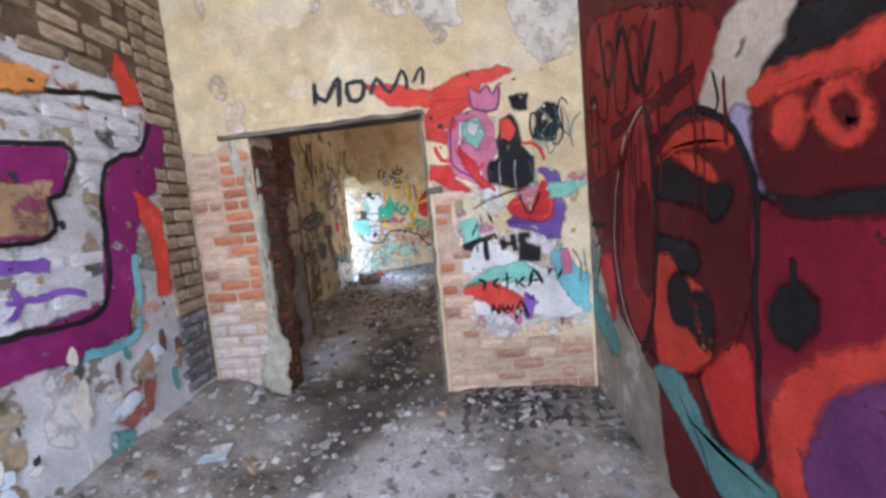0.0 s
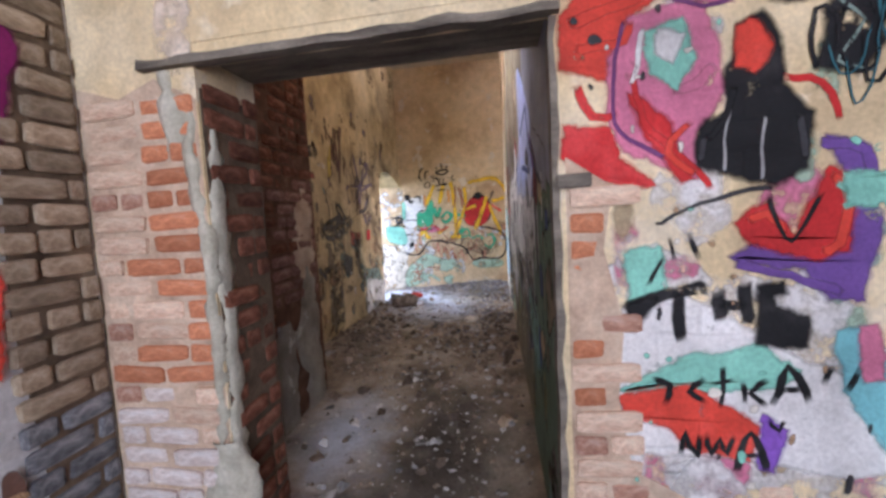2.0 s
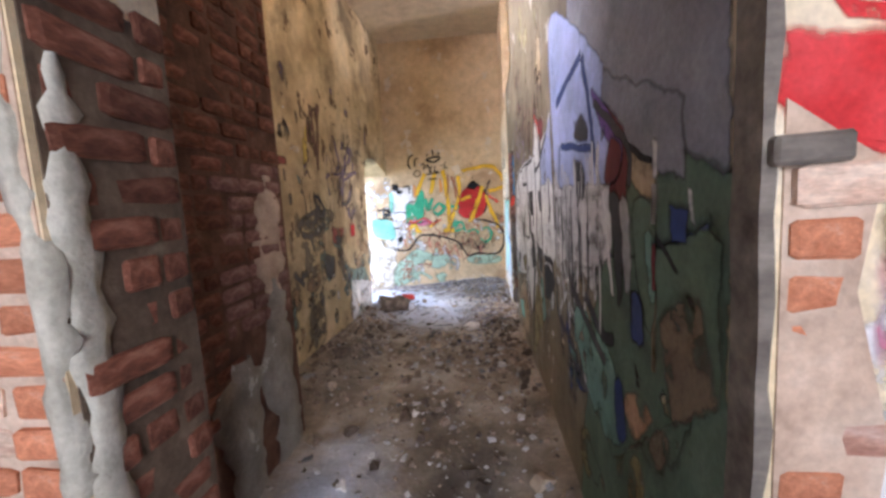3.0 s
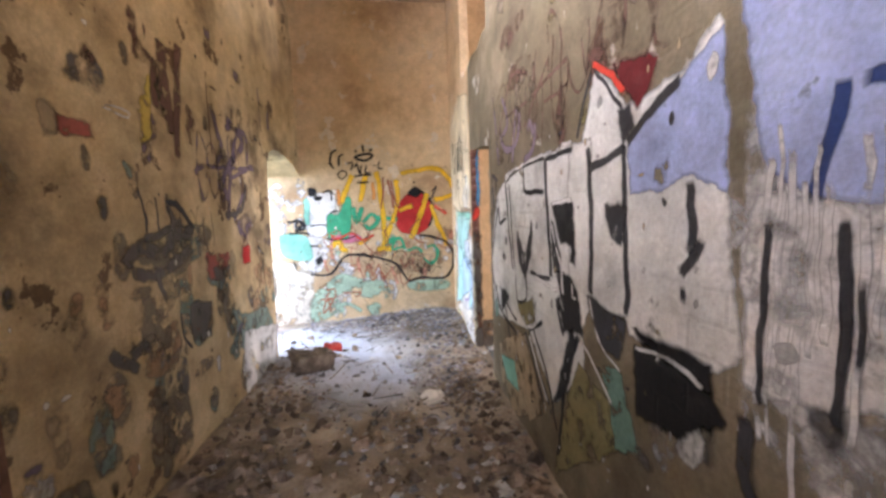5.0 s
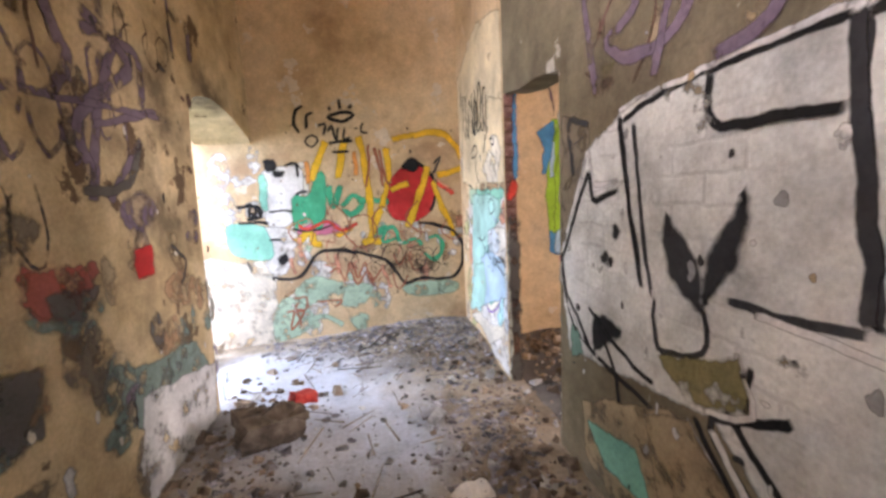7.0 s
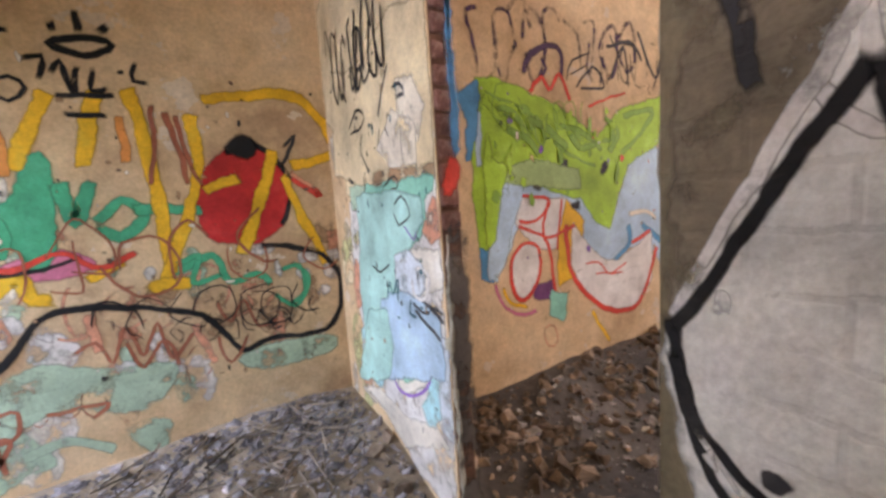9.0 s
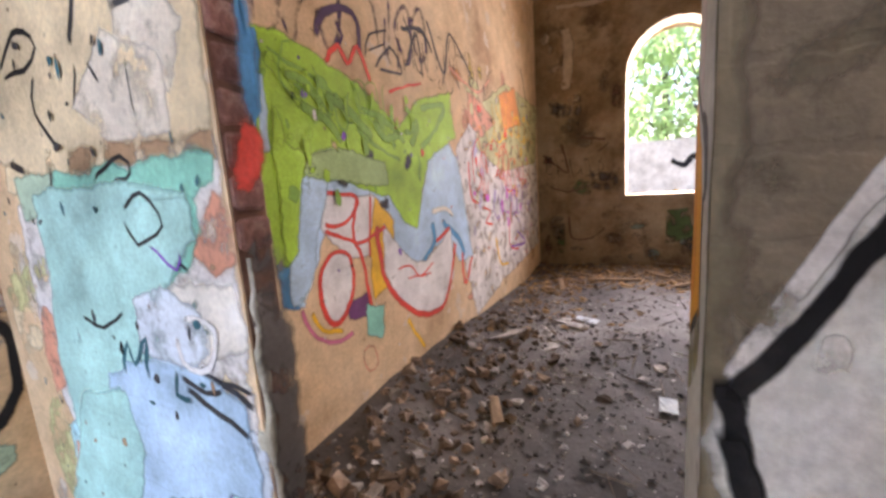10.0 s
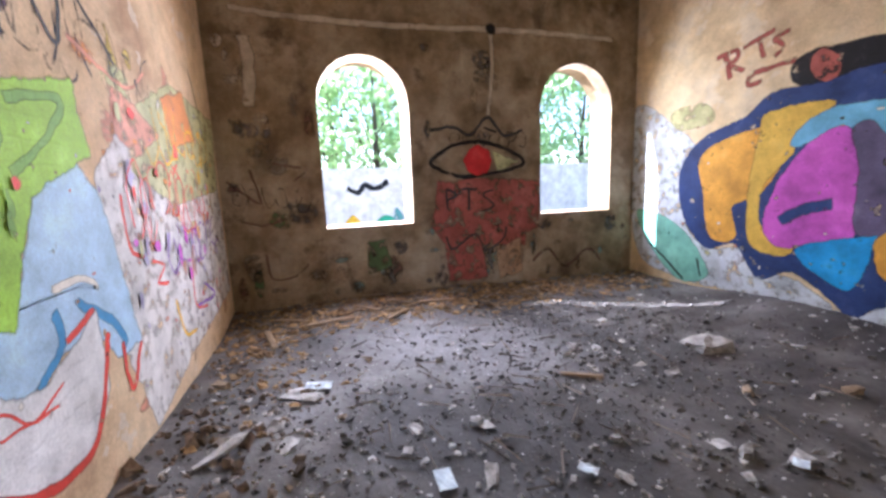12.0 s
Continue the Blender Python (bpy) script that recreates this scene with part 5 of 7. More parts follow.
fill("maroon", "6.38,2.03 6.26,2.00 6.13,1.96 6.22,1.84 6.29,1.91", sharp=True)
line("scarlet", 0.028, "6.54,2.09 6.42,2.02 6.30,1.90")
line("brown", 0.028, "8.02,2.04 7.64,2.37 7.31,2.30")
line("brown", 0.023, "7.39,2.00 7.14,2.17 6.98,2.27")
line("brown", 0.020, "7.08,2.07 6.90,2.06 6.74,2.09")
line("brown", 0.021, "7.76,2.15 7.32,2.15 6.99,2.18 6.75,2.18")
line("brown", 0.020, "6.89,1.91 6.86,2.07")
fill("greyblue", "4.92,1.89 4.35,1.66 4.35,1.50 4.63,1.57 4.91,1.77", sharp=True)
fill("camogreen", "4.87,1.25 4.59,1.29 4.38,1.36 4.28,1.38 4.21,1.36 4.20,1.09 4.82,0.56 5.17,0.82", sharp=True)
fill("camobrown", "4.45,1.15 4.36,1.24 4.28,1.24 4.22,1.07 4.38,0.94", sharp=True)
fill("navy", "4.40,1.44 4.33,1.43 4.34,1.37 4.39,1.37", sharp=True)
fill("navy", "4.65,1.17 4.58,1.19 4.57,1.07 4.64,1.05", sharp=True)
fill("maroon", "4.95,1.82 4.70,1.66 4.66,1.56 4.68,1.45 4.81,1.46 4.89,1.61", sharp=True)
fill("lavblue", "5.78,2.33 4.97,1.94 4.92,1.50 5.51,1.53 5.62,1.75", sharp=True)
line("black", 0.021, "5.62,1.73 5.15,1.97 4.94,1.51")
line("black", 0.017, "5.62,1.72 5.23,1.69 5.19,1.77")
line("black", 0.020, "5.62,1.72 5.69,1.44")
line("palewash", 0.022, "4.90,1.52 4.87,1.35 4.84,1.21")
line("palewash", 0.028, "5.51,1.53 5.47,1.18")
line("palewash", 0.023, "5.13,1.51 5.17,1.26")
line("charcoal", 0.020, "5.24,1.57 5.23,1.30")
line("charcoal", 0.017, "5.01,1.31 4.98,1.12 4.84,0.89")
line("palewash", 0.016, "5.49,0.94 5.17,0.87 4.84,0.87")
line("black", 0.021, "4.48,1.37 4.42,1.33 4.36,1.29")
line("black", 0.019, "4.33,1.26 4.29,1.21")
line("charcoal", 0.014, "4.63,1.61 4.54,1.56 4.46,1.55")
line("palewash", 0.016, "4.32,1.48 4.31,1.44 4.30,1.39")
line("charcoal", 0.041, "6.57,1.77 6.54,1.45 6.55,1.14")
line("charcoal", 0.032, "6.30,1.74 6.29,1.43 6.28,1.12")
line("charcoal", 0.023, "7.04,1.77 7.01,1.43 6.96,1.15")
line("charcoal", 0.026, "6.53,2.07 6.60,1.95 6.67,1.81")
line("charcoal", 0.020, "6.52,2.07 6.40,1.94 6.31,1.85")
fill("charcoal", "6.34,1.85 6.28,1.86 6.24,1.79 6.31,1.75", sharp=True)
line("charcoal", 0.037, "6.29,1.73 6.19,1.80 6.02,1.87")
line("charcoal", 0.038, "6.57,1.67 6.42,1.70 6.29,1.73")
line("charcoal", 0.039, "5.98,1.59 5.97,1.48 5.97,1.37")
line("charcoal", 0.033, "6.02,1.32 5.97,1.37 5.92,1.43")
line("charcoal", 0.031, "6.00,1.31 6.01,1.23")
fill("charcoal", "6.58,1.13 6.41,1.12 6.28,1.10 6.33,0.96 6.45,0.94", sharp=True)
fill("charcoal", "6.43,1.53 6.28,1.51 6.32,1.39 6.39,1.41", sharp=True)
fill("black", "6.23,1.04 6.06,1.06 5.91,1.04 5.84,0.97 6.01,0.84 6.21,0.79", sharp=True)
fill("black", "6.24,1.09 6.03,1.10 5.89,1.08 5.88,1.02 6.05,1.04", sharp=True)
line("palewash", 0.017, "6.23,1.04 6.05,1.05 5.91,1.02")
fill("olive", "6.66,0.80 6.39,0.74 6.25,0.65 6.94,0.08 6.81,0.53", sharp=True)
fill("tealdull", "6.45,0.88 6.31,0.90 6.21,0.67 6.35,0.57 6.39,0.76", sharp=True)
line("black", 0.037, "6.66,0.93 6.81,0.63 6.91,0.18")
line("palewash", 0.016, "6.70,0.94 6.50,0.84 6.37,0.74")
line("palewash", 0.014, "6.56,1.14 6.48,0.97 6.31,0.90")
line("black", 0.030, "7.31,0.81 7.06,0.58 6.92,0.32")
line("black", 0.024, "7.81,1.71 7.52,1.77 7.31,1.78 7.06,1.78")
line("charcoal", 0.039, "7.06,1.79 7.02,1.49 6.98,1.15")
line("charcoal", 0.028, "6.98,1.14 7.17,1.12 7.32,1.14")
line("charcoal", 0.026, "7.74,1.69 7.68,1.32 7.62,1.06")
line("black", 0.029, "7.05,1.77 6.86,1.78 6.71,1.78")
line("palewash", 0.026, "7.05,1.80 6.86,1.81 6.72,1.81")
line("palewash", 0.019, "7.84,1.75 7.40,1.79 7.07,1.80")
line("black", 0.028, "8.31,1.13 8.21,0.80 7.92,0.69 7.60,0.64")
line("palewash", 0.024, "8.13,1.58 8.04,1.44 7.79,1.48")
fill("black", "6.96,1.54 6.71,1.53 6.69,1.26 6.73,1.27 6.73,1.34 6.85,1.35", sharp=True)
fill("charcoal", "6.96,1.45 6.86,1.30 6.86,1.21 6.92,1.18 6.95,1.26", sharp=True)
fill("charcoal", "7.57,1.37 7.43,1.22 7.40,1.06 7.54,1.18", sharp=True)
fill("charcoal", "7.27,1.44 7.30,1.26 7.39,1.09 7.38,1.23", sharp=True)
fill("black", "6.90,1.19 6.74,1.18 6.64,1.08 6.62,0.93 6.71,0.94 6.82,0.90 6.85,0.98 6.92,1.04 6.86,1.08", sharp=True)
fill("black", "6.81,0.78 6.73,0.94 6.69,0.88 6.79,0.61 6.95,0.47", sharp=True)
line("black", 0.031, "7.11,0.87 7.30,0.78 7.35,0.72 7.19,0.57 7.02,0.41")
line("black", 0.023, "7.23,0.98 7.24,0.82")
line("palewash", 0.015, "6.92,1.18 6.82,1.00")
line("palewash", 0.018, "7.45,0.71 7.24,0.53 7.07,0.36")
fill("tanmuddy", "7.52,0.68 7.38,0.65 7.08,0.35 7.69,0.00 8.05,0.15 8.10,0.41", sharp=True)
fill("mint", "8.05,0.33 7.69,0.42 7.59,0.24 7.90,0.20", sharp=True)
fill("brownwash", "8.29,1.81 8.04,1.72 8.05,1.64 8.10,1.52 8.22,1.31 8.31,1.15", sharp=True)
line("palewash", 0.028, "8.31,1.12 8.22,1.31 8.10,1.52 8.04,1.62 8.00,1.48 7.82,1.49")
line("black", 0.029, "8.30,1.09 8.20,1.28 8.04,1.54")
line("black", 0.031, "8.04,1.55 8.01,1.42 7.94,1.42 7.82,1.45")
line("black", 0.032, "8.30,1.06 8.27,0.94 8.15,0.84 8.03,0.71")
line("palewash", 0.016, "8.26,0.92 8.18,0.83 8.09,0.72")
line("charcoal", 0.033, "8.04,1.73 8.21,1.78 8.22,1.70 8.18,1.51")
line("charcoal", 0.006, "8.18,1.65 8.11,1.68 8.07,1.69")
fill("black", "8.01,0.86 7.92,0.91 7.80,0.89 7.80,0.86 7.99,0.73 8.01,0.81", sharp=True)
fill("charcoal", "7.86,1.15 7.86,1.14 7.87,1.14 7.87,1.14 7.87,1.15 7.87,1.16 7.87,1.16 7.86,1.16", sharp=True)
fill("charcoal", "7.89,1.17 7.90,1.16 7.91,1.15 7.93,1.15 7.94,1.16 7.93,1.17 7.91,1.18 7.90,1.18", sharp=True)
fill("charcoal", "7.82,1.29 7.83,1.27 7.84,1.26 7.85,1.27 7.85,1.29 7.85,1.30 7.84,1.31 7.83,1.30", sharp=True)
fill("tealdull", "8.21,0.77 8.16,0.77 8.10,0.67 8.20,0.62", sharp=True)
fill("tanmuddy", "4.66,1.59 4.48,1.53 4.48,1.51 4.48,1.47 4.48,1.46 4.59,1.49")
fill("tanmuddy", "4.48,1.20 4.48,1.24 4.48,1.22 4.48,1.12 4.48,1.02 4.48,1.05")
fill("tealdull", "5.35,0.93 4.98,0.98 4.77,0.85 4.73,0.68 4.92,0.59 5.18,0.69")
fill("tan", "4.69,0.82 4.58,0.89 4.50,0.87 4.64,0.74")
fill("navy", "4.48,1.45 4.48,1.44 4.48,1.41 4.48,1.36 4.48,1.40")
fill("navy", "4.63,1.18 4.57,1.17 4.56,1.07 4.62,1.06")
fill("navy", "4.78,0.84 4.72,0.85 4.69,0.71 4.76,0.66")
fill("camogreen", "4.61,1.45 4.48,1.43 4.48,1.34 4.48,1.19 4.50,1.11 4.59,1.25")
fill("tealdull", "4.53,1.36 4.48,1.35 4.48,1.25 4.50,1.19")
fill("lavblue", "5.78,2.43 4.95,1.96 4.90,1.80 4.79,1.67 4.80,1.59 4.91,1.51 5.64,1.54 5.78,1.76")
fill("violetdark", "5.01,1.86 4.86,1.76 4.72,1.65 4.70,1.57 4.77,1.52 4.83,1.52 4.80,1.62 4.92,1.73")
fill("maroon", "4.80,1.65 4.72,1.62 4.71,1.55 4.81,1.51 4.87,1.53")
fill("palewash", "5.78,1.49 5.65,1.52 4.91,1.50 4.83,1.46 4.82,1.28 5.06,1.20 5.55,1.15 5.78,1.05 5.78,0.97")
line("navy", 0.050, "5.15,2.03 5.05,1.81 5.00,1.66 4.93,1.51")
line("navy", 0.045, "5.15,2.03 5.42,2.00 5.68,1.96")
line("navy", 0.035, "5.59,1.73 5.23,1.68 4.97,1.64")
line("navy", 0.035, "5.61,1.74 5.65,1.52")
fill("charcoal", "5.29,1.74 5.17,1.80 5.07,1.70")
fill("charcoal", "5.29,1.61 5.14,1.59 5.14,1.47 5.26,1.48")
line("black", 0.020, "4.68,1.62 4.57,1.57 4.48,1.55")
line("charcoal", 0.035, "4.99,1.81 4.69,1.63 4.64,1.56 4.65,1.47")
line("maroon", 0.030, "4.48,1.36 4.48,1.30 4.48,1.25 4.48,1.22")
line("palewash", 0.030, "4.48,1.61 4.48,1.56 4.48,1.50")
fill("white", "4.48,1.49 4.48,1.49 4.48,1.43 4.48,1.39 4.48,1.41 4.48,1.45")
fill("charcoal", "4.81,1.47 4.73,1.46 4.70,1.31 4.73,1.12 4.78,1.29")
fill("greywash", "4.72,1.45 4.66,1.44 4.64,1.26 4.67,1.17 4.70,1.30")
line("white", 0.030, "4.89,1.50 4.84,1.31 4.80,1.13")
line("palewash", 0.030, "5.13,1.48 5.09,1.33 5.08,1.18")
line("palewash", 0.030, "5.44,1.48 5.39,1.25 5.41,1.01")
line("charcoal", 0.050, "5.48,1.09 5.22,0.97 4.88,0.87")
line("charcoal", 0.050, "5.78,1.02 5.74,0.81 5.36,0.74")
line("charcoal", 0.050, "5.16,1.07 4.94,0.97 4.78,0.99")
mural(JN, "orange painted door reveal edged in black", soft=0.005)
fill("stonegrey", "0.40,0.02 0.57,0.02 0.57,2.04 0.40,2.04", sharp=True)
fill("pinkgrey", "0.56,1.72 0.52,1.70 0.50,1.58 0.50,1.46 0.53,1.50")
fill("mustard2", "0.57,1.55 0.57,1.50 0.55,1.45 0.50,1.40 0.48,1.34 0.46,1.19 0.51,1.16 0.57,1.12 0.57,1.31 0.57,1.46")
fill("deeporange", "0.57,1.43 0.55,1.41 0.53,1.27 0.53,1.21 0.57,1.17 0.57,1.31")
fill("olive", "0.57,1.10 0.51,1.15 0.46,1.17 0.46,1.12 0.57,1.02")
fill("charcoal", "0.50,1.45 0.47,1.45 0.44,1.42 0.43,1.36 0.45,1.34 0.47,1.40")
line("black", 0.018, "0.46,1.35 0.46,1.30 0.46,1.22 0.45,1.14")
line("black", 0.020, "0.57,1.12 0.52,1.15 0.46,1.19")
line("brown", 0.003, "0.55,1.39 0.54,1.31 0.53,1.27 0.53,1.19")
line("charcoal", 0.012, "0.57,1.52 0.54,1.48 0.49,1.44")
mural(CL, "faded purple, black and red scrawls on stained plaster")
line("brown", 0.125, "1.72,2.59 1.70,2.31 1.74,2.05")
line("brown", 0.091, "1.90,2.64 1.83,2.30 1.77,1.91")
line("brown", 0.064, "1.62,2.46 1.59,2.17")
fill("yellowpale", "1.43,2.10 1.56,2.34 1.51,2.00 1.44,1.95", sharp=True)
line("purplegrey", 0.065, "2.79,2.36 2.55,1.95 2.41,1.50")
line("purplegrey", 0.058, "2.48,2.24 2.89,2.25 2.87,1.98")
line("purplegrey", 0.043, "2.48,1.83 3.03,2.00")
line("purplegrey", 0.076, "3.55,2.57 3.55,2.44 3.55,2.45")
line("purplegrey", 0.064, "3.55,2.67 3.55,2.42")
line("brown", 0.021, "2.25,2.60 2.23,2.26 2.24,1.98")
line("brown", 0.022, "2.25,2.49 2.40,2.50")
line("charcoalwash", 0.085, "1.20,1.31 1.33,1.40 1.51,1.34 1.68,1.44 1.86,1.44")
line("charcoalwash", 0.079, "1.23,1.27 1.40,1.23 1.61,1.27 1.84,1.35")
line("charcoalwash", 0.053, "1.36,1.44 1.51,1.45 1.75,1.52")
line("charcoalwash", 0.046, "1.45,1.27 1.46,1.17 1.51,1.06")
line("charcoal", 0.022, "1.35,1.71 1.39,1.59 1.40,1.46")
line("charcoal", 0.023, "1.49,1.67 1.51,1.45")
line("charcoal", 0.025, "1.69,1.65 1.86,1.49")
line("brickred", 0.081, "1.99,1.28 2.16,1.18 2.37,1.24")
line("brickred", 0.073, "2.02,1.18 2.10,1.09 2.29,1.13")
line("red", 0.056, "2.67,1.28 2.69,1.12")
line("brickred", 0.072, "0.90,1.94 1.01,1.94 1.09,1.95")
line("charcoalwash", 0.060, "1.03,0.94 1.11,0.85 1.22,0.77")
line("charcoalwash", 0.069, "1.16,0.85 1.28,0.87 1.30,0.75")
line("greygreen", 0.037, "1.26,1.84 1.30,1.79 1.32,1.74")
line("tan", 0.043, "1.78,1.26 1.76,1.10")
line("palewash", 0.012, "1.16,2.07 1.35,2.06 1.33,2.10 1.18,2.08")
line("greygreen", 0.068, "1.80,0.92 1.91,0.83 1.86,0.79")
line("charcoal", 0.026, "2.96,1.26 3.12,1.14 3.02,1.01")
line("charcoal", 0.021, "1.63,0.97 1.64,0.81 1.73,0.71")
fill("palewash", "2.49,0.36 3.11,0.31 3.06,0.00 2.47,0.07", sharp=True)
mural(CR, "fine black and white outlines over the silver letters", 0.0058)
line("black", 0.034, "7.82,1.74 7.76,1.42 7.67,1.08")
line("black", 0.030, "7.39,1.78 7.39,1.63 7.20,1.61 7.05,1.61")
line("black", 0.026, "8.05,0.92 7.80,0.79 7.59,0.74")
line("black", 0.026, "7.99,0.90 7.84,0.69 7.80,0.55")
line("white", 0.020, "6.97,1.45 6.91,1.34 6.85,1.23 6.82,1.09")
line("white", 0.020, "6.96,1.54 6.82,1.55 6.71,1.55")
line("white", 0.022, "7.27,1.00 7.25,0.92 7.21,0.84 7.38,0.76")
line("white", 0.030, "7.35,0.73 7.22,0.59 7.05,0.42")
line("white", 0.022, "7.23,1.11 7.04,1.10 6.89,1.10")
line("black", 0.030, "7.41,0.73 7.28,0.58 7.10,0.39")
line("white", 0.020, "6.72,1.18 6.72,1.10 6.67,1.10")
line("charcoal", 0.024, "7.60,1.07 7.58,0.89 7.39,0.95 7.39,1.09")
line("black", 0.030, "6.91,1.04 6.85,0.92 6.82,0.87")
fill("olive", "7.56,0.86 7.27,0.97 7.23,0.85 7.42,0.76", sharp=True)
fill("tanmuddy", "7.63,0.60 7.43,0.70 7.29,0.55 7.11,0.36 7.35,0.14 7.56,0.33", sharp=True)
line("purplegrey", 0.045, "8.12,2.39 8.04,2.07 7.98,1.84")
line("purplegrey", 0.045, "7.87,2.33 7.73,2.10 7.91,2.04 7.77,1.93 7.53,1.95 7.45,2.13")
line("purplegrey", 0.045, "7.40,1.81 7.23,1.85 7.18,2.00")
line("purplegrey", 0.045, "7.64,1.82 7.57,2.04 7.51,2.18")
line("purplegrey", 0.045, "7.32,1.96 7.27,2.02 7.20,1.91")
mural(CL, "broad purple-grey and charcoal tags on the ochre wall", 0.0068)
line("purplegrey", 0.070, "2.27,2.37 2.34,2.18 2.38,2.06 2.24,1.90")
line("purplegrey", 0.070, "2.50,2.32 2.80,2.17 2.48,1.93 2.37,1.80 2.43,1.60")
line("purplegrey", 0.040, "1.95,1.83 2.05,1.89 2.42,1.92 3.12,1.97")
line("purplegrey", 0.050, "2.83,1.82 2.65,1.65 2.50,1.51")
line("purplegrey", 0.030, "3.30,2.58 3.30,2.36 3.30,2.67 3.30,2.47 3.30,2.79")
line("charcoal", 0.040, "1.57,1.64 1.72,1.60 1.88,1.47")
line("charcoalwash", 0.050, "1.51,1.46 1.66,1.47 1.87,1.46")
line("charcoalwash", 0.050, "1.59,1.61 1.65,1.51 1.57,1.39 1.68,1.30")
line("charcoalwash", 0.050, "2.81,1.82 2.66,1.59 2.34,1.55")
fill("brickred", "2.01,1.27 2.26,1.26 2.34,1.14 2.07,1.09 1.98,1.18", sharp=True)
fill("red", "2.63,1.27 2.77,1.28 2.76,1.15 2.62,1.14", sharp=True)
fill("charcoalwash", "2.08,1.17 2.35,1.16 2.23,1.05 2.09,1.07", sharp=True)
fill("charcoalwash", "1.73,0.99 2.00,0.94 1.97,0.71 1.75,0.74", sharp=True)
fill("greygreen", "2.48,0.72 3.09,0.65 3.30,0.29 2.71,0.25 2.45,0.46", sharp=True)
fill("palewash", "2.53,0.56 3.30,0.41 3.24,0.05 2.46,0.07 2.42,0.27", sharp=True)
mural(GW, "green paint run down beside the bubble letters", 0.0058)
fill("green2", "1.14,1.75 1.17,1.61 1.27,1.56 1.26,1.48 1.22,1.33 1.19,1.11 1.12,1.07 1.10,1.21 1.12,1.42 1.11,1.60")
fill("skyblue", "1.26,1.44 1.39,1.46 1.40,1.39 1.29,1.15 1.22,0.93 1.11,0.87 1.12,1.05 1.18,1.11")
fill("sagegrey", "1.31,1.56 1.52,1.59 1.93,1.53 1.95,1.39 1.55,1.43 1.27,1.47", sharp=True)
line("olivegreen", 0.050, "1.21,1.92 1.33,1.90 1.44,1.81")
line("olivegreen", 0.050, "1.47,1.85 1.62,1.82 1.83,1.67")
line("olivegreen", 0.050, "1.29,1.78 1.45,1.74 1.56,1.63")
line("olivegreen", 0.050, "2.21,1.90 2.37,1.80 2.27,1.64")
line("olivegreen", 0.050, "1.85,1.77 1.96,1.68 2.12,1.72")
mural(CR, "white and black runs of wet paint", 0.0060)
drips("palewash", 4.9, 5.75, 1.6, 24, 0.8, 0.018, 41)
drips("charcoal", 4.9, 5.75, 1.45, 16, 0.6, 0.016, 42)
mural(RW, "thin black and dark red runs of spray paint", 0.0060)
drips("deepred", 2.6, 3.9, 1.7, 14, 0.6, 0.02, 43)
scrawl("deepred", 0.03, 2.9, 1.7, 1.0, 0.6, 7, 44)
mural(RW, "dark red oval mask with a pale outline", 0.0052, 0.03)
fill("oxblood", "3.23,1.74 3.39,1.62 3.51,1.38 3.56,1.06 3.50,0.78 3.34,0.63 3.20,0.86 3.17,1.23 3.18,1.53")
fill("deepred", "3.23,1.42 3.33,1.34 3.35,1.10 3.30,0.91 3.20,0.94 3.19,1.23")
line("cream", 0.012, "3.23,1.78 3.45,1.66 3.59,1.40 3.65,1.09 3.55,0.74 3.35,0.58")
line("black", 0.035, "3.22,1.76 3.15,1.45 3.15,1.11 3.22,0.77 3.35,0.57")
mural(EW, "thin black and red overlapping tag lines", 0.0060)
scrawl("brick", 0.014, -1.5, 1.0, 1.8, 0.4, 8, 46)
scrawl("black", 0.011, -1.0, 0.7, 1.2, 0.3, 7, 48)
mural(CR, "chipped places and rough lumps in the silver paint", 0.0062, 0.006)
blotches(("greywash", "charcoal", "tanmuddy", "palewash"), 5.6, 8.25, 0.2, 2.0, 90, 0.006, 0.028, 61)
mural(CL, "chipped places in the ochre plaster", 0.0062, 0.006)
blotches(("brown", "charcoal", "limewash", "tan"), 0.2, 3.5, 0.3, 3.0, 80, 0.006, 0.025, 63)
mural(EW, "chipped places in the end wall paint", 0.0062, 0.006)
blotches(("brown", "limewash", "tan", "black"), -1.6, 0.4, 0.25, 2.2, 70, 0.004, 0.018, 64)
mural(GW, "chipped places and stray spots of paint", 0.0062, 0.006)
blotches(("limewash", "black", "tan", "scarlet", "violet"), 1.0, 5.4, 0.3, 2.3, 90, 0.005, 0.03, 65)
blotches(("green2", "olivegreen"), 1.1, 2.4, 1.3, 2.0, 40, 0.012, 0.05, 71)
scrawl("olivegreen", 0.012, 1.2, 1.75, 0.8, 0.3, 8, 72)
blotches(("yellow", "orange", "scarlet", "lavender", "olivepale"), 3.2, 5.5, 1.2, 2.2, 46, 0.02, 0.08, 73)
blotches(("lavender", "salmon", "magenta"), 3.2, 5.5, 0.6, 1.3, 26, 0.02, 0.07, 74)
scrawl("scarlet", 0.018, 3.3, 1.3, 1.6, 0.5, 9, 75)
scrawl("violet", 0.014, 3.8, 0.95, 1.4, 0.4, 7, 76)
scrawl("yellow", 0.02, 3.6, 1.8, 1.6, 0.4, 7, 77)
mural(RR, "chipped places in the mural", 0.0062, 0.006)
blotches(("limewash", "charcoal", "tan"), 2.0, 5.6, 0.3, 2.4, 60, 0.006, 0.025, 66)
mural(DW, "chipped places on the doorway wall", 0.0062, 0.006)
blotches(("limewash", "charcoal", "tan", "mint"), 0.45, 1.45, 0.5, 2.4, 50, 0.005, 0.022, 67)
mural(LW, "chipped places in the torn plaster", 0.0206, 0.006)
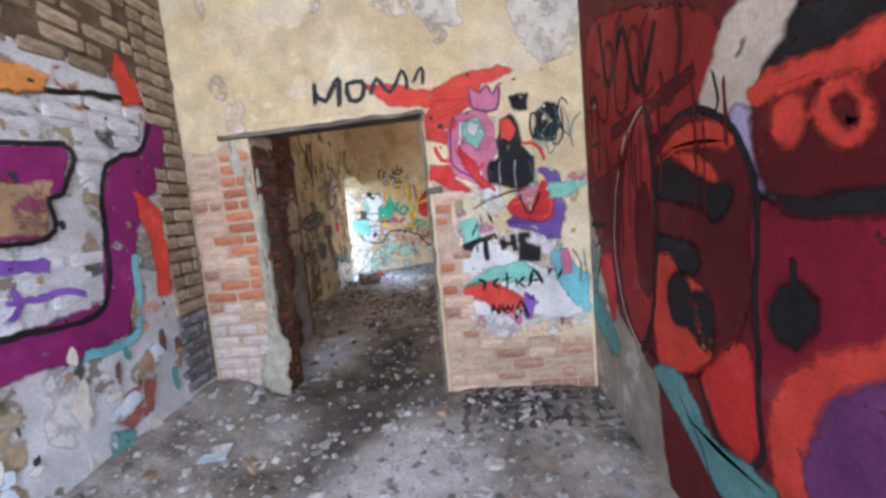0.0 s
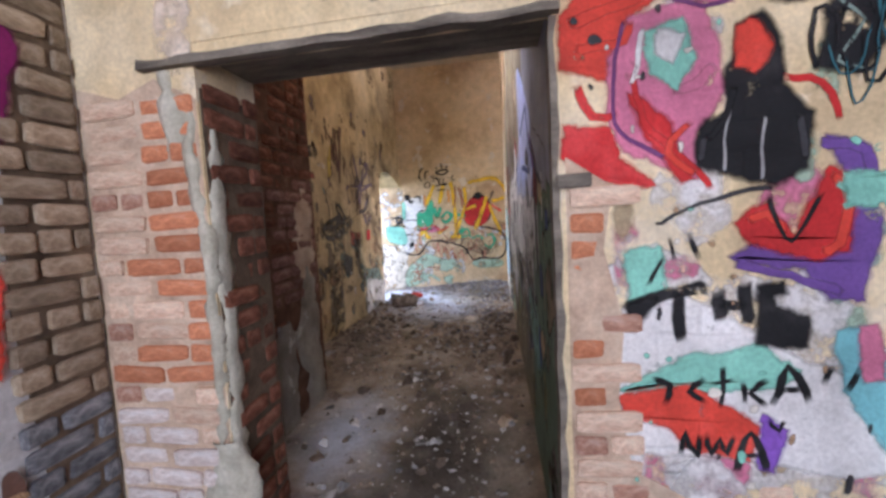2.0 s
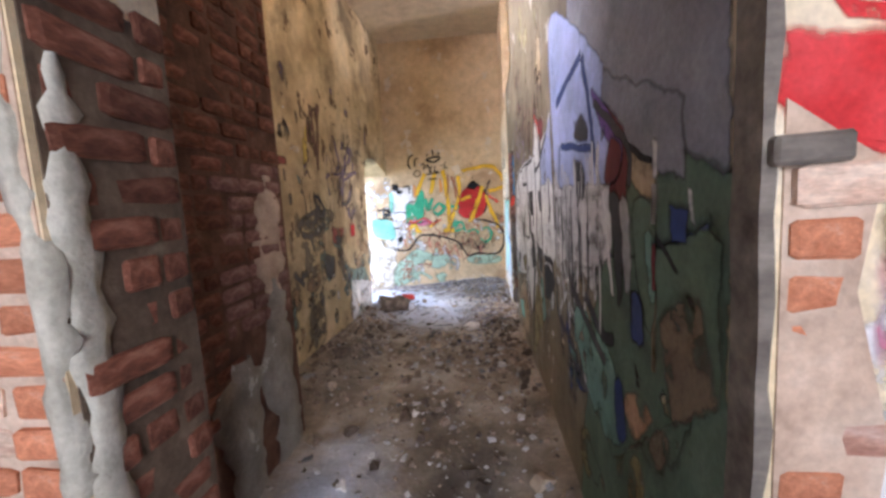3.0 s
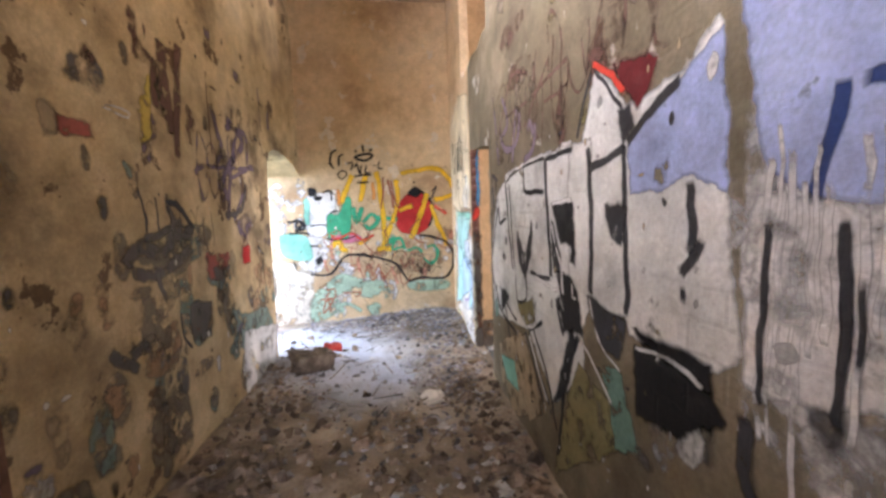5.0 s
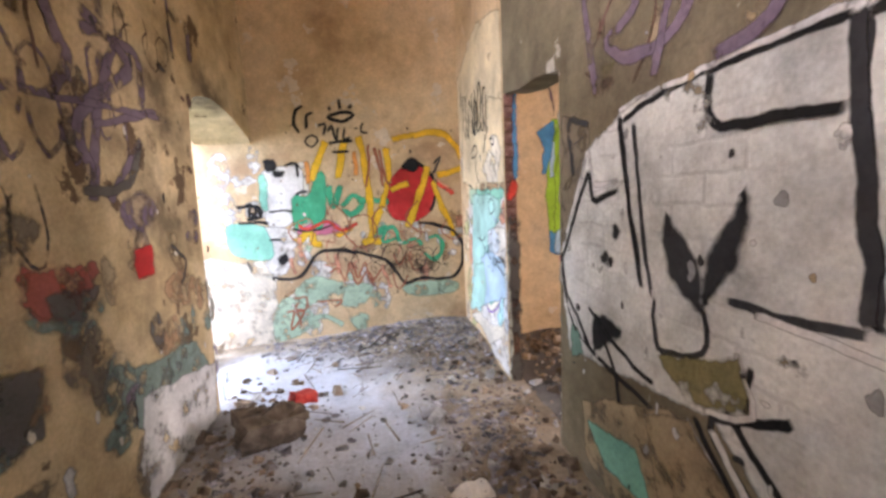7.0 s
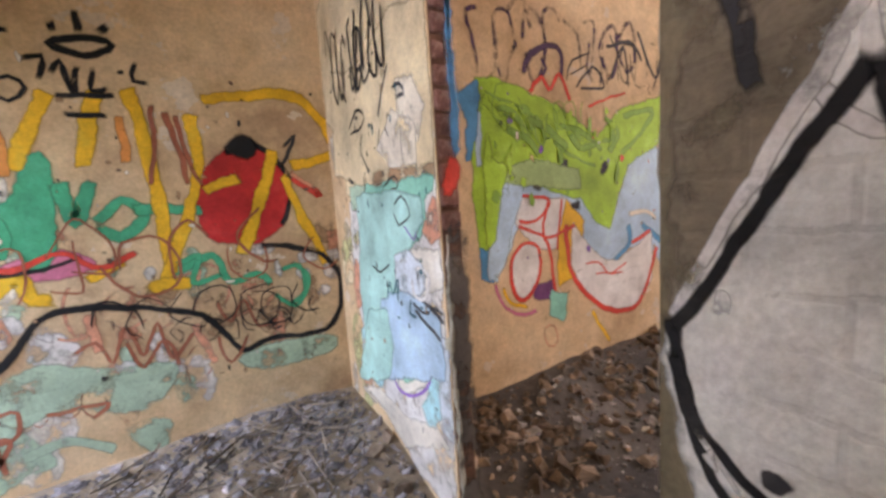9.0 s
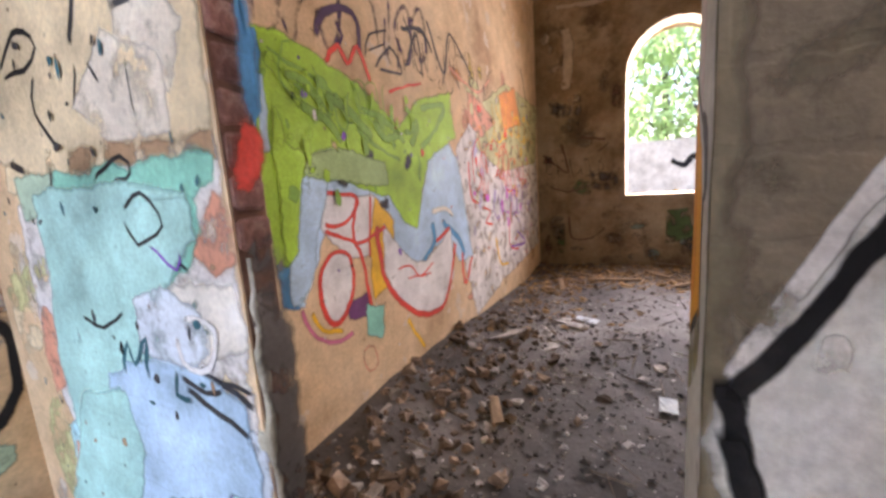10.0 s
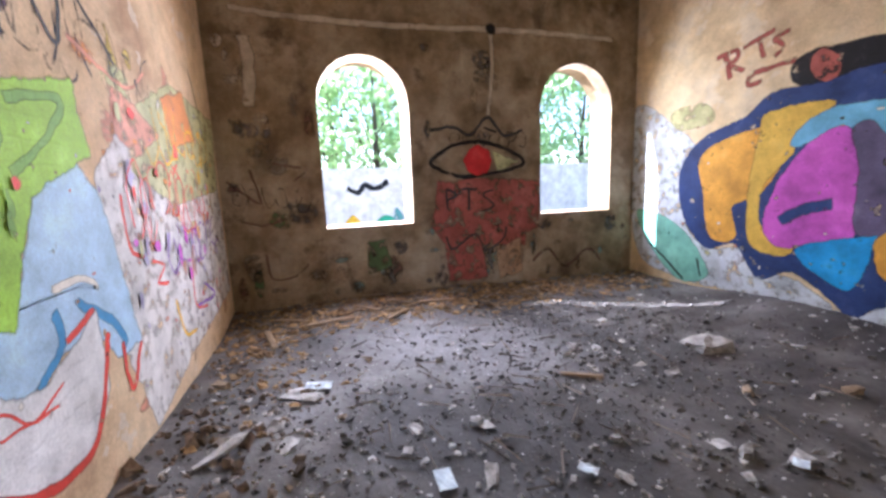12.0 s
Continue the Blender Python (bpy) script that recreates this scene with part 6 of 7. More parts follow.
blotches(("charcoal", "tan", "brown"), 2.2, 3.8, 0.4, 2.2, 40, 0.006, 0.03, 68)
blotches(("palebluewash", "limewash", "teal"), 2.3, 3.75, 0.1, 0.85, 26, 0.03, 0.11, 78)
blotches(("brown", "tan", "salmon"), 3.2, 3.8, 0.5, 1.0, 12, 0.03, 0.08, 79)
mural(SW, "chipped places and ink spots on the partition", 0.0062, 0.006)
blotches(("black", "tan", "tealdark", "charcoal"), 9.25, 10.5, 0.2, 2.1, 70, 0.005, 0.02, 69)
scrawl("black", 0.02, 9.5, 1.95, 0.9, 0.45, 9, 70)
mural(SW, "turquoise and pale blue washes with dark lettering", 0.0058)
fill("aqua", "10.12,1.43 9.63,1.43 9.32,1.40 9.31,1.30 9.46,1.19 9.62,1.08 9.45,0.98 9.74,0.82 10.18,0.56 10.19,0.91 10.11,1.19", sharp=True)
fill("skyblue", "9.86,0.86 9.44,1.01 9.24,0.89 9.22,0.79 9.22,0.67 10.11,0.34", sharp=True)
fill("palebluewash", "9.63,1.13 9.46,1.17 9.34,1.11 9.34,1.02 9.47,0.97 9.63,0.98", sharp=True)
fill("aqua", "10.09,0.76 9.80,0.83 9.75,0.64 9.86,0.42 10.37,0.25", sharp=True)
line("tealdark", 0.020, "9.76,0.89 9.72,1.00 9.69,0.93 9.61,1.02 9.64,0.90")
line("tealdark", 0.018, "9.48,0.95 9.50,0.87 9.43,0.87")
line("charcoal", 0.018, "9.48,0.94 9.37,0.91 9.30,0.93")
line("charcoal", 0.022, "9.46,0.91 9.34,0.86 9.22,0.81")
line("black", 0.014, "9.60,1.37 9.50,1.41 9.43,1.33 9.55,1.28 9.60,1.34")
line("violet", 0.012, "9.51,1.28 9.40,1.22 9.37,1.27")
line("black", 0.014, "9.96,1.05 9.83,1.03 9.69,1.09")
line("white", 0.020, "9.41,1.10 9.30,1.08 9.34,0.98 9.45,0.98 9.45,1.05")
mural(JAMB, "sooty chipped jamb end with red and blue overspray", 0.0220)
fill("charcoalwash", "0.408,0.02 0.476,0.02 0.476,1.26 0.45,1.3 0.43,1.24 0.412,1.28 0.402,0.9 0.41,0.6", sharp=True)
fill("scarlet", "0.41,1.4 0.45,1.42 0.47,1.5 0.44,1.53 0.415,1.48")
fill("blue", "0.455,1.6 0.475,1.58 0.475,2.1 0.46,2.08 0.458,1.8")
mural(DW, "thin teal and black overlapping tag lines", 0.0060)
scrawl("black", 0.014, 1.1, 1.75, 0.3, 0.3, 4, 50)
scrawl("tealdark", 0.008, 1.15, 1.7, 0.3, 0.35, 4, 52)
mural_done()


# ---- bricks, broken plaster ----
BRICK_RED = mottled("red_brick", [(0.3, (0.09, 0.035, 0.024)), (0.5, (0.19, 0.07, 0.042)), (0.7, (0.32, 0.15, 0.1))], 2.6, fine=17, per_object=0.35, bump=0.5)
BRICK_ORANGE = mottled("orange_brick", [(0.3, (0.4, 0.14, 0.07)), (0.6, (0.58, 0.24, 0.13)), (0.8, (0.62, 0.42, 0.32))], 2.6, fine=17, per_object=0.25, bump=0.5)
BRICK_TAN = mottled("tan_brick", [(0.3, (0.22, 0.16, 0.11)), (0.5, (0.35, 0.27, 0.19)), (0.7, (0.48, 0.4, 0.31))], 2.6, fine=17, per_object=0.3, bump=0.5)
BRICK_PALE = mottled("limewashed_brick", [(0.3, (0.5, 0.31, 0.22)), (0.5, (0.64, 0.47, 0.35)), (0.7, (0.72, 0.59, 0.46))], 2.6, fine=17, per_object=0.18, bump=0.45)
BRICK_ROSE = mottled("rosy_worn_brick", [(0.3, (0.3, 0.14, 0.1)), (0.5, (0.45, 0.25, 0.18)), (0.7, (0.58, 0.42, 0.34))], 2.6, fine=17, per_object=0.25, bump=0.5)
BRICK_WASHED = mottled("pale_washed_brick", [(0.3, (0.5, 0.4, 0.36)), (0.48, (0.64, 0.56, 0.52)), (0.64, (0.74, 0.7, 0.68)), (0.78, (0.6, 0.42, 0.36))], 2.6, fine=17, per_object=0.1, bump=0.6)
BRICK_MAUVE = mottled("dull_mauve_brick", [(0.3, (0.13, 0.06, 0.05)), (0.5, (0.25, 0.125, 0.1)), (0.7, (0.38, 0.25, 0.21))], 2.6, fine=17, per_object=0.25, bump=0.5)
BRICK_SOOTY = mottled("sooty_brown_brick", [(0.3, (0.05, 0.04, 0.034)), (0.5, (0.13, 0.1, 0.085)), (0.7, (0.25, 0.21, 0.18))], 2.6, fine=17, per_object=0.3, bump=0.7)
# for the low bricks: soot, with the shade down there put into the colour
BRICK_GREY = mottled("shaded_sooty_grey_brick", [(0.3, (0.07, 0.075, 0.085)), (0.5, (0.17, 0.175, 0.19)), (0.72, (0.36, 0.36, 0.37))], 2.6, fine=17, per_object=0.3, bump=0.7)
FLAKING = mottled("pale_broken_plaster", [(0.3, (0.34, 0.32, 0.25)), (0.5, (0.5, 0.48, 0.39)), (0.72, (0.66, 0.64, 0.55))], 6.0, bump=0.8)
WOOD = mottled("weathered_wood", [(0.3, (0.08, 0.067, 0.057)), (0.6, (0.25, 0.22, 0.18))], 12.0, stretch=(0.2, 1, 1), bump=0.5)

DRYWOOD = mottled("dry_brown_wood", [(0.3, (0.16, 0.11, 0.07)), (0.6, (0.36, 0.27, 0.18))], 12.0, stretch=(0.2, 1, 1), bump=0.5)
BRICKS = []
for k in range(6):
    bm = bmesh.new()
    vs = box(bm, -0.5, -0.5, -0.5, 0.5, 0.5, 0.5)
    rnd = random.Random(40 + k)
    for v in vs:
        v.co += Vector((rnd.uniform(-0.05, 0.02) * (1 if v.co.x > 0 else -1), rnd.uniform(-0.1, 0.03) * (1 if v.co.y > 0 else -1), rnd.uniform(-0.12, 0.02) * (1 if v.co.z > 0 else -1)))
    bmesh.ops.bevel(bm, geom=bm.edges[:], offset=0.1, segments=1, affect="EDGES")
    BRICKS.append(mesh_from("brick", bm, BRICK_RED))
TINTED = {}


def brick(plane, u, v, length, high, mat, parent, rnd, proud=0.010, deep=0.05):
    key = (rnd.randrange(6), mat.name)
    if key not in TINTED:
        me = BRICKS[key[0]].copy()
        me.materials[0] = mat
        TINTED[key] = me
    ob = new("brick", TINTED[key])
    ob.parent = parent
    d = proud + rnd.uniform(-0.006, 0.012) - deep / 2
    m = Matrix.Identity(4)
    n = plane.n
    for i, ax in enumerate((plane.u, n, Vector((0, 0, 1)))):
        m.col[i] = (*ax, 0)
    ob.matrix_world = Matrix.Translation(plane.at(u, v, d)) @ m @ pose(0, 0, 0, 0, rnd.uniform(-2.2, 2.2), rnd.uniform(-2.5, 2.5)) @ Matrix.Diagonal((length, deep, high, 1))


def brickwork(plane, u0, u1, v0, v1, choose, parent, seed, length=0.24, high=0.08, gap=0.017, proud=0.01):
    """Courses of single bricks over a stretch of wall; choose(u, v) names the material or leaves one out."""
    rnd = random.Random(seed)
    v, row = v0 + high / 2, 0
    while v < v1:
        u = u0 - (row % 2) * length / 2
        while u < u1:
            ln = length * rnd.choice((1, 1, 1, 0.5))
            a, b = max(u, u0), min(u + ln, u1)
            if b - a > 0.05:
                m = choose((a + b) / 2, v, rnd)
                if m:
                    brick(plane, (a + b) / 2, v, b - a - gap, high - rnd.uniform(0, 0.006), m, parent, rnd, proud)
            u += ln
        v += high + gap
        row += 1


def ragged(plane, u0, u1, v0, v1, seed, mat, parent, name, label, thick=0.025, flare=0.3, lift=0.0):
    """A sheet of old plaster with a torn outline and some thickness."""
    rnd = random.Random(seed)
    bm = bmesh.new()
    n = max(6, int((v1 - v0) / 0.035))
    front, back = [], []
    for i in range(n + 1):
        v = v0 + (v1 - v0) * i / n
        w, w2 = [(u1 - u0) * max(0.06, 0.34 - flare * 0.4 * noise.noise((seed, v * 2.7, q)) - 0.12 * noise.noise((seed, v * 9.0, q)) - (0.22 * noise.noise((seed, v * 19.0, q)) + 0.2 * rnd.random()) * min(1.0, 0.1 / (u1 - u0)) - 0.2 * (v > v1 - 0.1)) for q in (0, 8)]
        c = (u0 + u1) / 2 + (u1 - u0) * 0.22 * noise.noise((v * 2.1, seed, 4))
        bulge = thick * (0.8 + 0.7 * noise.noise((v * 5, seed, 9)))
        front.append([bm.verts.new(plane.at(c + s * (w if s < 0 else w2), v, lift + bulge * (1 if abs(s) < 0.9 else 0.6))) for s in (-1, -0.4, 0.4, 1)])
        back.append([bm.verts.new(plane.at(c + s * (w if s < 0 else w2), v, lift - 0.02)) for s in (-1, 1)])
    for i in range(n):
        for j in range(3):
            bm.faces.new((front[i][j], front[i][j + 1], front[i + 1][j + 1], front[i + 1][j]))
        bm.faces.new((front[i][0], back[i][0], back[i + 1][0], front[i + 1][0]))
        bm.faces.new((front[i][3], back[i][1], back[i + 1][1], front[i + 1][3]))
    return part(name, bm, mat, parent, label, smooth=True)


PIER = Plane((-1.28, 0, 0), (0, 1, 0), (1, 0, 0))
PILLAR_SIDE = Plane((-0.84, 0, 0), (0, 1, 0), (1, 0, 0))
named = {o.name: o for o in bpy.data.objects}

ragged(DW, -0.905, -0.82, 0.3, 1.85, 3, FLAKING, named["wall_door"], "broken_plaster", "pale torn plaster edge", 0.025, 0.9)
ragged(PILLAR_SIDE, 4.1, 4.24, 0.1, 1.8, 5, FLAKING, named["wall_door"], "broken_plaster", "pale torn plaster edge", 0.02)
ragged(DW, -1.02, -0.7, -0.05, 0.62, 8, FLAKING, named["wall_door"], "broken_plaster", "thick grey plaster lump at the pillar foot", 0.035, 0.6)
ragged(PIER, 5.45, 5.9, -0.05, 1.1, 11, GREY, named["wall_brick_pier"], "broken_plaster", "grey-green plaster left on the brick", 0.03, 0.6)
ragged(PIER, 5.0, 5.5, -0.05, 0.75, 14, GREY, named["wall_brick_pier"], "broken_plaster", "grey-green plaster left on the brick", 0.035, 0.7)
ragged(PIER, 5.5, 5.88, 1.0, 1.7, 17, MORTAR, named["wall_brick_pier"], "broken_plaster", "pinkish lime smear on the brick", 0.018, 0.8)
ragged(DW, -1.02, -0.86, 1.72, 2.0, 19, FLAKING, named["wall_door"], "broken_plaster", "pale torn plaster edge", 0.02, 0.6)
ragged(JAMB, 0.385, 0.43, 0.0, 1.25, 24, FLAKING, named["wall_strip"], "broken_plaster", "chipped white plaster edge", 0.02)


bm = bmesh.new()
box(bm, 0.392, 4.075, 1.500, 0.502, 4.13, 1.544)
for v in bm.verts:
    v.co.z += 0.008 * noise.noise(v.co * 9)
bmesh.ops.bevel(bm, geom=bm.edges[:], offset=0.006, segments=1, affect="EDGES")
part("wood_plug", bm, WOOD, named["wall_door"], "dark wooden plug left in the brick jamb")
# the doorway's old frame
frame_ob = empty("door_frame", (-0.3, 4.1, 2.0), "splintered dark wooden frame of the doorway", "door frame")
bm = bmesh.new()
n = 26
rows = []
for i in range(n + 1):
    u = -1.04 + 1.46 * i / n
    lo = 2.005 + 0.035 * (u + 1.04) / 1.46 + 0.012 * noise.noise((u * 7, 1, 0))
    hi = lo + 0.03 + 0.014 * noise.noise((u * 9, 5, 0))
    rows.append([bm.verts.new(p) for p in (DW.at(u, lo, 0.035), DW.at(u, hi, 0.03), DW.at(u, hi, -0.02), DW.at(u, lo, -0.02))])
for i in range(n):
    for j in range(4):
        bm.faces.new((rows[i][j], rows[i][(j + 1) % 4], rows[i + 1][(j + 1) % 4], rows[i + 1][j]))
bm.faces.new(rows[0])
bm.faces.new(rows[-1])
o = part("head_beam", bm, WOOD, frame_ob)
o.matrix_parent_inverse = Matrix.Translation((0.3, -4.1, -2.0))
bm = bmesh.new()
rows = []
for i in range(31):
    v = 0.0 + 2.03 * i / 30
    a = 0.385 + 0.008 * noise.noise((v * 6, 2, 0))
    b = a + 0.022 + 0.012 * noise.noise((v * 8, 7, 0))
    rows.append([bm.verts.new(p) for p in (DW.at(a, v, 0.02), DW.at(b, v, 0.02), DW.at(b, v, -0.05), DW.at(a, v, -0.05))])
for i in range(30):
    for j in range(4):
        bm.faces.new((rows[i][j], rows[i][(j + 1) % 4], rows[i + 1][(j + 1) % 4], rows[i + 1][j]))
bm.faces.new(rows[0])
bm.faces.new(rows[-1])
o = part("side_post", bm, WOOD, frame_ob)
o.matrix_parent_inverse = Matrix.Translation((0.3, -4.1, -2.0))

bm = slab(DW, [(-0.838, 2.03), (0.398, 2.06), (0.398, 2.118), (-0.838, 2.088)], [], 0.07)
part("lintel_lip", bm, PLASTER, named["wall_door"], "broken plaster lip over the doorway")
# added dark sheet that darkens the lintel's underside
bm = bmesh.new()
vs = box(bm, -0.838, 4.19, 2.055, 0.398, 4.47, 2.083)
for v in vs:
    v.co.z += 0.024 * (v.co.x + 0.84)
bmesh.ops.bevel(bm, geom=bm.edges[:], offset=0.004, segments=1, affect="EDGES")
o = part("soffit_board", bm, WOOD, frame_ob, "dark board added to darken the lintel underside")
o.matrix_parent_inverse = Matrix.Translation((0.3, -4.1, -2.0))

# ---- rubble and litter ----
STONE = mottled("rubble_stone", [(0.3, (0.2, 0.19, 0.18)), (0.5, (0.38, 0.37, 0.36)), (0.72, (0.56, 0.55, 0.55))], 12.0, per_island=0.55, per_object=0.3, bump=0.5)
CHALK = mottled("white_plaster_bits", [(0.3, (0.36, 0.35, 0.34)), (0.6, (0.62, 0.62, 0.62))], 12.0, per_island=0.25, per_object=0.15)
EARTH = mottled("brown_rubble", [(0.3, (0.08, 0.06, 0.045)), (0.5, (0.19, 0.145, 0.11)), (0.72, (0.35, 0.28, 0.22))], 12.0, per_island=0.6, per_object=0.3)
TWIG = mottled("dry_twigs", [(0.3, (0.1, 0.08, 0.07)), (0.6, (0.28, 0.24, 0.2))], 20.0, per_island=0.6)
LEAFDRY = mottled("dry_leaves", [(0.3, (0.1, 0.06, 0.03)), (0.6, (0.3, 0.2, 0.1))], 20.0, per_island=0.6)


def inside(x, y):
    """Whether a spot is open floor."""
    return (-1.3 < x < 1.46 and 0.2 < y < 4.08) or (-0.8 < x < 0.36 and 4.0 < y < 4.6) or (-1.25 < x < 0.36 and 4.4 < y < 6.0) or (-1.7 < x < 0.36 and 6.0 < y < 10.58) or (0.3 < x < 0.7 and 8.36 < y < 9.14) or (0.62 < x < 5.78 and 4.5 < y < 9.83) or (1.85 < x < 5.78 and 3.93 < y < 4.6)


def stone_into(verts, faces, x, y, z, s, rnd, flat=0.55):
    base = len(verts)
    turn = Euler((rnd.uniform(-0.4, 0.4), rnd.uniform(-0.4, 0.4), rnd.uniform(0, 6.28))).to_matrix()
    ax = (s * rnd.uniform(0.7, 1.4), s * rnd.uniform(0.6, 1.0), s * flat * rnd.uniform(0.6, 1.2))
    for cx, cy, cz in ((-1, -1, -1), (1, -1, -1), (1, 1, -1), (-1, 1, -1), (-1, -1, 1), (1, -1, 1), (1, 1, 1), (-1, 1, 1)):
        k = rnd.uniform(0.7, 1.0) if cz < 0 else rnd.uniform(0.1, 0.95)
        p = turn @ Vector((cx * ax[0] * k * rnd.uniform(0.7, 1.1), cy * ax[1] * k * rnd.uniform(0.7, 1.1), cz * ax[2] * (1.0 if cz < 0 else rnd.uniform(0.1, 1.2))))
        verts.append((x + 0.5 * p.x, y + 0.5 * p.y, z + 0.5 * p.z + 0.3 * ax[2]))
    faces += [tuple(base + i for i in f) for f in ((3, 2, 1, 0), (4, 5, 6, 7), (0, 1, 5, 4), (1, 2, 6, 5), (2, 3, 7, 6), (3, 0, 4, 7))]


def strewn(name, label, category, mat, seed, zones, lo, hi, flat=0.55):
    """Countless small pieces over some zones of floor: x, y, spread x, spread y, how many."""
    rnd = random.Random(seed)
    verts, faces = [], []
    for cx, cy, sx, sy, many in zones:
        done = 0
        for _ in range(many * 4):
            x, y = rnd.gauss(cx, sx), rnd.gauss(cy, sy)
            if inside(x, y):
                s = lo * (hi / lo) ** (rnd.random() ** 2.2)
                stone_into(verts, faces, x, y, floor_z(x, y), s, rnd, flat)
                done += 1
                if done >= many:
                    break
    me = bpy.data.meshes.new(name)
    me.from_pydata(verts, [], faces)
    me.materials.append(mat)
    return tagged(new(name, me), label, category, kind="stuff")


strewn("gravel", "grey rubble gravel strewn over the earth floor", "rubble", STONE, 1, [(0.1, 2.6, 1.2, 1.1, 1500), (-1.0, 3.2, 0.4, 0.8, 400), (0.9, 3.6, 0.5, 0.5, 350), (-0.4, 6.0, 0.8, 1.2, 450), (-0.5, 7.9, 0.6, 0.5, 300)], 0.012, 0.075)
strewn("gravel", "dark sooty gravel strewn over the room floor", "rubble", mottled("sooty_gravel", [(0.3, (0.05, 0.048, 0.048)), (0.5, (0.14, 0.135, 0.13)), (0.72, (0.3, 0.29, 0.29))], 12.0, per_island=0.6), 21, [(2.8, 7.0, 1.5, 1.5, 2200), (2.4, 8.8, 1.4, 0.5, 900), (1.8, 9.4, 1.1, 0.3, 700), (3.6, 6.6, 1.2, 1.0, 2200), (2.6, 7.8, 1.1, 0.9, 1200), (4.5, 4.8, 1.2, 0.6, 700)], 0.009, 0.06)
strewn("plaster_bits", "white plaster crumbs scattered across the floor", "rubble", CHALK, 2, [(0.3, 2.8, 1.1, 0.9, 220), (-0.9, 3.0, 0.4, 0.8, 90), (-0.3, 5.6, 0.6, 1.1, 130), (-0.5, 8.5, 0.6, 1.0, 60), (2.8, 7.0, 1.4, 1.4, 300), (1.8, 7.6, 0.7, 0.9, 120), (2.6, 9.2, 1.4, 0.4, 160), (3.4, 4.3, 1.0, 0.3, 90)], 0.014, 0.08, 0.3)
strewn("brown_rubble", "brown earth and brick rubble banked along a wall", "rubble", EARTH, 3, [(1.9, 9.5, 1.2, 0.28, 620), (0.9, 9.4, 0.3, 0.3, 200), (-1.45, 7.9, 0.2, 0.9, 520), (0.2, 7.4, 0.15, 0.9, 480), (-0.6, 7.0, 0.6, 0.7, 420), (-0.3, 5.2, 0.5, 0.5, 80)], 0.02, 0.12)
strewn("leaf_litter", "dark grey leaf and twig litter heaped by the end wall", "litter", mottled("grey_litter", [(0.3, (0.09, 0.085, 0.09)), (0.5, (0.23, 0.22, 0.24)), (0.72, (0.5, 0.49, 0.53))], 12.0, per_island=0.6), 4, [(-0.3, 10.3, 0.7, 0.25, 1300), (0.15, 9.8, 0.2, 0.35, 320), (-1.0, 9.2, 0.4, 0.4, 60), (0.0, 8.5, 0.2, 0.45, 380), (-0.2, 7.8, 0.3, 0.35, 160), (-1.35, 8.5, 0.2, 0.25, 220)], 0.02, 0.09, 0.22)
strewn("dry_leaves", "dry brown leaves drifted along the wall foot", "litter", LEAFDRY, 5, [(5.35, 8.0, 0.3, 1.4, 1300), (5.4, 5.3, 0.28, 1.0, 800), (4.6, 9.4, 0.7, 0.25, 300)], 0.04, 0.16, 0.16)


def sticks(name, label, seed, zones, mat):
    rnd = random.Random(seed)
    verts, faces = [], []
    for cx, cy, sx, sy, many, length in zones:
        for _ in range(many):
            x, y = rnd.gauss(cx, sx), rnd.gauss(cy, sy)
            a, ln, w = rnd.uniform(0, 6.28), length * rnd.uniform(0.35, 1.0), rnd.uniform(0.003, 0.008)
            x1, y1 = x + ln * math.cos(a), y + ln * math.sin(a)
            if not (inside(x, y) and inside(x1, y1)):
                continue
            z0, z1 = floor_z(x, y) + rnd.uniform(0.01, 0.05), floor_z(x1, y1) + rnd.uniform(0.0, 0.04)
            s = Vector((-math.sin(a), math.cos(a), 0)) * w
            k = len(verts)
            for px, py, pz, sc in ((x, y, z0, 1), (x1, y1, z1, 0.5)):
                for o in (s * sc, -s * sc, Vector((0, 0, 1.6 * w * sc))):
                    verts.append((px + o.x, py + o.y, pz + o.z))
            faces += [(k, k + 1, k + 4, k + 3), (k + 1, k + 2, k + 5, k + 4), (k + 2, k, k + 3, k + 5), (k, k + 2, k + 1), (k + 3, k + 4, k + 5)]
    me = bpy.data.meshes.new(name)
    me.from_pydata(verts, [], faces)
    me.materials.append(mat)
    return tagged(new(name, me), label, "litter", kind="stuff")


strewn("shards", "small pale tile and plaster shards over the dark floor", "rubble", CHALK, 31, [(2.4, 7.4, 1.2, 1.2, 520), (3.8, 6.4, 1.1, 1.0, 620), (2.4, 9.0, 1.2, 0.4, 260), (0.3, 2.2, 0.9, 0.9, 260), (-0.2, 5.4, 0.5, 0.8, 120)], 0.008, 0.035, 0.3)
sticks("twigs", "dry twigs and straw lying on the rubble", 6, [(-0.3, 10.1, 0.6, 0.35, 160, 0.35), (-0.6, 8.8, 0.5, 0.6, 40, 0.3), (5.3, 7.8, 0.3, 1.3, 150, 0.4), (5.4, 5.2, 0.25, 0.8, 60, 0.35), (3.0, 7.5, 1.4, 1.2, 150, 0.25)], TWIG)


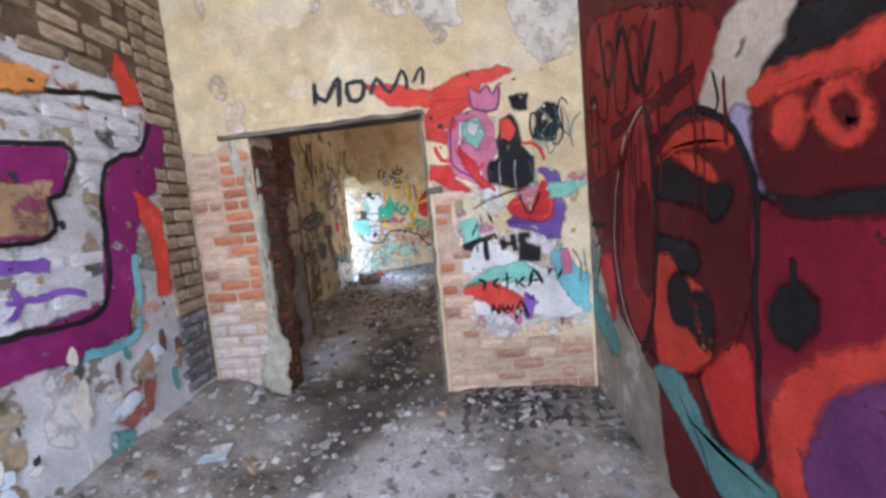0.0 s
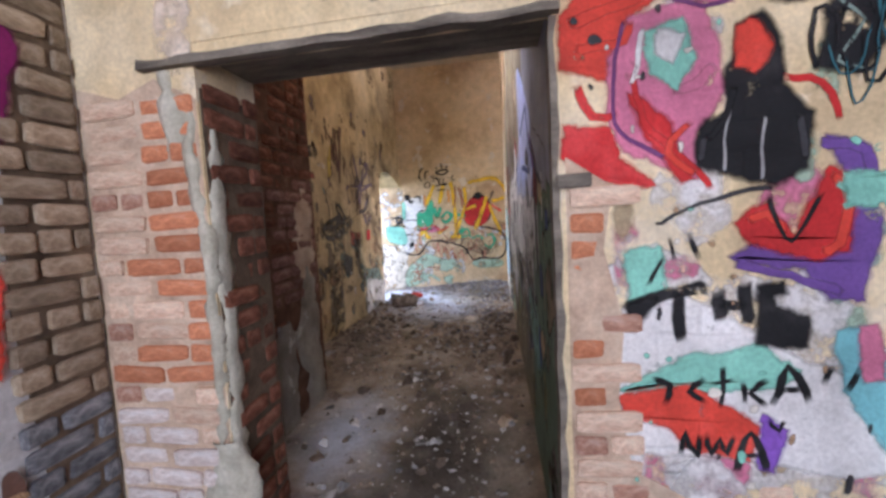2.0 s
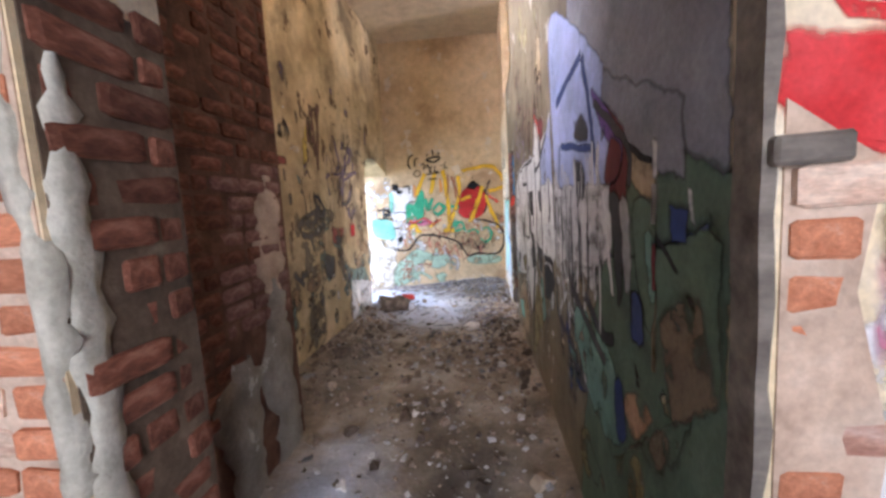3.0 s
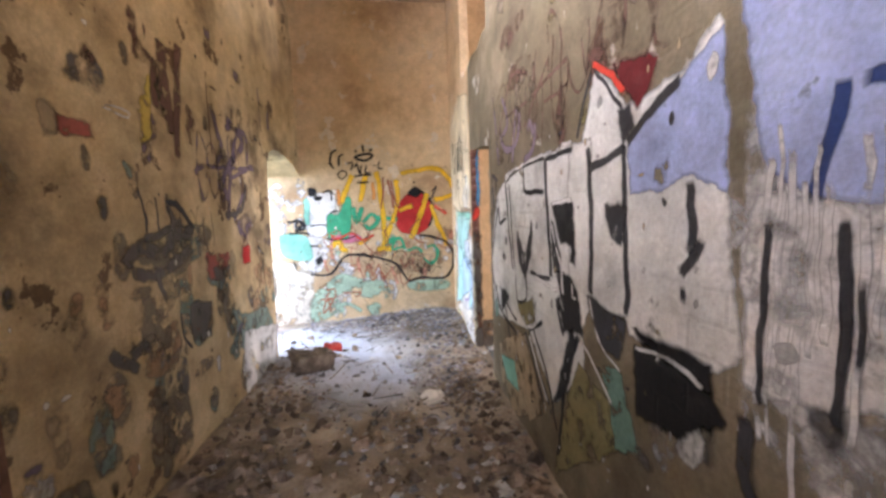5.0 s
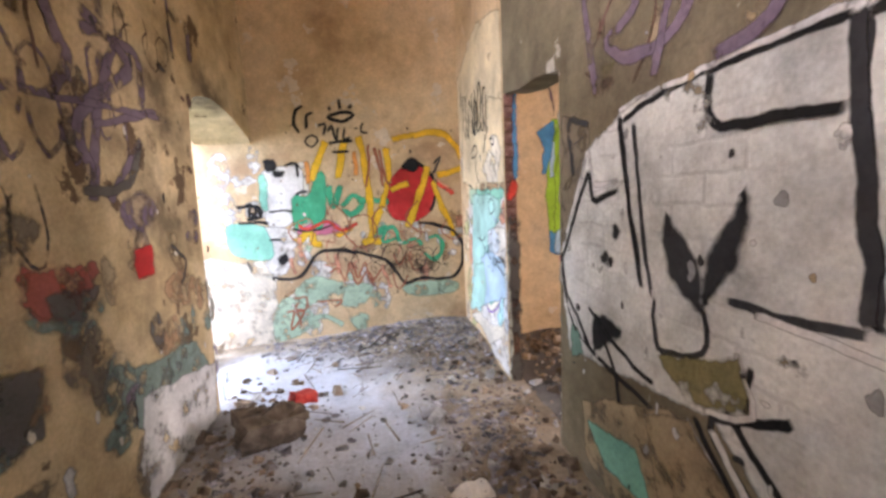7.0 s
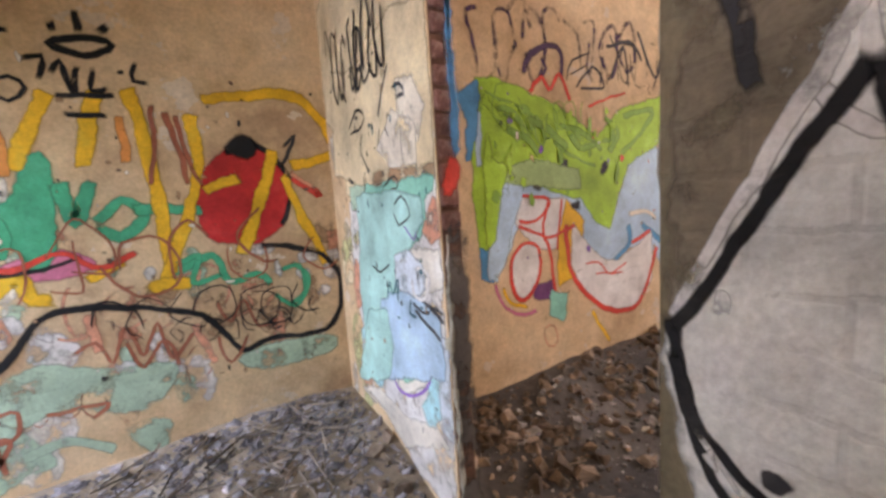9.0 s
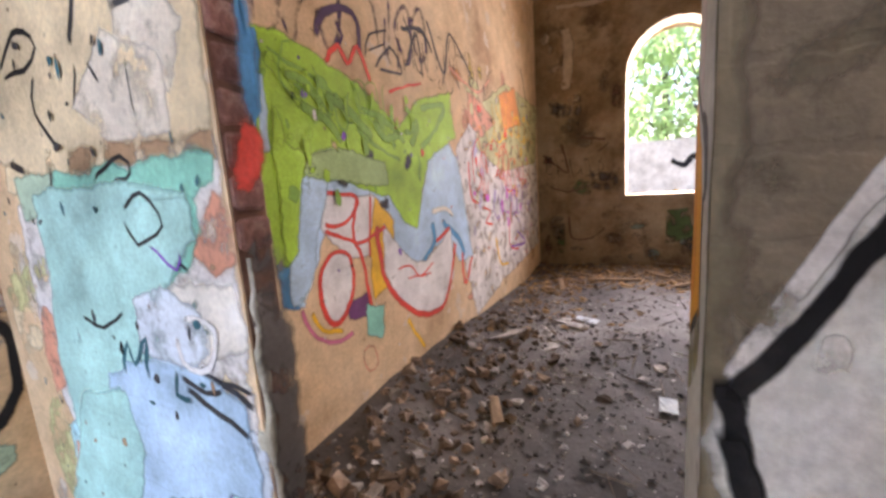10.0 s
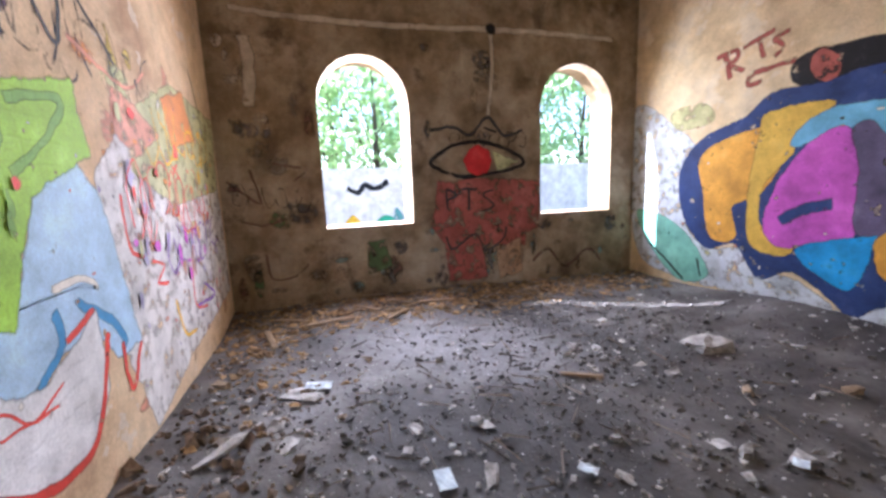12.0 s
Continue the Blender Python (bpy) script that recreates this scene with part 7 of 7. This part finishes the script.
# larger pieces, one by one
def chunk(name, x, y, size, seed, mat, label, category, flat=0.5, group="rubble pieces", lift=0.0):
    rnd = random.Random(seed)
    bm = bmesh.new()
    bmesh.ops.create_cube(bm, size=1)
    for v in bm.verts:
        v.co = Vector((v.co.x * size * rnd.uniform(0.45, 1.4), v.co.y * size * 0.7 * rnd.uniform(0.4, 1.35), v.co.z * size * flat * rnd.uniform(0.5, 1.15)))
    bmesh.ops.subdivide_edges(bm, edges=bm.edges[:], cuts=2, use_grid_fill=True)
    for v in bm.verts:
        v.co += Vector((noise.noise(v.co * 14 + Vector((seed, 0, 0))), noise.noise(v.co * 14 + Vector((0, seed, 0))), noise.noise(v.co * 14 + Vector((0, 0, seed))))) * size * 0.17
    ob = thing(name, bm, mat, label, category, group)
    ob.matrix_world = pose(x, y, floor_z(x, y) + size * flat * 0.32 + lift, rnd.uniform(-12, 12), rnd.uniform(-12, 12), rnd.uniform(0, 360))
    return ob


rnd = random.Random(77)
for i, (cx, cy, sx, sy, many) in enumerate(((0.3, 2.9, 0.9, 0.7, 16), (-1.0, 3.1, 0.3, 0.7, 9), (-0.8, 8.3, 0.6, 0.9, 14), (0.1, 7.3, 0.12, 0.9, 8), (2.2, 9.3, 1.1, 0.3, 16), (3.0, 6.6, 1.3, 1.1, 20), (4.8, 4.7, 0.6, 0.4, 5))):
    made = 0
    while made < many:
        x, y = rnd.gauss(cx, sx), rnd.gauss(cy, sy)
        if inside(x, y):
            made += 1
            kind = rnd.choice(("stone", "stone", "stone", "slab", "slab", "brick"))
            s = rnd.uniform(0.05, 0.1)
            if kind == "stone":
                chunk("rubble_stone", x, y, s, made + 50 * i, STONE, "rough grey rubble stone on the dirty floor", "stone", 0.6)
            elif kind == "slab":
                chunk("plaster_fragment", x, y, s * 1.3, made + 50 * i, CHALK, "broken slab of whitish wall plaster on the floor", "plaster fragment", 0.18)
            else:
                chunk("broken_brick", x, y, s * 1.1, made + 50 * i, BRICK_TAN, "broken brown brick half on the floor", "brick", 0.55)
chunk("plaster_fragment", 3.05, 5.55, 0.34, 901, STONE, "long pale concrete lump lying on the floor", "concrete lump", 0.3)
chunk("plaster_fragment", 3.55, 9.0, 0.3, 902, CHALK, "flat pale plaster sheet lying near the wall", "plaster fragment", 0.08)
chunk("plaster_fragment", 2.9, 9.45, 0.3, 903, CHALK, "flat pale plaster sheet lying near the wall", "plaster fragment", 0.12)
chunk("broken_block", -1.25, 8.75, 0.32, 904, EARTH, "dark charred block at the corridor wall", "block", 0.6)
chunk("broken_brick", -1.1, 8.95, 0.14, 905, mottled("red_can_paint", [(0.3, (0.4, 0.02, 0.02)), (0.7, (0.55, 0.1, 0.08))], 20), "bright red broken brick piece on the rubble", "brick", 0.6, lift=0.1)
chunk("plaster_fragment", -0.15, 8.05, 0.22, 906, WHITE, "white plaster slab lying on the litter", "plaster fragment", 0.12)
PAPER = mottled("pale_blue_paper", [(0.3, (0.5, 0.62, 0.74)), (0.7, (0.72, 0.8, 0.85))], 14.0)
for i, (x, y, s) in enumerate(((2.31, 8.28, 0.07), (2.1, 7.55, 0.05), (3.6, 8.9, 0.1), (1.75, 6.5, 0.05), (0.35, 2.9, 0.06), (-0.9, 3.35, 0.07))):
    bm = bmesh.new()
    bmesh.ops.create_grid(bm, x_segments=4, y_segments=4, size=s)
    for v in bm.verts:
        v.co = Vector((v.co.x, v.co.y * 0.7, 0.25 * s * noise.noise(v.co * 30 + Vector((i, 0, 0)))))
    bmesh.ops.solidify(bm, geom=bm.faces[:], thickness=0.002)
    thing("paper_scrap", bm, PAPER, "crumpled pale blue paper scrap on the floor", "paper", "paper scraps").matrix_world = pose(x, y, floor_z(x, y) + 0.03, 4, -5, 40 * i)

rnd = random.Random(123)
for i in range(22):
    x, y = rnd.uniform(0.0, 1.35), rnd.uniform(2.0, 3.9)
    chunk("plaster_fragment", x, y, rnd.uniform(0.06, 0.13), 300 + i, CHALK, "broken slab of whitish wall plaster on the floor", "plaster fragment", 0.2)
for i in range(16):
    x, y = rnd.uniform(1.2, 4.2), rnd.uniform(6.0, 9.2)
    chunk("plaster_fragment", x, y, rnd.uniform(0.06, 0.15), 340 + i, STONE, "thin grey broken plaster slab on the sooty floor", "plaster fragment", 0.14)

for i, (x, y, ln, turn) in enumerate(((5.25, 9.2, 0.42, 70), (5.05, 8.75, 0.5, 100), (5.35, 8.3, 0.36, 40), (5.0, 8.0, 0.3, 130), (5.3, 7.4, 0.44, 85), (5.1, 6.8, 0.34, 20), (5.35, 6.1, 0.4, 110), (4.75, 9.35, 0.45, 15), (3.0, 6.9, 0.3, 55), (1.9, 9.2, 0.34, 25))):
    rnd = random.Random(500 + i)
    bm = bmesh.new()
    vs = box(bm, -ln / 2, -0.03, -0.009, ln / 2, 0.03, 0.009)
    for v in vs:
        v.co += Vector((rnd.uniform(-0.06, 0.06), rnd.uniform(-0.014, 0.014), rnd.uniform(-0.003, 0.003)))
    bmesh.ops.bevel(bm, geom=bm.edges[:], offset=0.003, segments=1, affect="EDGES")
    thing("splintered_board", bm, DRYWOOD, "weathered splintered board lying on the litter", "board", "splintered boards").matrix_world = pose(x, y, floor_z(x, y) + 0.025, rnd.uniform(-6, 6), rnd.uniform(-3, 3), turn)

# ---- outside ----
YARDM = mottled("pale_yard", [(0.3, (0.4, 0.36, 0.28)), (0.6, (0.6, 0.56, 0.47))], 0.8)
bm = bmesh.new()
bmesh.ops.create_grid(bm, x_segments=10, y_segments=20, size=0.5, matrix=Matrix.Translation((9.4, 7.0, -0.1)) @ Matrix.Diagonal((6.0, 34.0, 1, 1)))
thing("yard", bm, YARDM, "dry pale gravel yard outside the windows", "ground", kind="structure")
bm = bmesh.new()
box(bm, 12.4, -8, -0.2, 12.65, 26, 2.1)
yard_wall = thing("boundary_wall", bm, WHITE, "whitewashed boundary wall across the yard", "wall", kind="structure")
OUT = Plane((12.4, 0, 0), (0, 1, 0), (-1, 0, 0))
mural(OUT, "faded coloured tags on the whitewashed boundary wall")
line("black", 0.16, "7.9,1.55 7.6,1.4 7.4,1.62 7.1,1.5 6.7,1.7")
fill("yellow", "8.1,0.3 7.8,0.75 7.5,0.4 7.6,0.1")
fill("green", "7.3,0.2 6.9,0.7 6.5,0.5 6.7,0.1")
fill("teal", "6.5,0.9 6.3,0.6 6.6,0.4")
mural_done()
LEAF = mottled("tree_leaves", [(0.3, (0.06, 0.12, 0.02)), (0.55, (0.1, 0.2, 0.04)), (0.75, (0.14, 0.25, 0.06))], 2.0, per_island=0.5, rough=0.6)
_lt = LEAF.node_tree
_tr = _lt.nodes.new("ShaderNodeBsdfTranslucent")
_tr.inputs[0].default_value = (0.66, 0.85, 0.5, 1)
_mx = _lt.nodes.new("ShaderNodeMixShader")
_mx.inputs[0].default_value = 0.65
_lt.links.new(_lt.nodes["Principled BSDF"].outputs[0], _mx.inputs[1])
_lt.links.new(_tr.outputs[0], _mx.inputs[2])
_lt.links.new(_mx.outputs[0], _lt.nodes["Material Output"].inputs[0])
BARK = mottled("bark", [(0.3, (0.06, 0.045, 0.03)), (0.7, (0.16, 0.12, 0.09))], 6.0)


def tube(bm, a, b, r0, r1, sides=7):
    a, b = Vector(a), Vector(b)
    q = (b - a).to_track_quat("Z", "Y").to_matrix()
    rows = [[bm.verts.new(p + q @ Vector((r * math.cos(6.283 * i / sides), r * math.sin(6.283 * i / sides), 0))) for i in range(sides)] for p, r in ((a, r0), (b, r1))]
    for i in range(sides):
        bm.faces.new((rows[0][i], rows[0][(i + 1) % sides], rows[1][(i + 1) % sides], rows[1][i]))


def tree(x, y, height, seed, label="leafy green tree behind the yard wall"):
    rnd = random.Random(seed)
    ob = empty("tree", (0, 0, 0), label, "tree", "trees beyond the yard")
    bm = bmesh.new()
    tube(bm, (0, 0, -0.3), (0.1, 0, height * 0.45), 0.16, 0.1)
    tube(bm, (0.1, 0, height * 0.45), (0, 0.1, height * 0.85), 0.1, 0.03)
    tips = []
    for k in range(11):
        a, r, h = rnd.uniform(0, 6.28), rnd.uniform(0.8, height * 0.33), height * rnd.uniform(0.35, 0.95)
        tip = Vector((r * math.cos(a), r * math.sin(a), h))
        tube(bm, (0.05, 0, height * rnd.uniform(0.28, 0.6)), tip, 0.03, 0.008, 5)
        tips.append(tip)
    part("trunk", bm, BARK, ob)
    verts, faces = [], []
    for tip in tips:
        for _ in range(95):
            c = tip + Vector((rnd.gauss(0, 0.5), rnd.gauss(0, 0.5), rnd.gauss(0, 0.42)))
            q = Euler((rnd.uniform(-1.2, 1.2), rnd.uniform(-1.2, 1.2), rnd.uniform(0, 6.28))).to_matrix()
            s = rnd.uniform(0.1, 0.22)
            k = len(verts)
            verts += [tuple(c + q @ Vector(p)) for p in ((-s, 0, 0), (0, -0.5 * s, 0.02), (s, 0, 0), (0, 0.5 * s, 0.02))]
            faces.append((k, k + 1, k + 2, k + 3))
    me = bpy.data.meshes.new("crown")
    me.from_pydata(verts, [], faces)
    me.materials.append(LEAF)
    crown = new("crown", me)
    crown.parent = ob
    ob.matrix_world = pose(x, y, -0.15, 0, 0, seed * 40)
    return ob


first = tree(14.5, 6.6, 6.5, 1)
for i, (x, y, s) in enumerate(((15.0, 9.2, 1.0), (14.6, 3.6, 1.1), (16.0, 0.8, 1.05), (18.0, 5.0, 1.3), (17.5, 8.0, 1.25), (19.0, 2.0, 1.4), (14.3, -1.5, 1.0), (20, 11, 1.1), (21, -2, 1.3))):
    copy_thing(first, pose(x, y, -0.15, 0, 0, 70 * i + 30) @ Matrix.Scale(s, 4))
copy_thing(first, pose(-7.5, 10.5, -0.15, 0, 0, 10))["label"] = "leafy green tree beside the ruin"
copy_thing(first, pose(-8.5, 14.0, -0.15, 0, 0, 110))["label"] = "leafy green tree beside the ruin"
verts, faces = [], []
rnd = random.Random(9)
for _ in range(2600):
    x, y = rnd.uniform(-5.5, -2.35), rnd.uniform(8.2, 14.5)
    h, a, w = rnd.uniform(0.15, 0.6), rnd.uniform(0, 6.28), rnd.uniform(0.01, 0.025)
    k = len(verts)
    dx, dy = math.cos(a), math.sin(a)
    verts += [(x - w * dy, y + w * dx, -0.16), (x + w * dy, y - w * dx, -0.16), (x + 0.4 * h * dx, y + 0.4 * h * dy, h - 0.1)]
    faces.append((k, k + 1, k + 2))
me = bpy.data.meshes.new("grass")
me.from_pydata(verts, [], faces)
me.materials.append(mottled("grass_blades", [(0.3, (0.05, 0.11, 0.02)), (0.7, (0.13, 0.22, 0.05))], 3.0, per_island=0.5))
tagged(new("grass", me), "tall green grass outside the arched opening", "grass", kind="stuff")


# ---- single bricks ----
def left_wall_bricks(u, v, r):
    edge = 3.84 + 0.05 * noise.noise((v * 2.3, 3, 1))
    if v > 2.32 + 0.1 * noise.noise((u * 3, 1, 0)) or u > edge:
        # lower bricks turn dark grey, for painted shade as well as soot
        return BRICK_GREY if v < 0.75 + 0.25 * noise.noise((u * 4, v * 4, 2)) else BRICK_TAN
    return None


def pillar_bricks(u, v, r):
    if v > 1.93:
        return None
    if v < 0.75 + 0.25 * noise.noise((u * 5, 1, 3)):
        return BRICK_WASHED
    if 0.85 < v < 1.9 and u > -1.12 + 0.12 * noise.noise((v * 4, 2, 5)):
        return BRICK_ORANGE
    return BRICK_PALE if r.random() < 0.85 else BRICK_ROSE


def pier_bricks(u, v, r):
    if v < 0.9 and u > 5.4:
        return None
    return BRICK_MAUVE if u > 5.25 + 0.2 * noise.noise((v * 3, 1, 7)) and v < 1.75 and r.random() < 0.7 else BRICK_RED


def jamb_bricks(u, v, r):
    if v > 1.52 + 0.1 * noise.noise((u * 5, 2, 0)) or (u > 0.6 + 0.08 * noise.noise((v * 4, 6, 0)) and v > 0.46 + 0.12 * noise.noise((u * 4, 8, 0))):
        return None
    return BRICK_ORANGE if u < 0.52 and v > 0.8 and r.random() < 0.6 else BRICK_PALE if r.random() < 0.7 else BRICK_ROSE


bm = slab(LW, [(1.9, 2.34), (3.82, 2.34), (3.86, 1.8), (3.82, 1.2), (3.86, 0.6), (3.82, 0.3), (4.1, 0.3), (4.1, 3.2), (1.9, 3.2)], [], 0.02)
bmesh.ops.translate(bm, verts=bm.verts[:], vec=(0.007, 0, 0))
part("mortar_bed", bm, OLDMORTAR, named["wall_start_left"], "dark crumbling mortar")
brickwork(LW, 1.9, 3.8, 2.2, 3.1, left_wall_bricks, named["wall_start_left"], 1)
# same change to the shaded, sooty grey towards the foot
brickwork(LW, 3.79, 4.1, 0.3, 3.15, lambda u, v, r: BRICK_GREY if v < 0.8 + 0.2 * noise.noise((u * 4, v * 4, 2)) else BRICK_TAN, named["wall_start_left"], 10, length=0.24, high=0.08, gap=0.01, proud=0.02)
bm = slab(DW, [(-1.32, 0.02), (-0.845, 0.02), (-0.845, 1.9), (-1.0, 1.98), (-1.15, 1.92), (-1.32, 1.97)], [], 0.02)
bmesh.ops.translate(bm, verts=bm.verts[:], vec=(0, -0.004, 0))
part("mortar_bed", bm, MORTAR, named["wall_door"], "crumbling lime mortar")
brickwork(DW, -1.31, -0.85, 0.02, 1.92, pillar_bricks, named["wall_door"], 2, length=0.23, high=0.072, gap=0.011, proud=0.014)
bm = slab(DW, [(0.428, 0.02), (1.47, 0.02), (1.47, 0.38), (1.25, 0.42), (1.0, 0.4), (0.8, 0.45), (0.62, 0.55), (0.58, 0.8), (0.6, 1.05), (0.54, 1.3), (0.57, 1.5), (0.428, 1.6)], [], 0.02)
bmesh.ops.translate(bm, verts=bm.verts[:], vec=(0, -0.004, 0))
part("mortar_bed", bm, MORTAR, named["wall_door"], "crumbling lime mortar")
brickwork(DW, 0.43, 1.47, 0.02, 1.7, jamb_bricks, named["wall_door"], 3, length=0.23, high=0.074, gap=0.009, proud=0.012)
brickwork(PIER, 4.5, 5.89, 0.5, 3.1, pier_bricks, named["wall_brick_pier"], 4, gap=0.011, proud=0.006)
bm = slab(JAMB, [(0.395, 0.02), (0.476, 0.02), (0.476, 2.12), (0.395, 2.12)], [], 0.02)
bmesh.ops.translate(bm, verts=bm.verts[:], vec=(0, -0.003, 0))
part("mortar_bed", bm, PIERMORTAR, named["wall_strip"], "dark crumbling mortar")
brickwork(JAMB, 0.392, 0.479, 1.26, 2.12, lambda u, v, r: BRICK_MAUVE, named["wall_strip"], 5, length=0.17, high=0.082, gap=0.007, proud=0.012)
brickwork(JAMB, 0.394, 0.474, 0.04, 1.24, lambda u, v, r: BRICK_SOOTY if r.random() < 0.8 else None, named["wall_strip"], 15, length=0.17, high=0.085, gap=0.01, proud=0.004)
bm = slab(PILLAR_SIDE, [(4.13, 0.05), (4.47, 0.05), (4.47, 1.94), (4.13, 1.94)], [], 0.02)
bmesh.ops.translate(bm, verts=bm.verts[:], vec=(0.004, 0, 0))
part("mortar_bed", bm, OLDMORTAR, named["wall_door"], "dark crumbling mortar")
brickwork(PILLAR_SIDE, 4.13, 4.47, 0.05, 1.96, lambda u, v, r: BRICK_RED, named["wall_door"], 6)


def within(text, u, v):
    """Whether a spot lies inside an outline."""
    p, odd = [tuple(float(a) for a in q.split(",")) for q in text.split()], False
    for i in range(len(p)):
        (x0, y0), (x1, y1) = p[i - 1], p[i]
        if (y0 > v) != (y1 > v) and u < x0 + (v - y0) * (x1 - x0) / (y1 - y0):
            odd = not odd
    return odd


LETTER = "2.19,1.99 2.66,2.05 3.01,2.10 3.52,2.19 3.83,2.20 3.72,1.93 3.54,1.85 3.40,1.69 3.29,1.05 2.81,1.02 2.26,0.96 1.92,0.90"
BRICK_WHITE = mottled("white_painted_brick", [(0.3, (0.5, 0.5, 0.52)), (0.5, (0.7, 0.7, 0.72)), (0.7, (0.8, 0.8, 0.82))], 2.6, fine=17, per_object=0.1, bump=0.5)
brickwork(LW, 1.0, 3.82, 0.9, 2.3, lambda u, v, r: BRICK_WHITE if within(LETTER, u, v) else None, named["wall_start_left"], 9, gap=0.012, proud=0.005)
